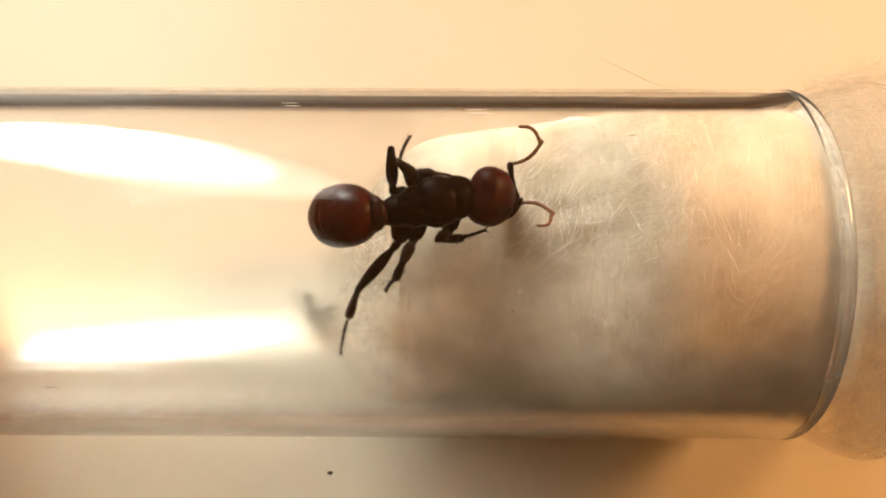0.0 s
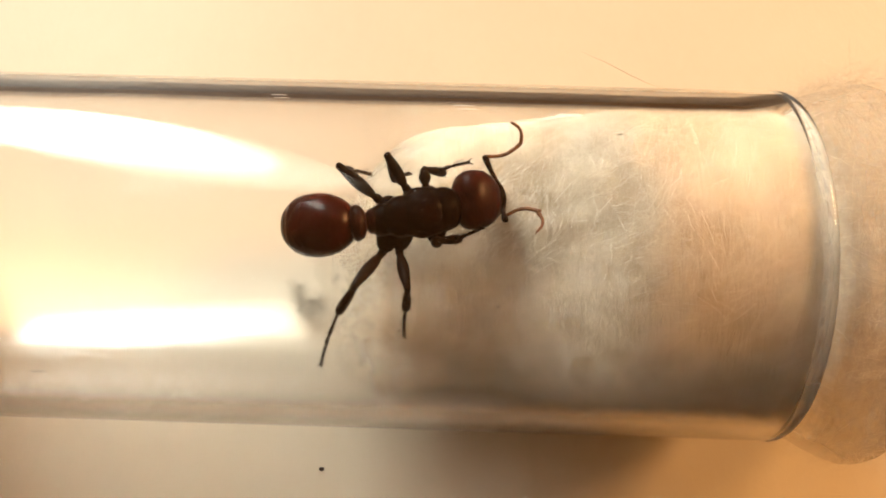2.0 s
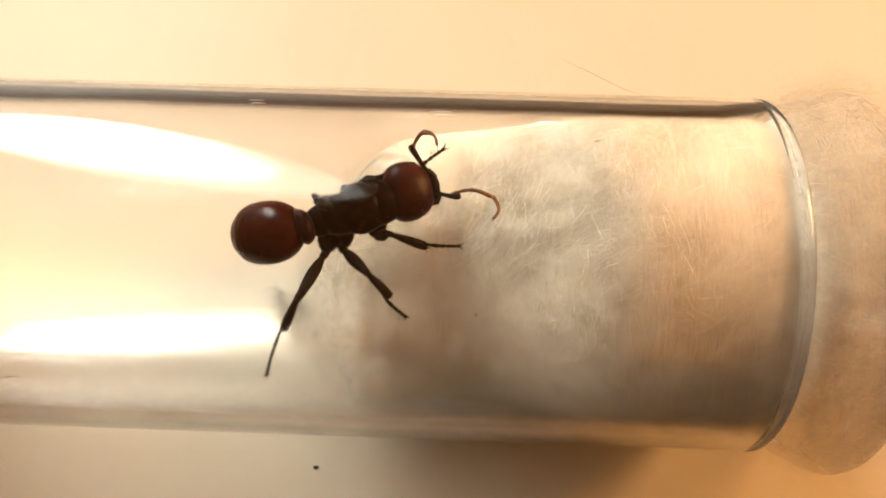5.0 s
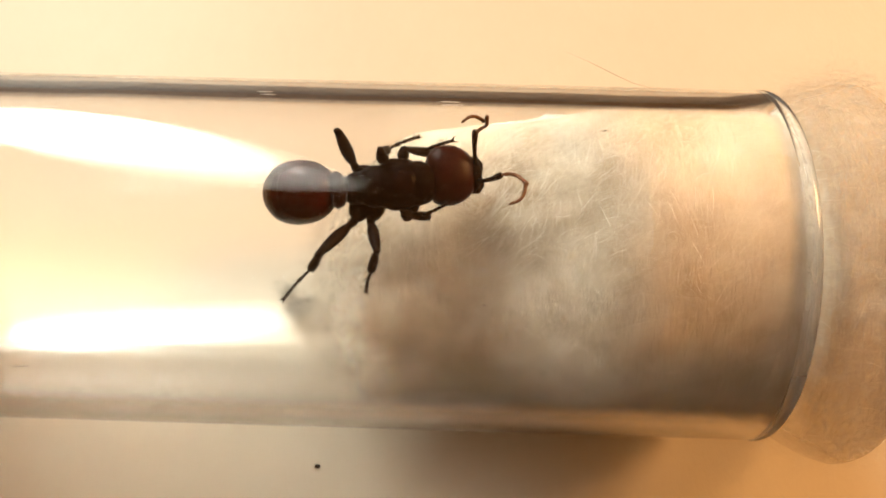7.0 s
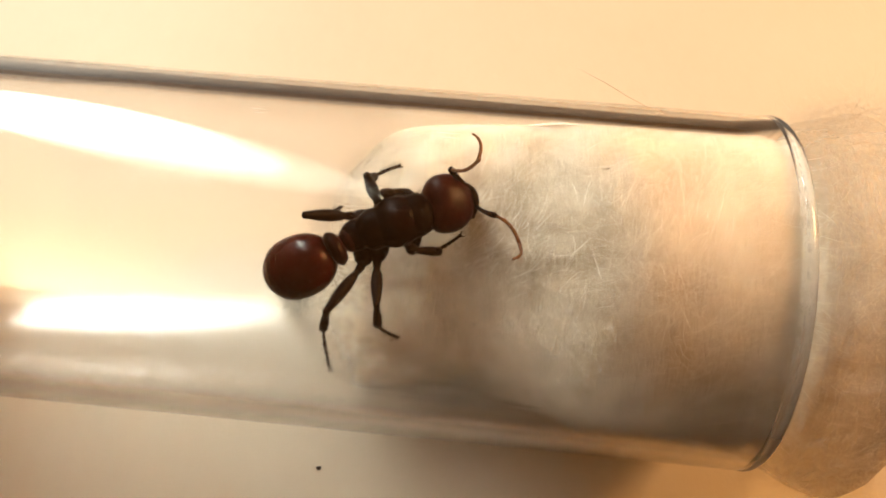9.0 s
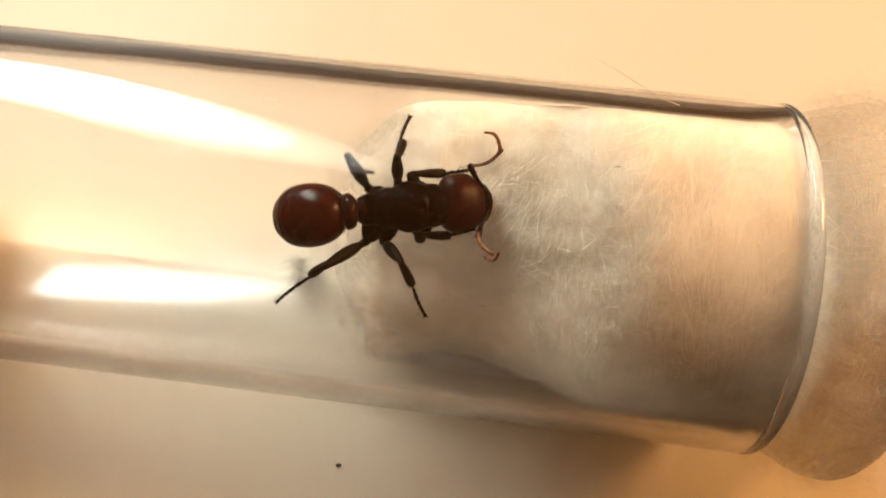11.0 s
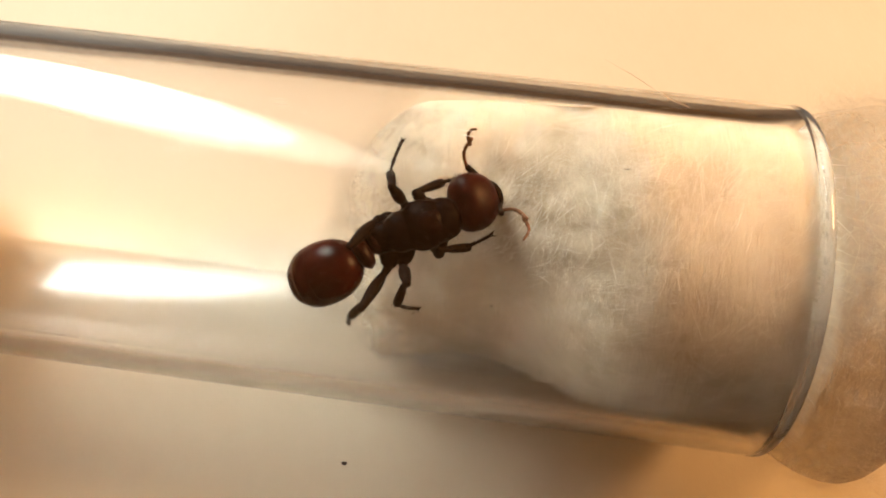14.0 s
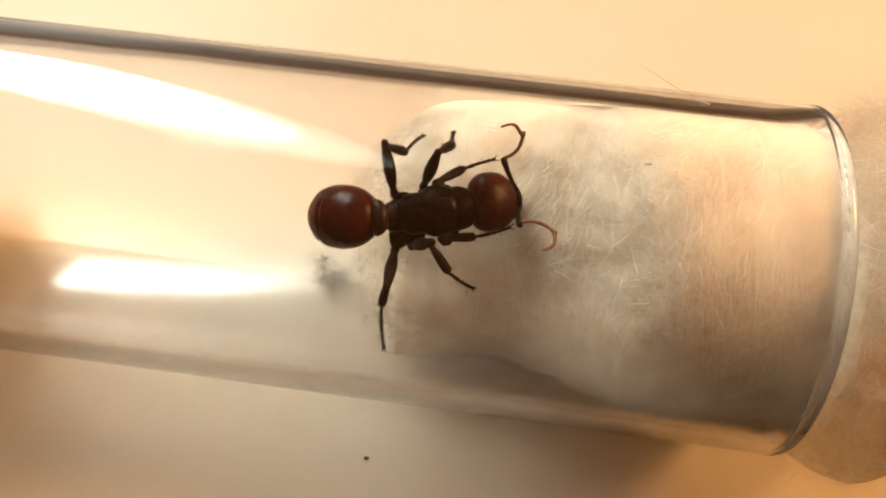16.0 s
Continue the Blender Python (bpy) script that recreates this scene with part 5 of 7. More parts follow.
    walk(parts['femur_RF'], [(0, pose(0.00066, -0.00128, -0.00053, -1.2, -29.7, -157.8)), (0.267, pose(0.00066, -0.00128, -0.00053, 10.7, -51.5, -124.0)),
        (0.5, pose(0.00066, -0.00128, -0.00053, -10.3, -73.3, -63.3)), (0.733, pose(0.00066, -0.00128, -0.00053, 2.0, -69.9, -128.2)),
        (1, pose(0.00066, -0.00128, -0.00053, -0.1, -64.9, -179.4)), (1.267, pose(0.00066, -0.00128, -0.00053, -9.2, -58.9, -117.3)),
        (1.5, pose(0.00066, -0.00128, -0.00053, -4.8, -52.1, -66.9)), (1.733, pose(0.00066, -0.00128, -0.00053, -35.1, -68.2, -101.2)),
        (2, pose(0.00066, -0.00128, -0.00053, 44.3, -88.6, 118.7)), (2.167, pose(0.00066, -0.00128, -0.00053, 53.7, -57.8, 67.3)),
        (2.333, pose(0.00066, -0.00128, -0.00053, 30.1, -31.6, 42.3)), (2.5, pose(0.00066, -0.00128, -0.00053, 0.8, -16.1, 12.4)),
        (2.667, pose(0.00066, -0.00128, -0.00053, -23.7, -26.9, -29.3)), (2.833, pose(0.00066, -0.00128, -0.00053, -36.1, -50.3, -72.2)),
        (3, pose(0.00066, -0.00128, -0.00053, -4.1, -70.7, -151.4)), (3.5, pose(0.00066, -0.00128, -0.00053, 1.6, -68.6, 169.4)),
        (3.667, pose(0.00066, -0.00128, -0.00053, -11.8, -65.7, -119.2)), (3.833, pose(0.00066, -0.00128, -0.00053, -10.9, -59.8, -60.9)),
        (4, pose(0.00066, -0.00128, -0.00053, -1.3, -56.7, -10.0)), (4.2, pose(0.00066, -0.00128, -0.00053, 0.3, -49.5, 3.2)),
        (6.3, pose(0.00066, -0.00128, -0.00053, -1.4, -40.9, -15.1)), (6.5, pose(0.00066, -0.00128, -0.00053, 1.8, -27.5, 23.1)),
        (6.733, pose(0.00066, -0.00128, -0.00053, 34.7, -50.0, 68.8)), (7, pose(0.00066, -0.00128, -0.00053, 5.6, -82.5, 163.6)),
        (7.267, pose(0.00066, -0.00128, -0.00053, 24.1, -72.8, 84.1)), (7.5, pose(0.00066, -0.00128, -0.00053, 5.8, -64.7, 39.8)),
        (7.733, pose(0.00066, -0.00128, -0.00053, -4.2, -64.7, -16.2)), (8, pose(0.00066, -0.00128, -0.00053, -10.0, -68.3, -75.9)),
        (8.267, pose(0.00066, -0.00128, -0.00053, -6.8, -72.8, -152.2)), (8.5, pose(0.00066, -0.00128, -0.00053, 8.6, -72.4, 119.8)),
        (9, pose(0.00066, -0.00128, -0.00053, 3.3, -83.0, 170.0)), (9.2, pose(0.00066, -0.00128, -0.00053, 1.2, -69.3, 171.9)),
        (11.3, pose(0.00066, -0.00128, -0.00053, 32.0, -83.7, 84.7)), (11.4, pose(0.00066, -0.00128, -0.00053, -14.1, -52.2, 161.1)),
        (11.5, pose(0.00066, -0.00128, -0.00053, -0.3, -20.3, -175.5)), (11.733, pose(0.00066, -0.00128, -0.00053, 7.4, -49.5, -156.4)),
        (12, pose(0.00066, -0.00128, -0.00053, -15.2, -78.2, -111.8)), (12.5, pose(0.00066, -0.00128, -0.00053, -2.9, -78.0, -167.5)),
        (13, pose(0.00066, -0.00128, -0.00053, -2.4, -57.9, -157.4)), (13.167, pose(0.00066, -0.00128, -0.00053, -5.1, -61.0, 153.9)),
        (13.333, pose(0.00066, -0.00128, -0.00053, -1.6, -64.0, 100.0)), (13.5, pose(0.00066, -0.00128, -0.00053, 6.2, -64.4, 42.1)),
        (14, pose(0.00066, -0.00128, -0.00053, 17.3, -79.7, 44.2)), (14.5, pose(0.00066, -0.00128, -0.00053, 18.7, -80.1, 84.4)),
        (14.733, pose(0.00066, -0.00128, -0.00053, -12.6, -70.7, 164.6)), (15, pose(0.00066, -0.00128, -0.00053, -3.1, -59.4, -154.4)),
        (15.5, pose(0.00066, -0.00128, -0.00053, -7.2, -64.9, -122.0)), (16, pose(0.00066, -0.00128, -0.00053, 3.1, -64.7, 155.3))])
    walk(parts['tibia_RF'], [(0, pose(0.00002, -0.00154, -0.00013, -0.6, 52.2, -7.2)), (0.5, pose(0.00076, -0.00148, 0.00024, -2.1, 36.8, -34.3)),
        (1, pose(0.00032, -0.00128, 0.00020, -1.8, 44.6, -24.3)), (1.5, pose(0.00085, -0.00173, 0.00010, -2.1, 49.0, -28.4)),
        (2, pose(0.00065, -0.00126, 0.00027, -0.3, 52.9, -3.6)), (2.5, pose(0.00141, -0.00111, -0.00031, -1.3, 46.9, -16.1)),
        (3, pose(0.00043, -0.00140, 0.00022, -0.1, 3.2, -2.1)), (3.5, pose(0.00038, -0.00122, 0.00021, -1.9, 46.0, -22.9)),
        (4, pose(0.00109, -0.00135, 0.00014, -1.6, 3.3, -26.2)), (4.2, pose(0.00118, -0.00125, 0.00008, -1.8, 3.1, -30.5)),
        (6.3, pose(0.00124, -0.00143, -0.00000, -3.4, 44.2, -42.1)), (6.5, pose(0.00131, -0.00100, -0.00016, -4.1, 40.8, -54.7)),
        (7, pose(0.00056, -0.00125, 0.00026, -0.7, 57.5, -5.8)), (7.5, pose(0.00092, -0.00106, 0.00019, -1.4, 41.9, -17.9)),
        (8, pose(0.00073, -0.00156, 0.00021, -1.6, 39.2, -20.1)), (8.5, pose(0.00054, -0.00107, 0.00023, -0.7, 3.2, -12.4)),
        (9, pose(0.00057, -0.00126, 0.00026, -1.8, 43.4, -22.9)), (9.2, pose(0.00038, -0.00124, 0.00021, -0.1, 47.2, -0.8)),
        (11.3, pose(0.00067, -0.00119, 0.00026, -0.3, 43.7, -4.0)), (11.5, pose(-0.00008, -0.00133, -0.00025, 0.1, 40.5, 0.8)),
        (12, pose(0.00060, -0.00143, 0.00025, -1.4, 39.8, -17.1)), (12.5, pose(0.00050, -0.00131, 0.00025, 0.3, 42.9, 4.2)),
        (13, pose(0.00027, -0.00144, 0.00014, -0.1, 39.6, -1.5)), (13.5, pose(0.00092, -0.00104, 0.00019, -2.3, 44.7, -28.5)),
        (14, pose(0.00076, -0.00118, 0.00026, -1.0, 44.9, -12.5)), (14.5, pose(0.00067, -0.00114, 0.00026, -1.4, 41.3, -19.4)),
        (15, pose(0.00030, -0.00145, 0.00015, -0.3, 31.8, -3.9)), (15.5, pose(0.00048, -0.00156, 0.00019, 1.0, 38.8, 11.7)),
        (16, pose(0.00035, -0.00113, 0.00019, -0.3, 34.7, -4.6))])
    walk(parts['tarsus_RF'], [(0, pose(0.00074, -0.00163, -0.00107, -0.2, -28.2, -3.7)), (0.5, pose(0.00182, -0.00220, -0.00072, 0.5, -33.5, 7.1)),
        (1, pose(0.00120, -0.00168, -0.00076, 0.5, -33.5, 6.9)), (1.5, pose(0.00157, -0.00212, -0.00084, -0.2, -40.5, -2.4)),
        (2, pose(0.00136, -0.00130, -0.00067, 0.3, -28.2, 4.4)), (2.5, pose(0.00227, -0.00136, -0.00126, 0.0, -31.7, 0.7)),
        (3, pose(0.00218, -0.00147, 0.00012, -0.6, 3.2, -9.9)), (3.5, pose(0.00123, -0.00158, -0.00075, -0.6, -24.6, -7.9)),
        (4, pose(0.00266, -0.00212, 0.00004, -0.9, 3.5, -14.3)), (4.2, pose(0.00268, -0.00213, -0.00002, -1.3, 3.4, -20.6)),
        (6.3, pose(0.00197, -0.00209, -0.00095, -1.9, -17.2, -27.6)), (6.5, pose(0.00195, -0.00189, -0.00110, -2.4, 3.1, -38.1)),
        (7, pose(0.00116, -0.00131, -0.00069, 0.8, -34.8, 9.5)), (7.5, pose(0.00194, -0.00139, -0.00077, 0.3, -38.2, 3.5)),
        (8, pose(0.00185, -0.00197, -0.00076, -2.1, -17.1, -31.9)), (8.5, pose(0.00225, -0.00144, 0.00013, 0.5, 3.3, 8.2)),
        (9, pose(0.00150, -0.00165, -0.00070, 0.5, -31.8, 6.4)), (9.2, pose(0.00127, -0.00125, -0.00075, 0.0, -32.9, 0.4)),
        (11.3, pose(0.00168, -0.00126, -0.00070, 0.1, -29.4, 1.8)), (11.5, pose(0.00106, -0.00132, -0.00123, 0.3, -27.7, 4.2)),
        (12, pose(0.00172, -0.00177, -0.00072, 0.0, -32.5, 0.1)), (12.5, pose(0.00154, -0.00124, -0.00072, 1.1, -55.6, 9.2)),
        (13, pose(0.00145, -0.00147, -0.00084, 0.3, -28.9, 3.6)), (13.5, pose(0.00177, -0.00151, -0.00076, -0.4, -31.1, -4.8)),
        (14, pose(0.00170, -0.00138, -0.00070, 0.1, -31.3, 1.5)), (14.5, pose(0.00171, -0.00150, -0.00070, -0.5, -31.0, -7.5)),
        (15, pose(0.00178, -0.00155, -0.00077, 0.5, -12.9, 6.5)), (15.5, pose(0.00168, -0.00132, -0.00079, 0.5, 3.9, 8.0)),
        (16, pose(0.00178, -0.00125, -0.00080, 0.2, 3.5, 2.8))])
    walk(parts['femur_LH'], [(0, pose(-0.00141, 0.00084, -0.00053, 5.2, -57.2, 71.3)), (0.5, pose(-0.00141, 0.00084, -0.00053, 2.9, -50.5, 141.5)),
        (1, pose(-0.00141, 0.00084, -0.00053, 6.5, -59.6, 97.2)), (1.5, pose(-0.00141, 0.00084, -0.00053, 5.9, -62.7, 115.2)),
        (2, pose(-0.00141, 0.00084, -0.00053, 3.4, -43.7, 129.1)), (2.5, pose(-0.00141, 0.00084, -0.00053, 5.4, -56.4, 112.6)),
        (3, pose(-0.00141, 0.00084, -0.00053, 2.3, -50.4, 151.3)), (3.5, pose(-0.00141, 0.00084, -0.00053, 1.4, -57.2, 166.2)),
        (4, pose(-0.00141, 0.00084, -0.00053, 7.1, -62.0, 109.3)), (4.1, pose(-0.00141, 0.00084, -0.00053, 15.9, -71.7, 159.3)),
        (4.2, pose(-0.00141, 0.00084, -0.00053, -14.8, -78.7, -112.8)), (4.9, pose(-0.00141, 0.00084, -0.00053, -31.7, -67.6, -37.8)),
        (5.6, pose(-0.00141, 0.00084, -0.00053, -16.2, -57.8, 7.2)), (6.3, pose(-0.00141, 0.00084, -0.00053, 5.3, -55.4, 48.0)),
        (6.5, pose(-0.00141, 0.00084, -0.00053, 5.0, -49.9, 50.4)), (7, pose(-0.00141, 0.00084, -0.00053, 7.6, -61.2, 103.6)),
        (7.5, pose(-0.00141, 0.00084, -0.00053, 11.3, -73.4, 102.4)), (8, pose(-0.00141, 0.00084, -0.00053, 10.4, -71.0, 103.5)),
        (8.5, pose(-0.00141, 0.00084, -0.00053, 3.9, -40.9, 112.3)), (9, pose(-0.00141, 0.00084, -0.00053, 1.6, -53.6, 163.3)),
        (9.2, pose(-0.00141, 0.00084, -0.00053, 7.6, -63.9, 103.1)), (11.3, pose(-0.00141, 0.00084, -0.00053, 6.6, -60.4, 112.0)),
        (11.5, pose(-0.00141, 0.00084, -0.00053, 5.8, -53.8, 106.4)), (12, pose(-0.00141, 0.00084, -0.00053, 9.3, -65.8, 88.7)),
        (12.5, pose(-0.00141, 0.00084, -0.00053, 3.4, -64.7, 152.9)), (13, pose(-0.00141, 0.00084, -0.00053, 5.8, -50.6, 89.2)),
        (13.5, pose(-0.00141, 0.00084, -0.00053, 2.7, -52.6, 150.3)), (14, pose(-0.00141, 0.00084, -0.00053, -3.4, -56.5, -144.2)),
        (14.5, pose(-0.00141, 0.00084, -0.00053, 3.4, -52.5, 138.2)), (14.733, pose(-0.00141, 0.00084, -0.00053, 6.8, -62.2, -178.0)),
        (15, pose(-0.00141, 0.00084, -0.00053, -9.4, -69.6, -116.5)), (15.267, pose(-0.00141, 0.00084, -0.00053, 18.1, -58.2, 149.7)),
        (15.5, pose(-0.00141, 0.00084, -0.00053, 5.4, -43.8, 90.8)), (16, pose(-0.00141, 0.00084, -0.00053, 4.6, -39.6, 89.8))])
    walk(parts['tibia_LH'], [(0, pose(-0.00108, 0.00180, 0.00106, 12.3, 81.0, 53.5)), (0.267, pose(-0.00178, 0.00175, 0.00109, -11.0, 78.8, -22.7)),
        (0.5, pose(-0.00248, 0.00169, 0.00113, -10.3, 74.2, -75.1)), (0.667, pose(-0.00216, 0.00172, 0.00112, -15.5, 68.8, -139.0)),
        (0.833, pose(-0.00184, 0.00174, 0.00110, -6.3, 64.4, 170.7)), (1, pose(-0.00153, 0.00177, 0.00108, 6.9, 64.3, 123.6)),
        (1.5, pose(-0.00177, 0.00159, 0.00109, 12.7, 76.8, 124.6)), (2, pose(-0.00251, 0.00219, 0.00114, 31.2, 85.5, 77.2)),
        (2.267, pose(-0.00217, 0.00201, 0.00112, -18.5, 87.0, -36.4)), (2.5, pose(-0.00182, 0.00183, 0.00110, -32.2, 83.8, -114.1)),
        (3, pose(-0.00262, 0.00150, 0.00114, -10.5, 72.6, -83.1)), (3.5, pose(-0.00245, 0.00109, 0.00114, -7.8, 69.9, -56.6)),
        (4, pose(-0.00169, 0.00165, 0.00109, -12.8, 74.1, -119.5)), (4.2, pose(-0.00153, 0.00054, 0.00108, -11.8, 78.2, -150.2)),
        (5.267, pose(-0.00111, 0.00109, 0.00106, -10.9, 79.3, -87.5)), (6.3, pose(-0.00069, 0.00163, 0.00103, -5.4, 79.5, -20.3)),
        (6.5, pose(-0.00058, 0.00184, 0.00102, -7.5, 71.1, -44.8)), (7, pose(-0.00162, 0.00170, 0.00109, -21.0, 79.6, -93.4)),
        (7.267, pose(-0.00156, 0.00150, 0.00109, -11.1, 83.1, -25.6)), (7.5, pose(-0.00151, 0.00130, 0.00108, 18.3, 82.3, 61.5)),
        (7.667, pose(-0.00152, 0.00133, 0.00108, -32.6, 76.5, -39.8)), (7.833, pose(-0.00153, 0.00135, 0.00108, -25.2, 66.2, -83.9)),
        (8, pose(-0.00154, 0.00138, 0.00108, -6.8, 59.7, -118.7)), (8.267, pose(-0.00183, 0.00198, 0.00110, 7.8, 69.6, -146.1)),
        (8.5, pose(-0.00213, 0.00259, 0.00112, 5.4, 81.2, 170.9)), (8.667, pose(-0.00228, 0.00212, 0.00113, 10.0, 82.3, 116.6)),
        (8.833, pose(-0.00244, 0.00166, 0.00114, 5.2, 83.4, 53.0)), (9, pose(-0.00259, 0.00119, 0.00115, -5.8, 83.3, -16.9)),
        (9.1, pose(-0.00209, 0.00140, 0.00112, -4.7, 86.6, 26.6)), (9.2, pose(-0.00159, 0.00161, 0.00109, 61.7, 87.5, 135.2)),
        (11.3, pose(-0.00175, 0.00169, 0.00110, 95.2, 88.2, -177.5)), (11.5, pose(-0.00174, 0.00198, 0.00110, 8.8, 81.7, 28.5)),
        (12, pose(-0.00139, 0.00156, 0.00107, 29.2, 82.2, 112.4)), (12.5, pose(-0.00210, 0.00119, 0.00112, 16.7, 79.6, 72.4)),
        (13, pose(-0.00139, 0.00215, 0.00107, 15.5, 78.1, 74.3)), (13.267, pose(-0.00196, 0.00181, 0.00111, 14.4, 82.3, 29.7)),
        (13.5, pose(-0.00252, 0.00147, 0.00115, -17.3, 84.3, -45.5)), (13.733, pose(-0.00241, 0.00083, 0.00114, 16.6, 83.2, 40.4)),
        (14, pose(-0.00230, 0.00019, 0.00113, 18.8, 79.5, 94.8)), (14.267, pose(-0.00233, 0.00094, 0.00113, 11.2, 75.2, 153.1)),
        (14.5, pose(-0.00235, 0.00168, 0.00113, -5.6, 74.0, -157.3)), (14.733, pose(-0.00202, 0.00099, 0.00111, 24.1, 77.6, 169.5)),
        (15, pose(-0.00168, 0.00030, 0.00109, 49.7, 84.8, 133.0)), (15.267, pose(-0.00155, 0.00140, 0.00109, -6.6, 76.4, 38.6)),
        (15.5, pose(-0.00143, 0.00251, 0.00108, 1.0, 65.2, 7.3)), (16, pose(-0.00140, 0.00278, 0.00107, -1.3, 67.9, -9.5))])
    walk(parts['tarsus_LH'], [(0, pose(-0.00091, 0.00203, -0.00071, 4.4, 50.7, 75.1)), (0.5, pose(-0.00236, 0.00123, -0.00053, 13.6, 80.8, 57.5)),
        (0.733, pose(-0.00216, 0.00182, -0.00053, 19.2, 66.3, 103.1)), (1, pose(-0.00196, 0.00242, -0.00053, 4.5, 53.6, 130.4)),
        (1.5, pose(-0.00200, 0.00193, -0.00065, 7.1, 63.8, 98.1)), (2, pose(-0.00248, 0.00233, -0.00063, 4.6, 77.0, 22.8)),
        (2.267, pose(-0.00219, 0.00199, -0.00064, -2.9, 79.1, -28.2)), (2.5, pose(-0.00190, 0.00166, -0.00064, -16.8, 79.1, -85.6)),
        (2.667, pose(-0.00212, 0.00144, -0.00059, -49.2, 82.4, -67.8)), (2.833, pose(-0.00234, 0.00121, -0.00054, -99.1, 86.7, -67.6)),
        (3, pose(-0.00256, 0.00099, -0.00049, 129.1, 86.7, -149.3)), (3.267, pose(-0.00234, 0.00080, -0.00048, -112.9, 87.5, -100.2)),
        (3.5, pose(-0.00213, 0.00060, -0.00047, -36.5, 85.0, -92.6)), (4, pose(-0.00193, 0.00123, -0.00058, -12.8, 74.8, -126.8)),
        (4.2, pose(-0.00185, 0.00036, -0.00066, -10.9, 81.6, -164.9)), (4.9, pose(-0.00136, 0.00075, -0.00066, -1.8, 80.5, 145.6)),
        (5.6, pose(-0.00088, 0.00113, -0.00067, 9.0, 80.9, 97.8)), (6.3, pose(-0.00040, 0.00152, -0.00068, 14.8, 82.4, 45.2)),
        (6.5, pose(-0.00019, 0.00145, -0.00059, -15.6, 81.9, -48.9)), (7, pose(-0.00164, 0.00139, -0.00061, -19.7, 79.2, -88.4)),
        (7.267, pose(-0.00152, 0.00145, -0.00065, -1.7, 81.1, -11.9)), (7.5, pose(-0.00140, 0.00151, -0.00068, 13.4, 78.6, 61.7)),
        (8, pose(-0.00196, 0.00060, -0.00043, 15.3, 78.6, 69.2)), (8.167, pose(-0.00211, 0.00128, -0.00051, 14.5, 81.5, 13.5)),
        (8.333, pose(-0.00225, 0.00196, -0.00058, -5.6, 82.7, -61.3)), (8.5, pose(-0.00240, 0.00263, -0.00065, -18.7, 80.4, -129.2)),
        (8.667, pose(-0.00240, 0.00213, -0.00063, -13.7, 76.9, 175.8)), (8.833, pose(-0.00240, 0.00163, -0.00060, 0.2, 75.4, 129.5)),
        (9, pose(-0.00240, 0.00113, -0.00058, 14.3, 76.8, 83.3)), (9.2, pose(-0.00164, 0.00166, -0.00069, 77.9, 86.0, 151.4)),
        (11.3, pose(-0.00181, 0.00169, -0.00067, 27.1, 82.6, 93.0)), (11.4, pose(-0.00167, 0.00189, -0.00066, 21.5, 70.4, 130.4)),
        (11.5, pose(-0.00152, 0.00210, -0.00065, 3.3, 60.7, 156.7)), (12, pose(-0.00148, 0.00178, -0.00070, 3.7, 64.9, 159.3)),
        (12.5, pose(-0.00200, 0.00150, -0.00064, 7.1, 62.8, 121.3)), (13, pose(-0.00129, 0.00251, -0.00068, 5.8, 53.1, 76.4)),
        (13.167, pose(-0.00166, 0.00212, -0.00065, 28.6, 61.7, 45.4)), (13.333, pose(-0.00203, 0.00173, -0.00062, 43.8, 75.7, 9.3)),
        (13.5, pose(-0.00240, 0.00134, -0.00060, -41.4, 84.6, -125.6)), (13.667, pose(-0.00237, 0.00107, -0.00061, -92.5, 85.9, -124.0)),
        (13.833, pose(-0.00235, 0.00080, -0.00062, -161.2, 86.6, -140.1)), (14, pose(-0.00233, 0.00052, -0.00063, 129.3, 85.9, -156.8)),
        (14.5, pose(-0.00281, 0.00149, -0.00059, 3.9, 49.7, 132.1)), (15, pose(-0.00179, 0.00042, -0.00069, 77.0, 84.5, 170.3)),
        (15.5, pose(-0.00070, 0.00261, -0.00052, 7.5, 59.8, 81.9)), (16, pose(-0.00075, 0.00267, -0.00055, 5.8, 59.4, 62.7))])
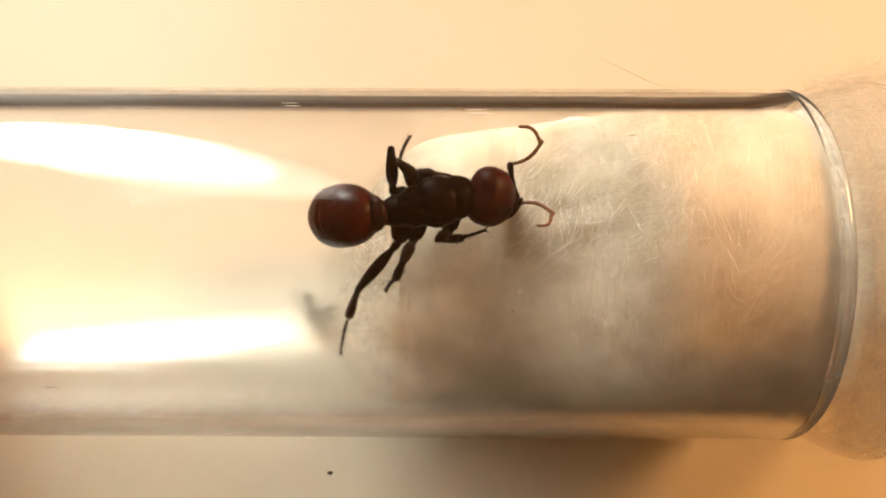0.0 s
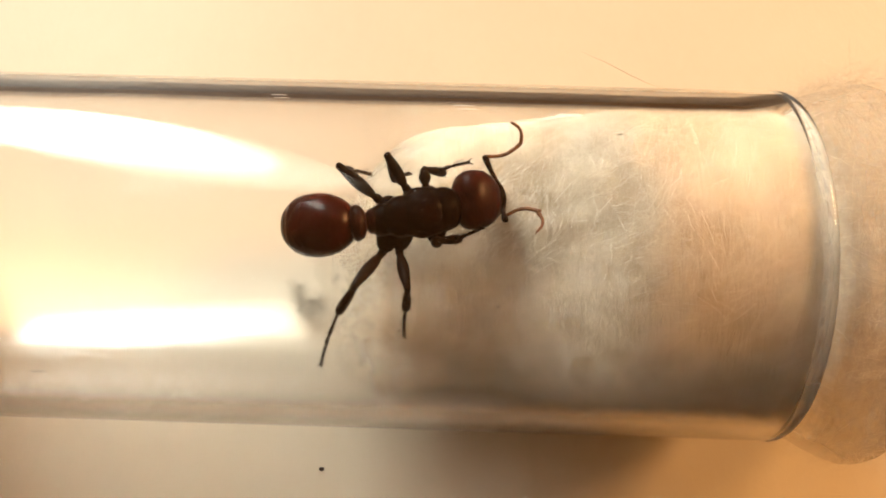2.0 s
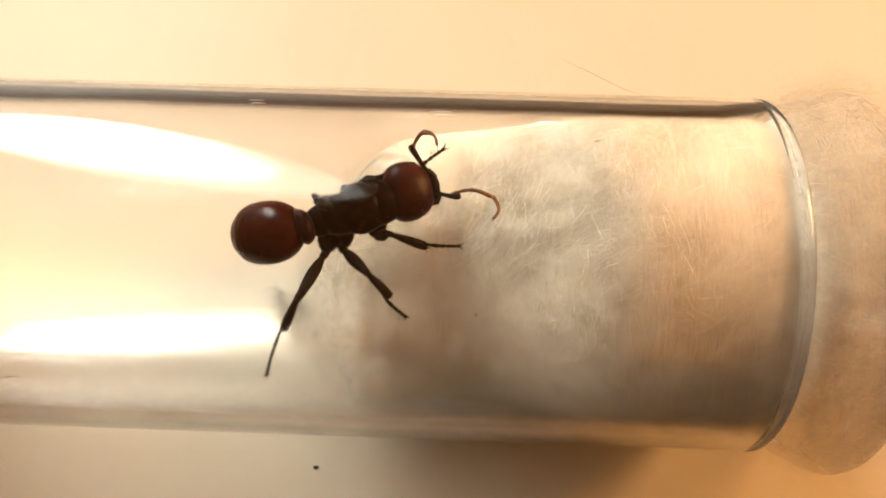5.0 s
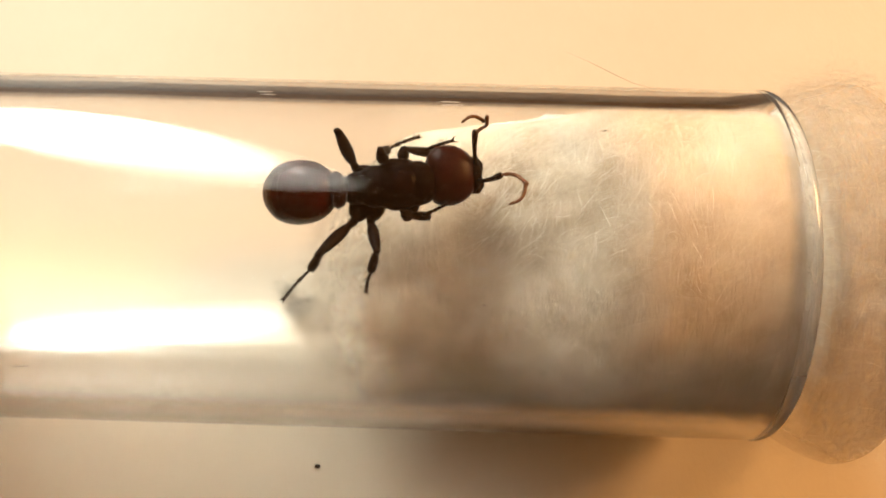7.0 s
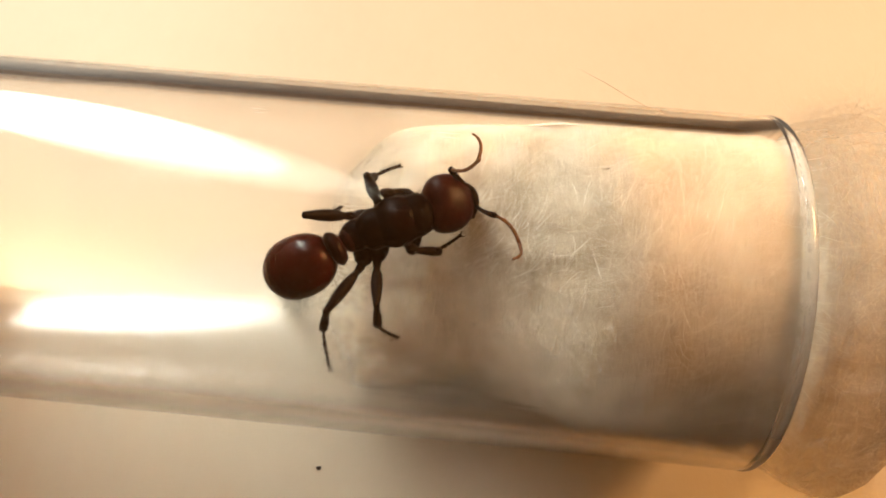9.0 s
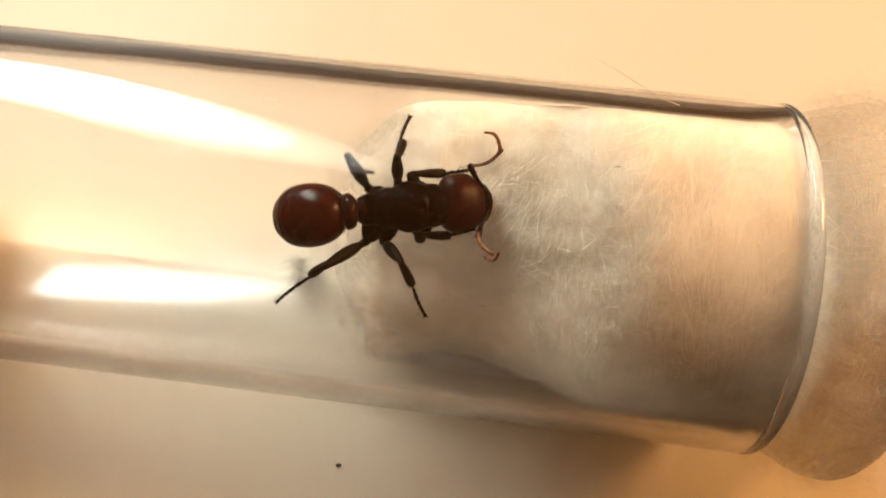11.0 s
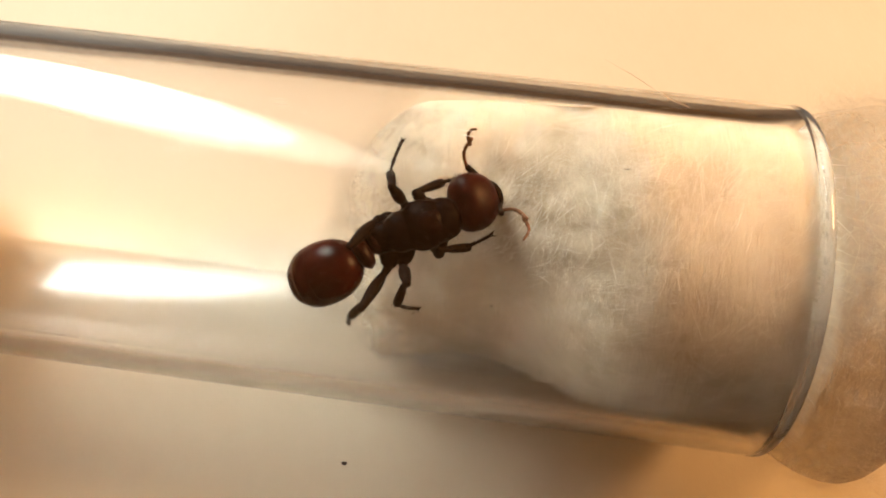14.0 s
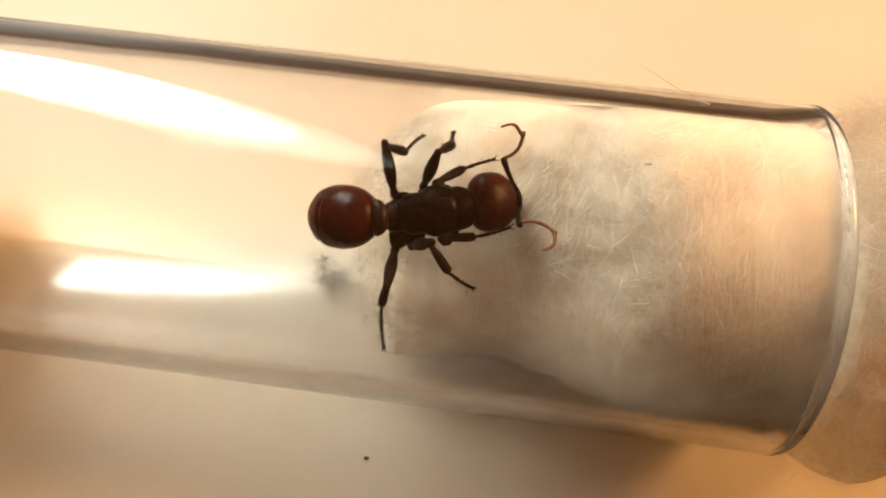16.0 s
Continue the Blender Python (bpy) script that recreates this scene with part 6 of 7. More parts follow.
    walk(parts['femur_LM'], [(0, pose(-0.00018, 0.00106, -0.00053, 5.4, -68.1, 131.0)), (0.5, pose(-0.00018, 0.00106, -0.00053, 3.3, -61.3, 146.2)),
        (1, pose(-0.00018, 0.00106, -0.00053, 4.5, -43.0, 76.9)), (1.5, pose(-0.00018, 0.00106, -0.00053, 6.1, -65.9, 47.6)),
        (2, pose(-0.00018, 0.00106, -0.00053, 4.5, -47.9, 108.2)), (2.5, pose(-0.00018, 0.00106, -0.00053, 3.2, -43.3, 42.5)),
        (3, pose(-0.00018, 0.00106, -0.00053, 4.5, -55.6, 47.0)), (3.5, pose(-0.00018, 0.00106, -0.00053, 6.9, -59.7, 72.2)),
        (3.733, pose(-0.00018, 0.00106, -0.00053, 4.9, -56.4, 34.3)), (4, pose(-0.00018, 0.00106, -0.00053, -0.2, -54.4, -1.3)),
        (4.2, pose(-0.00018, 0.00106, -0.00053, -1.5, -37.2, -19.0)), (6.3, pose(-0.00018, 0.00106, -0.00053, 2.0, -65.4, 10.8)),
        (6.5, pose(-0.00018, 0.00106, -0.00053, 2.7, 2.9, 42.3)), (6.733, pose(-0.00018, 0.00106, -0.00053, 17.7, -40.0, 55.1)),
        (7, pose(-0.00018, 0.00106, -0.00053, 44.2, -84.4, 47.7)), (7.5, pose(-0.00018, 0.00106, -0.00053, 7.1, -63.0, 61.6)),
        (7.733, pose(-0.00018, 0.00106, -0.00053, 19.3, -71.6, 93.0)), (8, pose(-0.00018, 0.00106, -0.00053, 10.2, -81.1, 144.7)),
        (8.5, pose(-0.00018, 0.00106, -0.00053, 4.4, -41.8, 90.6)), (9, pose(-0.00018, 0.00106, -0.00053, 7.6, -63.1, 84.5)),
        (9.2, pose(-0.00018, 0.00106, -0.00053, 6.8, -60.5, 103.2)), (11.3, pose(-0.00018, 0.00106, -0.00053, 8.1, -63.2, 73.1)),
        (11.5, pose(-0.00018, 0.00106, -0.00053, 6.1, -53.5, 76.7)), (12, pose(-0.00018, 0.00106, -0.00053, 6.4, -69.6, 29.8)),
        (12.267, pose(-0.00018, 0.00106, -0.00053, 2.8, -65.0, 71.9)), (12.5, pose(-0.00018, 0.00106, -0.00053, 6.7, -60.6, 107.2)),
        (13, pose(-0.00018, 0.00106, -0.00053, 6.8, -58.1, 73.3)), (13.5, pose(-0.00018, 0.00106, -0.00053, 3.7, -39.3, 49.5)),
        (14, pose(-0.00018, 0.00106, -0.00053, 9.3, -69.6, 103.2)), (14.5, pose(-0.00018, 0.00106, -0.00053, 6.5, -60.4, 93.8)),
        (15, pose(-0.00018, 0.00106, -0.00053, 6.6, -53.5, 96.6)), (15.5, pose(-0.00018, 0.00106, -0.00053, 5.9, -48.7, 81.7)),
        (16, pose(-0.00018, 0.00106, -0.00053, 4.1, -45.1, 53.2))])
    walk(parts['tibia_LM'], [(0, pose(-0.00060, 0.00155, 0.00110, -6.7, 64.9, -84.6)), (0.267, pose(-0.00076, 0.00155, 0.00111, -23.9, 74.7, -33.6)),
        (0.5, pose(-0.00092, 0.00156, 0.00111, 20.4, 82.6, 77.2)), (1, pose(0.00018, 0.00256, 0.00092, 8.3, 66.7, 111.0)),
        (1.267, pose(0.00024, 0.00207, 0.00098, -3.0, 68.3, 160.2)), (1.5, pose(0.00030, 0.00158, 0.00105, -7.1, 72.7, -144.0)),
        (2, pose(-0.00061, 0.00239, 0.00102, -5.6, 54.8, -88.1)), (2.267, pose(0.00018, 0.00225, 0.00099, 5.5, 61.1, -133.8)),
        (2.5, pose(0.00098, 0.00211, 0.00095, 2.3, 69.6, 168.3)), (2.667, pose(0.00084, 0.00202, 0.00098, 5.9, 70.6, 119.1)),
        (2.833, pose(0.00069, 0.00193, 0.00100, 5.9, 72.2, 66.4)), (3, pose(0.00055, 0.00184, 0.00103, 1.6, 73.1, 9.7)),
        (3.267, pose(0.00033, 0.00189, 0.00105, -3.3, 75.5, -46.7)), (3.5, pose(0.00011, 0.00194, 0.00106, -14.3, 75.6, -109.0)),
        (3.733, pose(0.00051, 0.00148, 0.00103, -7.4, 79.6, -30.0)), (4, pose(0.00092, 0.00103, 0.00100, 13.9, 78.3, 63.3)),
        (4.2, pose(0.00150, 0.00048, 0.00082, 12.3, 80.4, 46.5)), (6.3, pose(0.00052, 0.00119, 0.00103, 1.7, 44.9, 19.9)),
        (6.5, pose(0.00147, 0.00255, -0.00064, 1.8, 38.3, 21.4)), (7, pose(-0.00007, 0.00117, 0.00107, 14.3, 75.4, 80.8)),
        (7.267, pose(0.00007, 0.00147, 0.00106, 2.2, 78.9, -5.1)), (7.5, pose(0.00021, 0.00176, 0.00105, -14.7, 76.3, -95.7)),
        (7.733, pose(-0.00009, 0.00148, 0.00107, -15.3, 80.4, -47.3)), (8, pose(-0.00038, 0.00120, 0.00109, 8.2, 82.5, 24.8)),
        (8.5, pose(-0.00019, 0.00265, 0.00090, -6.4, 70.0, -47.3)), (8.733, pose(-0.00015, 0.00226, 0.00098, -6.8, 75.6, -0.5)),
        (9, pose(-0.00010, 0.00186, 0.00107, 14.4, 78.9, 67.4)), (9.2, pose(-0.00038, 0.00195, 0.00109, 11.9, 78.5, 52.8)),
        (11.3, pose(0.00006, 0.00183, 0.00106, 5.8, 51.8, 81.8)), (11.5, pose(0.00009, 0.00220, 0.00106, 2.2, 69.1, 14.5)),
        (12, pose(0.00033, 0.00135, 0.00104, 7.1, 59.1, 78.3)), (12.5, pose(-0.00045, 0.00193, 0.00109, 6.3, 55.4, 92.3)),
        (13, pose(0.00011, 0.00200, 0.00106, 4.3, 37.5, 72.1)), (13.5, pose(0.00090, 0.00232, 0.00083, 6.8, 65.3, 58.5)),
        (14, pose(-0.00031, 0.00164, 0.00108, 6.0, 54.6, 95.4)), (14.267, pose(-0.00027, 0.00180, 0.00108, 28.1, 68.3, 47.7)),
        (14.5, pose(-0.00024, 0.00197, 0.00108, -17.6, 82.1, -64.3)), (15, pose(-0.00031, 0.00224, 0.00109, -9.9, 69.4, -129.4)),
        (15.167, pose(-0.00020, 0.00230, 0.00107, -19.9, 59.6, 167.0)), (15.333, pose(-0.00009, 0.00237, 0.00106, -10.2, 50.4, 120.5)),
        (15.5, pose(0.00002, 0.00243, 0.00105, 5.6, 47.8, 77.9)), (16, pose(0.00072, 0.00225, 0.00097, 3.8, 60.1, 35.9))])
    walk(parts['tarsus_LM'], [(0, pose(-0.00055, 0.00094, -0.00020, 6.3, 64.4, 74.9)), (0.5, pose(-0.00088, 0.00174, -0.00036, 3.6, 70.8, 26.0)),
        (0.667, pose(-0.00060, 0.00220, -0.00039, 9.1, 68.2, 85.4)), (0.833, pose(-0.00032, 0.00266, -0.00042, 6.3, 65.1, 137.2)),
        (1, pose(-0.00003, 0.00311, -0.00045, -0.8, 64.0, -174.9)), (1.267, pose(-0.00004, 0.00222, -0.00040, 5.3, 65.6, 150.4)),
        (1.5, pose(-0.00005, 0.00132, -0.00035, 8.2, 68.4, 112.8)), (2, pose(-0.00059, 0.00157, -0.00014, 7.5, 71.6, 53.8)),
        (2.267, pose(-0.00006, 0.00189, -0.00029, 4.2, 70.3, 119.0)), (2.5, pose(0.00047, 0.00222, -0.00044, -0.6, 70.7, -177.2)),
        (3, pose(0.00097, 0.00191, -0.00037, 4.5, 58.8, 137.5)), (3.167, pose(0.00065, 0.00181, -0.00036, 25.8, 64.5, 99.4)),
        (3.333, pose(0.00032, 0.00170, -0.00035, 36.2, 75.5, 52.3)), (3.5, pose(-0.00001, 0.00160, -0.00034, -16.5, 81.9, -56.5)),
        (4, pose(0.00106, 0.00130, -0.00045, -16.2, 84.0, -43.3)), (4.2, pose(0.00167, 0.00066, -0.00065, -26.2, 85.7, -57.6)),
        (6.3, pose(0.00151, 0.00155, -0.00002, -0.9, 67.5, -6.2)), (6.5, pose(0.00255, 0.00297, -0.00156, 3.5, 59.6, 29.7)),
        (7, pose(-0.00001, 0.00154, -0.00037, 2.8, 41.6, 33.8)), (7.5, pose(0.00017, 0.00142, -0.00035, 5.9, 62.7, 55.6)),
        (8, pose(-0.00021, 0.00128, -0.00038, 6.3, 63.6, 55.2)), (8.5, pose(0.00014, 0.00229, -0.00045, 5.3, 61.9, 54.0)),
        (9, pose(0.00001, 0.00213, -0.00039, 2.4, 55.3, 25.1)), (9.2, pose(-0.00021, 0.00218, -0.00037, 3.4, 56.7, 34.5)),
        (11.3, pose(0.00019, 0.00273, -0.00010, 5.8, 50.7, 88.7)), (11.5, pose(0.00060, 0.00233, -0.00033, 9.6, 67.5, 103.9)),
        (12, pose(0.00048, 0.00209, -0.00023, 7.6, 70.0, 50.1)), (12.5, pose(-0.00048, 0.00277, -0.00013, 3.5, 55.2, 37.1)),
        (13, pose(0.00047, 0.00312, 0.00015, 3.6, 23.3, 65.0)), (13.5, pose(0.00122, 0.00284, -0.00052, 6.9, 64.9, 60.7)),
        (14, pose(-0.00039, 0.00250, -0.00013, 3.8, 35.6, 64.9)), (14.167, pose(-0.00031, 0.00226, -0.00021, -18.8, 44.2, 98.7)),
        (14.333, pose(-0.00023, 0.00202, -0.00029, -34.2, 61.3, 134.8)), (14.5, pose(-0.00015, 0.00179, -0.00037, -10.3, 79.2, -153.9)),
        (15, pose(-0.00064, 0.00185, -0.00027, -0.3, 74.0, -179.2)), (15.267, pose(-0.00020, 0.00263, -0.00016, -11.5, 57.6, 115.0)),
        (15.5, pose(0.00023, 0.00341, -0.00004, 5.1, 44.2, 72.6)), (16, pose(0.00132, 0.00269, -0.00031, 8.5, 65.6, 100.3))])
    walk(parts['femur_LF'], [(0, pose(0.00062, 0.00106, -0.00053, 1.3, -14.9, 153.9)), (0.5, pose(0.00062, 0.00106, -0.00053, 3.4, -60.9, 145.1)),
        (1, pose(0.00062, 0.00106, -0.00053, 1.8, -8.5, 148.0)), (1.267, pose(0.00062, 0.00106, -0.00053, 7.9, -46.9, 155.0)),
        (1.5, pose(0.00062, 0.00106, -0.00053, 5.1, -85.6, 167.7)), (1.733, pose(0.00062, 0.00106, -0.00053, 25.0, -45.5, 111.8)),
        (2, pose(0.00062, 0.00106, -0.00053, 3.3, -9.7, 85.9)), (2.5, pose(0.00062, 0.00106, -0.00053, 3.3, -9.4, 79.2)),
        (3, pose(0.00062, 0.00106, -0.00053, 5.1, -55.7, 58.6)), (3.5, pose(0.00062, 0.00106, -0.00053, 3.3, -17.2, 116.1)),
        (3.733, pose(0.00062, 0.00106, -0.00053, -1.0, -23.7, 68.8)), (4, pose(0.00062, 0.00106, -0.00053, 1.4, -31.0, 18.8)),
        (4.2, pose(0.00062, 0.00106, -0.00053, -0.3, -23.3, -3.9)), (6.3, pose(0.00062, 0.00106, -0.00053, 0.3, -42.2, 3.6)),
        (6.5, pose(0.00062, 0.00106, -0.00053, 2.2, 3.3, 33.8)), (7, pose(0.00062, 0.00106, -0.00053, 7.3, -58.6, 71.1)),
        (7.5, pose(0.00062, 0.00106, -0.00053, 2.1, 2.7, 38.1)), (7.733, pose(0.00062, 0.00106, -0.00053, -9.0, -11.5, -14.2)),
        (8, pose(0.00062, 0.00106, -0.00053, -4.0, -28.9, -69.2)), (8.167, pose(0.00062, 0.00106, -0.00053, -13.4, -36.7, -118.6)),
        (8.333, pose(0.00062, 0.00106, -0.00053, -11.5, -47.7, -174.4)), (8.5, pose(0.00062, 0.00106, -0.00053, 4.5, -51.8, 118.9)),
        (9, pose(0.00062, 0.00106, -0.00053, 2.5, -43.3, 146.4)), (9.1, pose(0.00062, 0.00106, -0.00053, -2.4, -53.2, 106.1)),
        (9.2, pose(0.00062, 0.00106, -0.00053, 6.7, -62.5, 54.3)), (10.267, pose(0.00062, 0.00106, -0.00053, 3.1, -59.4, 96.7)),
        (11.3, pose(0.00062, 0.00106, -0.00053, 4.4, -55.8, 134.8)), (11.5, pose(0.00062, 0.00106, -0.00053, 2.2, -6.1, 142.6)),
        (11.733, pose(0.00062, 0.00106, -0.00053, -8.0, -40.4, 119.0)), (12, pose(0.00062, 0.00106, -0.00053, 14.3, -74.4, 71.3)),
        (12.267, pose(0.00062, 0.00106, -0.00053, -4.0, -63.2, 127.1)), (12.5, pose(0.00062, 0.00106, -0.00053, 1.7, -50.6, 160.8)),
        (13, pose(0.00062, 0.00106, -0.00053, 3.4, -44.0, 135.6)), (13.5, pose(0.00062, 0.00106, -0.00053, 4.8, -49.6, 116.7)),
        (14, pose(0.00062, 0.00106, -0.00053, 5.1, -57.4, 123.5)), (14.5, pose(0.00062, 0.00106, -0.00053, 4.6, -65.9, 140.1)),
        (15, pose(0.00062, 0.00106, -0.00053, 1.9, -8.4, 152.2)), (15.267, pose(0.00062, 0.00106, -0.00053, 11.2, -42.5, 171.3)),
        (15.5, pose(0.00062, 0.00106, -0.00053, -7.0, -76.7, -149.0)), (16, pose(0.00062, 0.00106, -0.00053, 3.3, -72.0, 160.1))])
    walk(parts['tibia_LF'], [(0, pose(-0.00007, 0.00139, -0.00032, -1.3, 40.6, -20.6)), (0.5, pose(0.00030, 0.00127, 0.00016, -2.3, 45.7, -32.9)),
        (1, pose(-0.00005, 0.00147, -0.00041, -1.1, 45.3, -14.2)), (1.5, pose(0.00056, 0.00107, 0.00027, -0.5, 32.7, -8.2)),
        (2, pose(0.00067, 0.00183, -0.00040, -1.2, 62.9, -10.4)), (2.5, pose(0.00076, 0.00182, -0.00040, -2.1, 58.8, -20.4)),
        (3, pose(0.00084, 0.00143, 0.00011, -0.8, 57.3, -8.6)), (3.5, pose(0.00029, 0.00172, -0.00030, -2.9, 53.7, -31.3)),
        (4, pose(0.00126, 0.00128, -0.00012, -0.5, 3.6, -7.5)), (4.2, pose(0.00135, 0.00101, -0.00021, -0.3, 3.6, -4.0)),
        (6.3, pose(0.00121, 0.00109, 0.00001, 1.1, 52.1, 10.7)), (6.5, pose(0.00128, 0.00150, -0.00057, 1.3, 65.8, 9.2)),
        (7, pose(0.00074, 0.00143, 0.00012, -0.3, 54.3, -2.7)), (7.5, pose(0.00124, 0.00155, -0.00057, 1.6, 36.5, 22.1)),
        (8, pose(0.00086, 0.00040, -0.00014, -8.4, 72.4, -51.7)), (8.5, pose(0.00038, 0.00148, 0.00008, 0.9, 42.9, 12.8)),
        (9, pose(0.00015, 0.00136, -0.00000, -1.3, 51.5, -14.3)), (9.2, pose(0.00082, 0.00135, 0.00016, 0.9, 40.5, 11.7)),
        (11.3, pose(0.00031, 0.00136, 0.00011, -0.3, 40.1, -3.1)), (11.5, pose(-0.00001, 0.00154, -0.00044, -0.6, 41.4, -7.7)),
        (12, pose(0.00068, 0.00125, 0.00022, -0.7, 42.0, -8.3)), (12.5, pose(0.00015, 0.00122, 0.00007, 0.1, 24.9, 1.5)),
        (13, pose(0.00022, 0.00144, 0.00001, 0.6, 42.7, 7.7)), (13.5, pose(0.00039, 0.00150, 0.00006, -1.7, 53.5, -17.4)),
        (14, pose(0.00039, 0.00140, 0.00013, 0.6, 43.4, 7.1)), (14.5, pose(0.00037, 0.00126, 0.00018, -0.1, 37.2, -1.5)),
        (15, pose(-0.00008, 0.00142, -0.00041, -0.0, 39.7, -0.2)), (15.5, pose(0.00046, 0.00096, 0.00025, 1.7, 34.2, 21.5)),
        (16, pose(0.00039, 0.00114, 0.00022, 1.8, 39.0, 23.9))])
    walk(parts['tarsus_LF'], [(0, pose(0.00097, 0.00100, -0.00128, -1.5, -41.7, -20.9)), (0.5, pose(0.00108, 0.00077, -0.00079, -1.7, -43.7, -22.0)),
        (1, pose(0.00086, 0.00124, -0.00137, -1.2, -44.9, -13.3)), (1.5, pose(0.00201, 0.00086, -0.00068, 0.5, 3.1, 9.6)),
        (2, pose(0.00114, 0.00174, -0.00132, 0.5, -22.6, 7.9)), (2.5, pose(0.00129, 0.00162, -0.00133, 0.5, -14.8, 8.7)),
        (3, pose(0.00144, 0.00134, -0.00083, 0.5, -21.2, 7.3)), (3.5, pose(0.00088, 0.00137, -0.00124, -2.1, -44.9, -23.9)),
        (4, pose(0.00299, 0.00105, -0.00023, 3.0, -31.0, 42.9)), (4.2, pose(0.00309, 0.00088, -0.00032, 1.9, -7.8, 30.8)),
        (6.3, pose(0.00193, 0.00123, -0.00094, 1.3, -29.9, 17.3)), (6.4, pose(0.00181, 0.00140, -0.00122, -7.7, -42.6, -13.8)),
        (6.5, pose(0.00169, 0.00157, -0.00150, -6.1, -57.1, -51.5)), (6.733, pose(0.00156, 0.00148, -0.00117, -8.0, -41.3, -14.9)),
        (7, pose(0.00143, 0.00140, -0.00083, 1.2, -27.3, 15.0)), (7.5, pose(0.00246, 0.00204, -0.00154, 1.0, -39.3, 12.2)),
        (8, pose(0.00104, 0.00017, -0.00106, -4.5, -64.8, -27.3)), (8.5, pose(0.00139, 0.00170, -0.00088, 0.4, -22.5, 6.0)),
        (9, pose(0.00088, 0.00118, -0.00095, -1.8, -38.7, -22.6)), (9.2, pose(0.00194, 0.00158, -0.00081, -0.3, -21.4, -4.8)),
        (11.3, pose(0.00147, 0.00130, -0.00087, 0.6, -28.8, 8.2)), (11.5, pose(0.00108, 0.00139, -0.00142, 0.6, -25.5, 8.0)),
        (12, pose(0.00175, 0.00110, -0.00075, -0.7, -18.0, -10.4)), (12.5, pose(0.00174, 0.00126, -0.00066, 2.2, -46.3, 23.3)),
        (13, pose(0.00126, 0.00159, -0.00096, 1.1, -17.9, 15.9)), (13.5, pose(0.00106, 0.00129, -0.00088, -1.5, -44.8, -15.8)),
        (14, pose(0.00140, 0.00153, -0.00084, 0.0, -36.1, 0.5)), (14.5, pose(0.00165, 0.00123, -0.00079, 0.0, -39.1, 0.4)),
        (15, pose(0.00111, 0.00142, -0.00140, 1.1, -31.3, 12.6)), (15.5, pose(0.00181, 0.00149, -0.00073, 1.7, 3.5, 26.3)),
        (16, pose(0.00148, 0.00162, -0.00074, 0.9, -14.1, 14.7))])
    walk(parts['scape_L'], [(0, pose(0.00378, -0.00046, -0.00081, 3.3, -28.9, 92.6)), (0.5, pose(0.00378, -0.00049, -0.00070, 2.8, -17.9, 58.1)),
        (1, pose(0.00355, 0.00011, -0.00085, 4.0, -44.9, 54.5)), (1.5, pose(0.00379, -0.00088, -0.00064, 3.1, 0.4, 82.6)),
        (2, pose(0.00381, 0.00045, -0.00073, 3.1, -1.0, 108.0)), (2.5, pose(0.00396, 0.00042, -0.00039, 3.2, -34.0, 126.8)),
        (3, pose(0.00387, 0.00029, -0.00063, 3.1, -0.9, 105.9)), (3.5, pose(0.00345, 0.00033, -0.00089, 5.1, -49.7, 106.2)),
        (4, pose(0.00362, 0.00011, -0.00071, 4.1, -29.8, 74.1)), (4.2, pose(0.00366, 0.00056, -0.00051, 3.3, -20.9, 120.8)),
        (6.3, pose(0.00355, 0.00036, -0.00033, 4.5, -33.1, 90.4)), (6.5, pose(0.00357, 0.00120, -0.00006, 4.8, -47.3, 120.6)),
        (7, pose(0.00373, 0.00061, -0.00028, 5.5, -44.5, 85.7)), (7.5, pose(0.00391, 0.00048, -0.00052, 3.3, -1.1, 109.1)),
        (8, pose(0.00297, -0.00138, -0.00079, 4.7, -38.5, 78.1)), (8.5, pose(0.00382, 0.00075, -0.00065, 2.6, -17.8, 131.0)),
        (9, pose(0.00386, 0.00031, -0.00059, 3.6, -37.4, 121.9)), (9.2, pose(0.00336, 0.00053, -0.00084, 3.9, -38.7, 118.7)),
        (11.3, pose(0.00365, 0.00040, -0.00048, 3.6, -30.6, 121.7)), (11.5, pose(0.00355, 0.00034, -0.00076, 4.0, -27.6, 104.9)),
        (12, pose(0.00375, -0.00033, -0.00062, 3.8, -19.8, 107.8)), (12.5, pose(0.00364, 0.00053, -0.00071, 4.0, -39.8, 119.4)),
        (13, pose(0.00333, 0.00055, -0.00086, 7.8, -64.5, 107.5)), (13.5, pose(0.00383, 0.00054, -0.00067, 3.7, -25.1, 110.3)),
        (14, pose(0.00379, 0.00069, -0.00072, 2.7, -11.3, 130.4)), (14.5, pose(0.00388, 0.00037, -0.00071, 2.9, -1.5, 117.1)),
        (15, pose(0.00319, 0.00014, -0.00088, 5.0, -44.4, 112.3)), (15.5, pose(0.00353, 0.00053, -0.00074, 5.8, -49.1, 100.7)),
        (16, pose(0.00384, 0.00045, -0.00066, 3.5, -20.3, 108.5))])
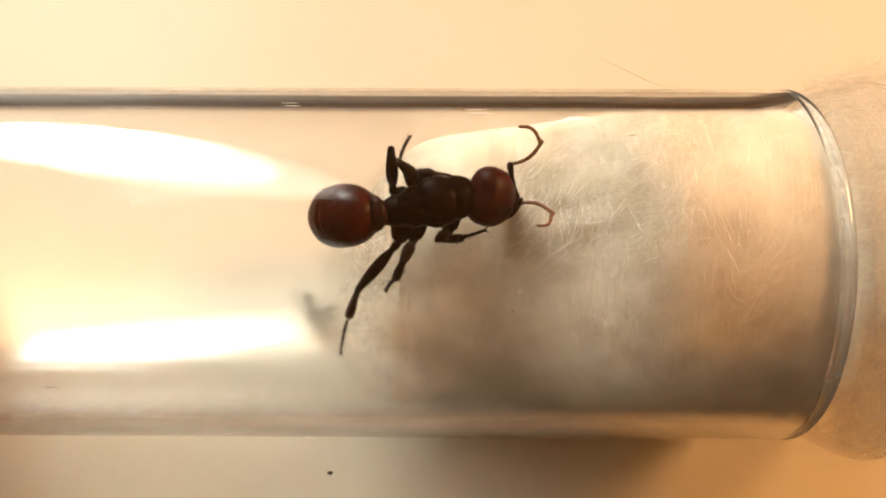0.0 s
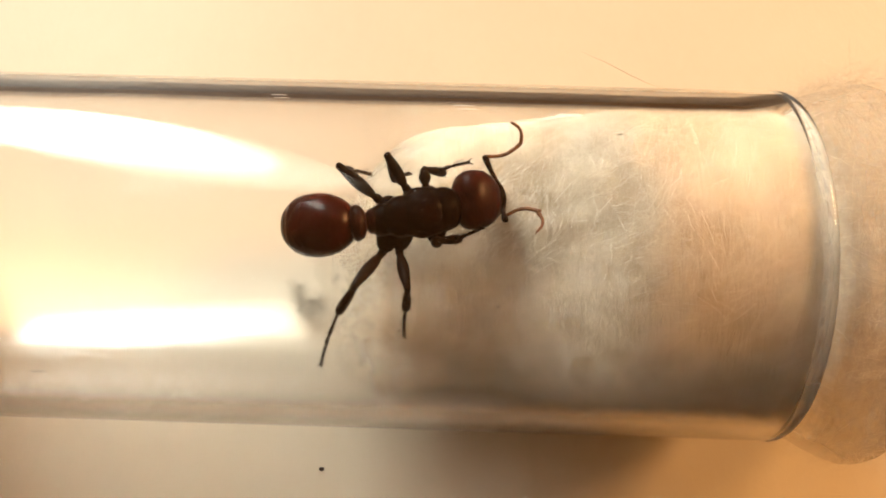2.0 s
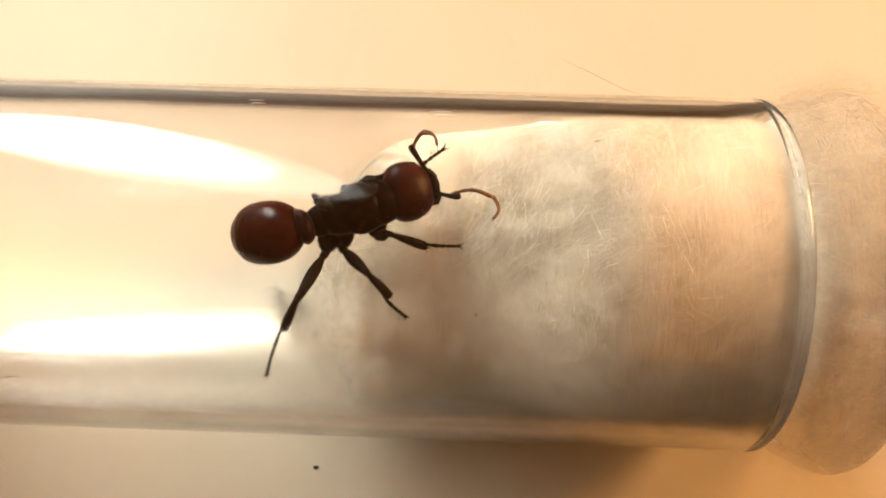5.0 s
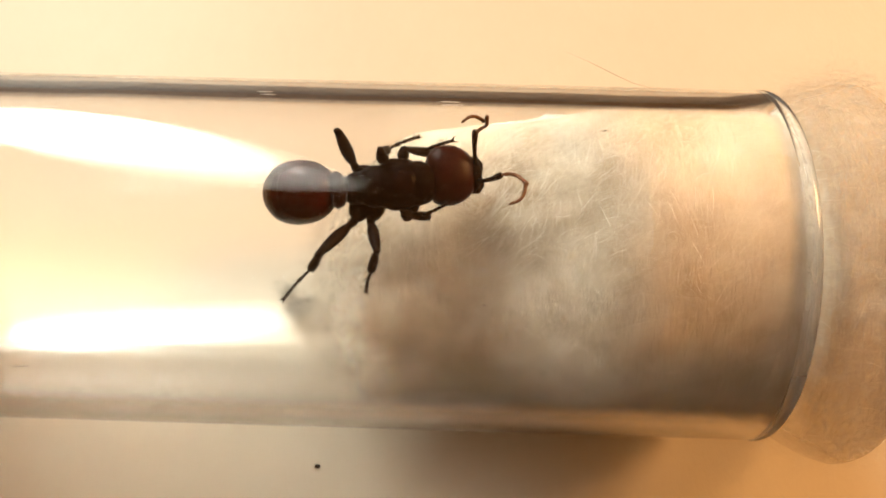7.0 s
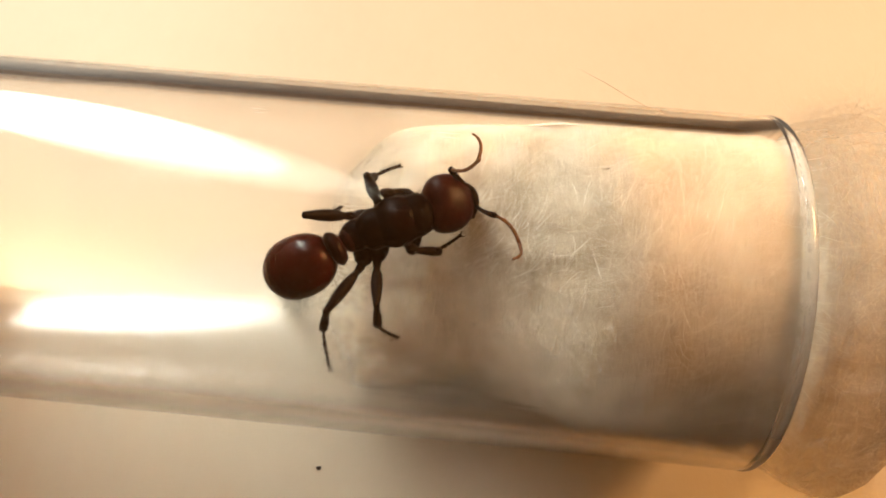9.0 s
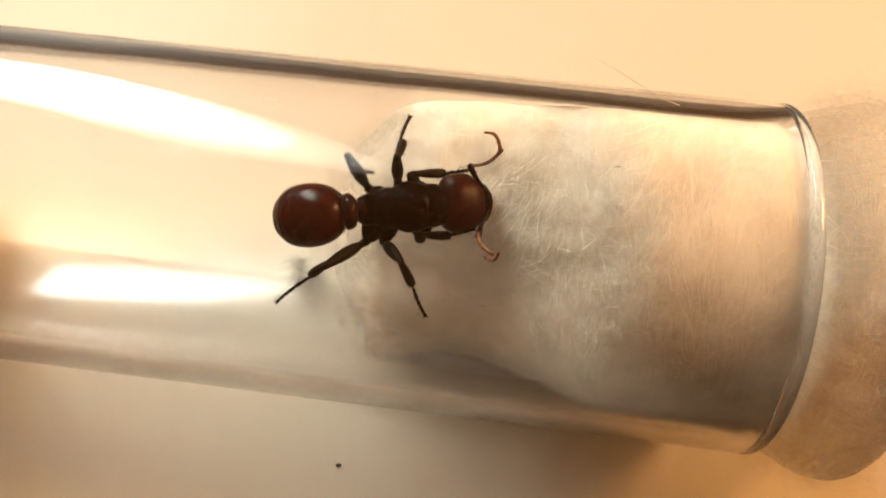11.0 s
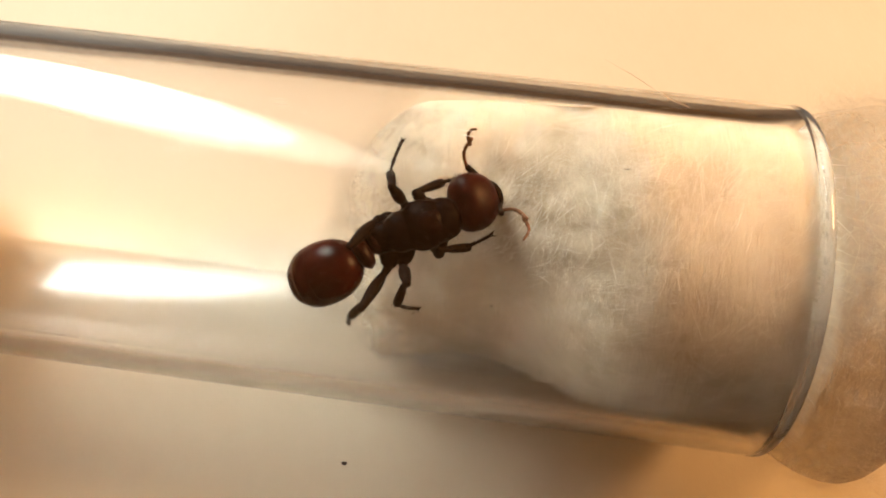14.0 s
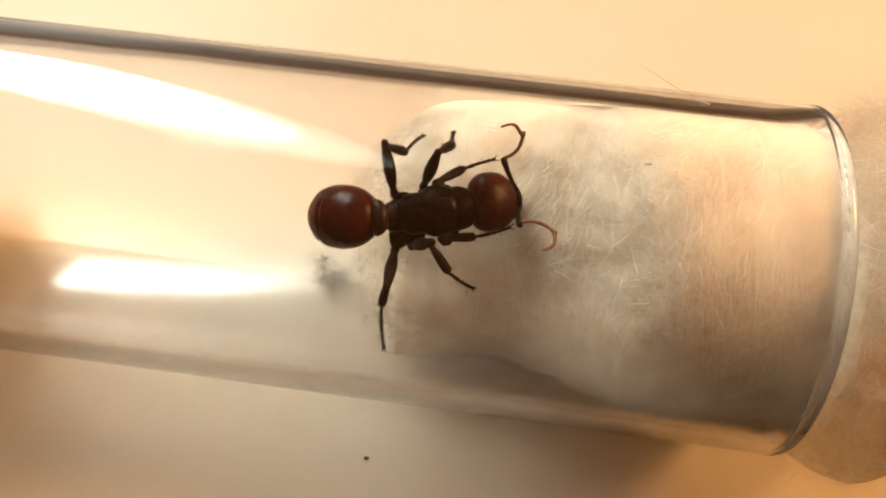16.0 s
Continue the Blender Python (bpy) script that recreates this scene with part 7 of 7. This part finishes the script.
    walk(parts['funiculus_L'], [(0, pose(0.00372, 0.00086, -0.00009, 1.1, -19.6, 19.9)), (0.5, pose(0.00453, 0.00072, -0.00024, 0.9, -45.5, 11.2)),
        (1, pose(0.00415, 0.00095, 0.00019, 1.6, -29.4, 23.2)), (1.5, pose(0.00399, 0.00066, -0.00066, 0.2, -12.1, 2.7)),
        (2, pose(0.00333, 0.00192, -0.00070, 0.5, 3.2, 9.2)), (2.167, pose(0.00329, 0.00176, -0.00032, 53.9, -10.3, 28.4)),
        (2.333, pose(0.00325, 0.00159, 0.00007, 108.4, -33.7, 28.9)), (2.5, pose(0.00321, 0.00142, 0.00046, -179.8, -44.9, 2.2)),
        (3, pose(0.00345, 0.00178, -0.00061, -175.9, -45.5, 58.4)), (3.167, pose(0.00336, 0.00160, -0.00033, 126.7, -48.4, 57.6)),
        (3.333, pose(0.00327, 0.00142, -0.00005, 66.2, -50.3, 61.1)), (3.5, pose(0.00318, 0.00124, 0.00023, 5.1, -49.3, 65.4)),
        (3.733, pose(0.00358, 0.00129, 0.00012, 3.2, -46.0, 25.8)), (4, pose(0.00398, 0.00134, 0.00002, -1.1, -44.3, -12.1)),
        (4.067, pose(0.00363, 0.00148, 0.00002, 48.4, -49.9, -2.3)), (4.133, pose(0.00329, 0.00163, 0.00002, 106.0, -58.7, -3.2)),
        (4.2, pose(0.00294, 0.00177, 0.00003, 177.1, -62.0, -19.7)), (6.3, pose(0.00355, 0.00159, 0.00047, -177.3, -38.8, 32.7)),
        (6.5, pose(0.00307, 0.00206, 0.00102, -168.0, -70.6, 80.9)), (6.733, pose(0.00344, 0.00185, 0.00088, -63.6, -68.0, 47.2)),
        (7, pose(0.00380, 0.00164, 0.00074, 5.8, -56.1, 51.1)), (7.5, pose(0.00340, 0.00194, -0.00049, 1.1, -39.0, 13.8)),
        (8, pose(0.00321, -0.00022, 0.00015, 3.0, 2.2, 53.5)), (8.5, pose(0.00286, 0.00185, -0.00018, 1.4, 3.0, 25.0)),
        (9, pose(0.00322, 0.00133, 0.00033, -0.6, -41.3, -6.9)), (9.2, pose(0.00280, 0.00155, 0.00010, 1.1, -13.8, 17.9)),
        (11.3, pose(0.00297, 0.00151, 0.00030, 1.3, -30.6, 16.8)), (11.367, pose(0.00304, 0.00155, 0.00018, -62.3, -52.4, 49.2)),
        (11.433, pose(0.00312, 0.00159, 0.00006, -133.4, -37.3, 90.1)), (11.5, pose(0.00320, 0.00164, -0.00006, -176.3, -5.3, 94.0)),
        (11.667, pose(0.00324, 0.00143, -0.00007, -138.2, -39.9, 90.4)), (11.833, pose(0.00327, 0.00123, -0.00009, -64.8, -58.0, 43.4)),
        (12, pose(0.00331, 0.00103, -0.00011, 0.4, -34.2, 5.2)), (12.5, pose(0.00307, 0.00154, 0.00027, 1.0, -22.6, 14.1)),
        (13, pose(0.00317, 0.00106, 0.00026, 2.9, -35.4, 37.9)), (13.167, pose(0.00323, 0.00132, 0.00016, -54.4, -43.2, 42.1)),
        (13.333, pose(0.00329, 0.00157, 0.00007, -117.0, -44.2, 53.6)), (13.5, pose(0.00336, 0.00183, -0.00002, -176.0, -37.5, 60.3)),
        (14, pose(0.00281, 0.00185, -0.00042, -174.6, -54.7, 59.9)), (14.267, pose(0.00299, 0.00180, -0.00054, -70.2, -62.2, 9.3)),
        (14.5, pose(0.00318, 0.00175, -0.00067, -0.2, -36.6, -3.1)), (15, pose(0.00278, 0.00113, 0.00018, 2.4, -22.2, 32.2)),
        (15.5, pose(0.00335, 0.00148, 0.00037, 3.0, -42.5, 32.6)), (16, pose(0.00338, 0.00181, -0.00013, 3.3, -45.2, 38.8))])
    walk(parts['club_L'], [(0, pose(0.00508, 0.00135, 0.00043, 2.0, -2.1, 135.6)), (0.5, pose(0.00553, 0.00092, 0.00081, 1.9, -2.5, 142.9)),
        (1, pose(0.00536, 0.00147, 0.00093, 1.9, -2.7, 144.7)), (1.5, pose(0.00552, 0.00073, -0.00033, 2.5, -22.3, 130.8)),
        (2, pose(0.00493, 0.00218, -0.00079, 3.8, -39.6, 112.7)), (2.267, pose(0.00459, 0.00182, 0.00035, 134.0, -80.9, -12.1)),
        (2.5, pose(0.00426, 0.00146, 0.00150, 177.1, -27.0, -49.6)), (3, pose(0.00400, 0.00268, 0.00046, 177.7, -9.5, -42.9)),
        (3.267, pose(0.00378, 0.00238, 0.00088, 151.5, -60.6, -38.4)), (3.5, pose(0.00357, 0.00208, 0.00131, 7.4, -61.6, 88.8)),
        (4, pose(0.00501, 0.00112, 0.00106, 2.4, -56.0, 19.6)), (4.1, pose(0.00424, 0.00135, 0.00108, 84.5, -67.6, 3.3)),
        (4.2, pose(0.00347, 0.00157, 0.00109, 176.7, -60.3, -23.8)), (5.267, pose(0.00401, 0.00191, 0.00126, -174.9, -39.5, -65.6)),
        (6.3, pose(0.00455, 0.00224, 0.00143, 176.0, -19.6, -96.4)), (6.367, pose(0.00408, 0.00231, 0.00166, -163.2, -25.2, -48.1)),
        (6.433, pose(0.00360, 0.00237, 0.00189, -153.2, -43.4, 2.5)), (6.5, pose(0.00313, 0.00244, 0.00212, -172.3, -59.6, 73.9)),
        (6.733, pose(0.00369, 0.00232, 0.00196, 48.5, -71.1, 175.8)), (7, pose(0.00426, 0.00220, 0.00181, -0.2, -32.8, -176.8)),
        (7.5, pose(0.00455, 0.00223, 0.00047, 1.4, -47.4, 163.7)), (8, pose(0.00418, 0.00108, 0.00009, 4.0, -49.2, 132.0)),
        (8.5, pose(0.00433, 0.00254, -0.00026, 4.4, -45.8, 109.3)), (9, pose(0.00439, 0.00119, 0.00136, 3.4, 0.2, 86.4)),
        (9.2, pose(0.00425, 0.00202, 0.00047, 5.4, -52.8, 108.0)), (11.3, pose(0.00424, 0.00190, 0.00108, 2.8, -30.4, 137.8)),
        (11.4, pose(0.00367, 0.00256, 0.00059, 43.0, -79.0, 109.0)), (11.5, pose(0.00309, 0.00323, 0.00009, 178.4, -46.8, -15.9)),
        (11.733, pose(0.00384, 0.00219, 0.00043, 39.2, -62.3, 105.0)), (12, pose(0.00458, 0.00115, 0.00076, 3.4, -1.7, 116.9)),
        (12.5, pose(0.00446, 0.00189, 0.00086, 1.7, -47.1, 159.7)), (13, pose(0.00415, 0.00182, 0.00114, 1.1, -24.7, 163.1)),
        (13.267, pose(0.00405, 0.00235, 0.00102, -69.1, -74.2, -158.1)), (13.5, pose(0.00395, 0.00287, 0.00090, 175.6, -36.9, -72.5)),
        (13.733, pose(0.00357, 0.00269, 0.00078, -171.8, -45.2, -19.3)), (14, pose(0.00319, 0.00251, 0.00066, -175.1, -57.5, 44.8)),
        (14.267, pose(0.00381, 0.00210, 0.00046, 84.8, -71.4, 92.1)), (14.5, pose(0.00442, 0.00168, 0.00025, 4.4, -50.9, 118.6)),
        (15, pose(0.00399, 0.00189, 0.00076, 2.1, -26.6, 150.7)), (15.5, pose(0.00429, 0.00208, 0.00139, 2.7, -22.4, 139.5)),
        (16, pose(0.00420, 0.00246, 0.00092, 1.6, -30.7, 155.4))])
    walk(parts['scape_R'], [(0, pose(0.00347, -0.00109, -0.00080, 7.5, -71.0, 49.3)), (0.267, pose(0.00347, -0.00110, -0.00074, 0.9, -70.6, 11.1)),
        (0.5, pose(0.00346, -0.00112, -0.00068, -5.2, -71.5, -27.6)), (1, pose(0.00331, -0.00056, -0.00083, -10.0, -72.4, -54.7)),
        (1.5, pose(0.00334, -0.00141, -0.00062, -6.4, -73.0, -30.7)), (2, pose(0.00377, -0.00026, -0.00073, -7.6, -65.2, -93.8)),
        (2.5, pose(0.00393, -0.00028, -0.00039, -4.6, -44.6, -101.8)), (3, pose(0.00382, -0.00041, -0.00063, -7.5, -69.1, -48.4)),
        (3.5, pose(0.00334, -0.00037, -0.00088, -1.9, -70.9, -8.2)), (4, pose(0.00340, -0.00056, -0.00070, -3.1, -53.8, -27.1)),
        (4.2, pose(0.00365, -0.00014, -0.00051, -0.8, -47.6, -8.4)), (5.267, pose(0.00359, -0.00024, -0.00042, -5.8, -51.1, -42.4)),
        (6.3, pose(0.00353, -0.00035, -0.00033, -6.7, -55.8, -79.4)), (6.5, pose(0.00364, 0.00050, -0.00007, -5.2, -44.0, -67.7)),
        (6.733, pose(0.00368, 0.00020, -0.00017, -1.3, -46.0, -33.0)), (7, pose(0.00373, -0.00010, -0.00028, 0.4, -49.2, 3.3)),
        (7.5, pose(0.00386, -0.00022, -0.00052, 0.5, -52.3, 4.5)), (8, pose(0.00240, -0.00179, -0.00075, -2.8, -49.7, -27.5)),
        (8.5, pose(0.00387, 0.00005, -0.00065, -4.3, -58.4, -39.1)), (9, pose(0.00378, -0.00039, -0.00058, -4.3, -53.8, -44.1)),
        (9.2, pose(0.00333, -0.00018, -0.00083, -3.1, -57.0, -25.5)), (10.267, pose(0.00349, -0.00024, -0.00065, 1.9, -48.0, -75.2)),
        (11.3, pose(0.00365, -0.00030, -0.00048, -4.2, -39.4, -116.7)), (11.5, pose(0.00348, -0.00036, -0.00075, -8.5, -64.4, -91.1)),
        (12, pose(0.00356, -0.00101, -0.00061, -4.8, -51.9, -125.7)), (12.5, pose(0.00363, -0.00018, -0.00071, -6.2, -56.4, -101.5)),
        (13, pose(0.00331, -0.00015, -0.00085, -11.5, -75.5, -39.9)), (13.267, pose(0.00354, -0.00016, -0.00076, 0.3, -66.4, -87.4)),
        (13.5, pose(0.00377, -0.00016, -0.00066, -5.5, -56.9, -118.5)), (14, pose(0.00379, -0.00001, -0.00072, -10.0, -71.4, -105.3)),
        (14.5, pose(0.00380, -0.00033, -0.00070, -5.4, -58.4, -116.0)), (15, pose(0.00306, -0.00056, -0.00087, -13.6, -72.8, -71.0)),
        (15.5, pose(0.00357, -0.00017, -0.00075, -31.3, -82.9, -78.1)), (16, pose(0.00382, -0.00025, -0.00066, -6.9, -60.2, -96.6))])
    walk(parts['funiculus_R'], [(0, pose(0.00371, -0.00080, 0.00029, 178.3, -25.5, -30.3)), (0.5, pose(0.00378, -0.00128, 0.00040, 178.0, -35.1, -31.5)),
        (1, pose(0.00351, -0.00084, 0.00026, 178.1, 2.8, -34.0)), (1.5, pose(0.00362, -0.00158, 0.00047, 178.1, 2.4, -38.1)),
        (2, pose(0.00373, -0.00076, 0.00038, 179.8, -30.3, -3.2)), (2.267, pose(0.00372, -0.00106, 0.00054, -105.7, -60.7, -24.7)),
        (2.5, pose(0.00370, -0.00136, 0.00070, -4.7, -45.3, -76.3)), (2.733, pose(0.00390, -0.00104, 0.00058, -89.3, -67.9, -39.9)),
        (3, pose(0.00409, -0.00072, 0.00046, -179.8, -47.6, 2.7)), (3.5, pose(0.00371, -0.00042, 0.00020, 177.9, -44.8, -22.9)),
        (4, pose(0.00409, -0.00091, 0.00036, 178.5, -16.3, -23.3)), (4.2, pose(0.00459, -0.00028, 0.00053, 178.8, 3.4, -19.7)),
        (6.3, pose(0.00367, -0.00108, 0.00076, 176.1, -47.4, -41.5)), (6.5, pose(0.00406, -0.00053, 0.00101, 173.1, -55.1, -81.3)),
        (7, pose(0.00462, -0.00005, 0.00076, 177.7, -41.6, -24.5)), (7.5, pose(0.00467, -0.00016, 0.00053, 176.9, -37.3, -43.6)),
        (8, pose(0.00319, -0.00220, 0.00030, 177.5, -47.7, -25.7)), (8.5, pose(0.00438, -0.00037, 0.00042, 178.3, 2.8, -31.8)),
        (9, pose(0.00434, -0.00094, 0.00049, 176.9, 1.5, -64.2)), (9.2, pose(0.00395, -0.00047, 0.00023, 176.9, 1.8, -59.8)),
        (9.9, pose(0.00367, -0.00077, 0.00032, -134.3, -15.6, -40.8)), (10.6, pose(0.00339, -0.00107, 0.00042, -82.5, -41.2, -42.1)),
        (11.3, pose(0.00312, -0.00137, 0.00051, -5.9, -51.7, -76.5)), (11.367, pose(0.00323, -0.00121, 0.00046, -60.2, -59.7, -72.2)),
        (11.433, pose(0.00335, -0.00105, 0.00040, -125.3, -61.6, -55.7)), (11.5, pose(0.00346, -0.00089, 0.00035, 175.1, -55.3, -45.3)),
        (12, pose(0.00304, -0.00173, 0.00053, 179.7, 3.8, -4.3)), (12.5, pose(0.00349, -0.00090, 0.00041, 178.4, -52.3, -14.2)),
        (13, pose(0.00353, -0.00033, 0.00023, 177.0, -47.5, -30.9)), (13.5, pose(0.00341, -0.00081, 0.00046, 178.2, -49.9, -16.9)),
        (14, pose(0.00369, -0.00037, 0.00039, 176.7, -48.8, -36.6)), (14.5, pose(0.00350, -0.00095, 0.00042, 177.7, -44.0, -29.6)),
        (15, pose(0.00317, -0.00088, 0.00023, -179.1, -39.3, 8.9)), (15.5, pose(0.00360, -0.00031, 0.00035, 176.8, -33.4, -41.4)),
        (16, pose(0.00375, -0.00088, 0.00045, 178.4, -19.5, -24.9))])
    walk(parts['club_R'], [(0, pose(0.00492, -0.00151, 0.00096, 178.4, -40.0, -154.0)), (0.5, pose(0.00485, -0.00194, 0.00129, 177.9, -41.1, -148.3)),
        (1, pose(0.00485, -0.00174, 0.00018, 177.1, -42.0, -137.6)), (1.5, pose(0.00490, -0.00258, 0.00040, 176.7, -51.9, -137.0)),
        (2, pose(0.00506, -0.00084, 0.00115, 176.1, -38.1, -106.9)), (2.267, pose(0.00451, -0.00162, 0.00147, 114.3, -71.5, -83.3)),
        (2.5, pose(0.00395, -0.00241, 0.00179, -0.5, -55.2, -4.5)), (2.733, pose(0.00450, -0.00154, 0.00165, 113.5, -62.5, -71.1)),
        (3, pose(0.00505, -0.00067, 0.00150, 176.3, -29.6, -81.2)), (3.5, pose(0.00467, -0.00083, 0.00124, 175.9, -34.4, -106.6)),
        (4, pose(0.00549, -0.00151, 0.00081, 176.4, 0.7, -78.9)), (4.2, pose(0.00611, -0.00082, 0.00044, 176.2, -17.7, -86.3)),
        (6.3, pose(0.00440, -0.00172, 0.00182, 175.7, -39.6, -116.9)), (6.5, pose(0.00418, -0.00129, 0.00210, 172.7, -61.3, -112.0)),
        (7, pose(0.00568, -0.00053, 0.00179, 177.1, -14.0, -133.2)), (7.5, pose(0.00558, -0.00102, 0.00149, 178.4, -3.1, -152.0)),
        (8, pose(0.00405, -0.00262, 0.00135, 175.7, -42.4, -116.8)), (8.5, pose(0.00576, -0.00122, 0.00034, 176.2, -32.8, -102.6)),
        (9, pose(0.00504, -0.00240, 0.00044, 176.3, -48.6, -132.5)), (9.2, pose(0.00477, -0.00187, 0.00018, 176.1, -45.2, -125.9)),
        (10.267, pose(0.00404, -0.00204, 0.00089, 107.3, -79.3, -79.4)), (11.3, pose(0.00332, -0.00221, 0.00160, 0.6, -52.3, 5.5)),
        (11.4, pose(0.00365, -0.00181, 0.00151, 150.8, -62.4, -129.2)), (11.5, pose(0.00399, -0.00141, 0.00142, 177.4, -2.6, -135.7)),
        (12, pose(0.00465, -0.00185, 0.00042, 175.3, -35.2, -83.6)), (12.5, pose(0.00428, -0.00110, 0.00146, 177.0, 2.0, -55.9)),
        (13, pose(0.00435, -0.00083, 0.00128, 176.4, 0.7, -79.0)), (13.5, pose(0.00426, -0.00106, 0.00151, 176.5, -0.8, -102.1)),
        (14, pose(0.00443, -0.00092, 0.00145, 176.1, -33.9, -107.5)), (14.5, pose(0.00444, -0.00148, 0.00146, 176.0, -42.0, -110.7)),
        (15, pose(0.00436, -0.00069, 0.00121, 175.1, -37.3, -72.5)), (15.5, pose(0.00457, -0.00117, 0.00121, 173.9, -50.6, -89.3)),
        (16, pose(0.00508, -0.00150, 0.00097, 176.9, -37.6, -132.9))])


motions()
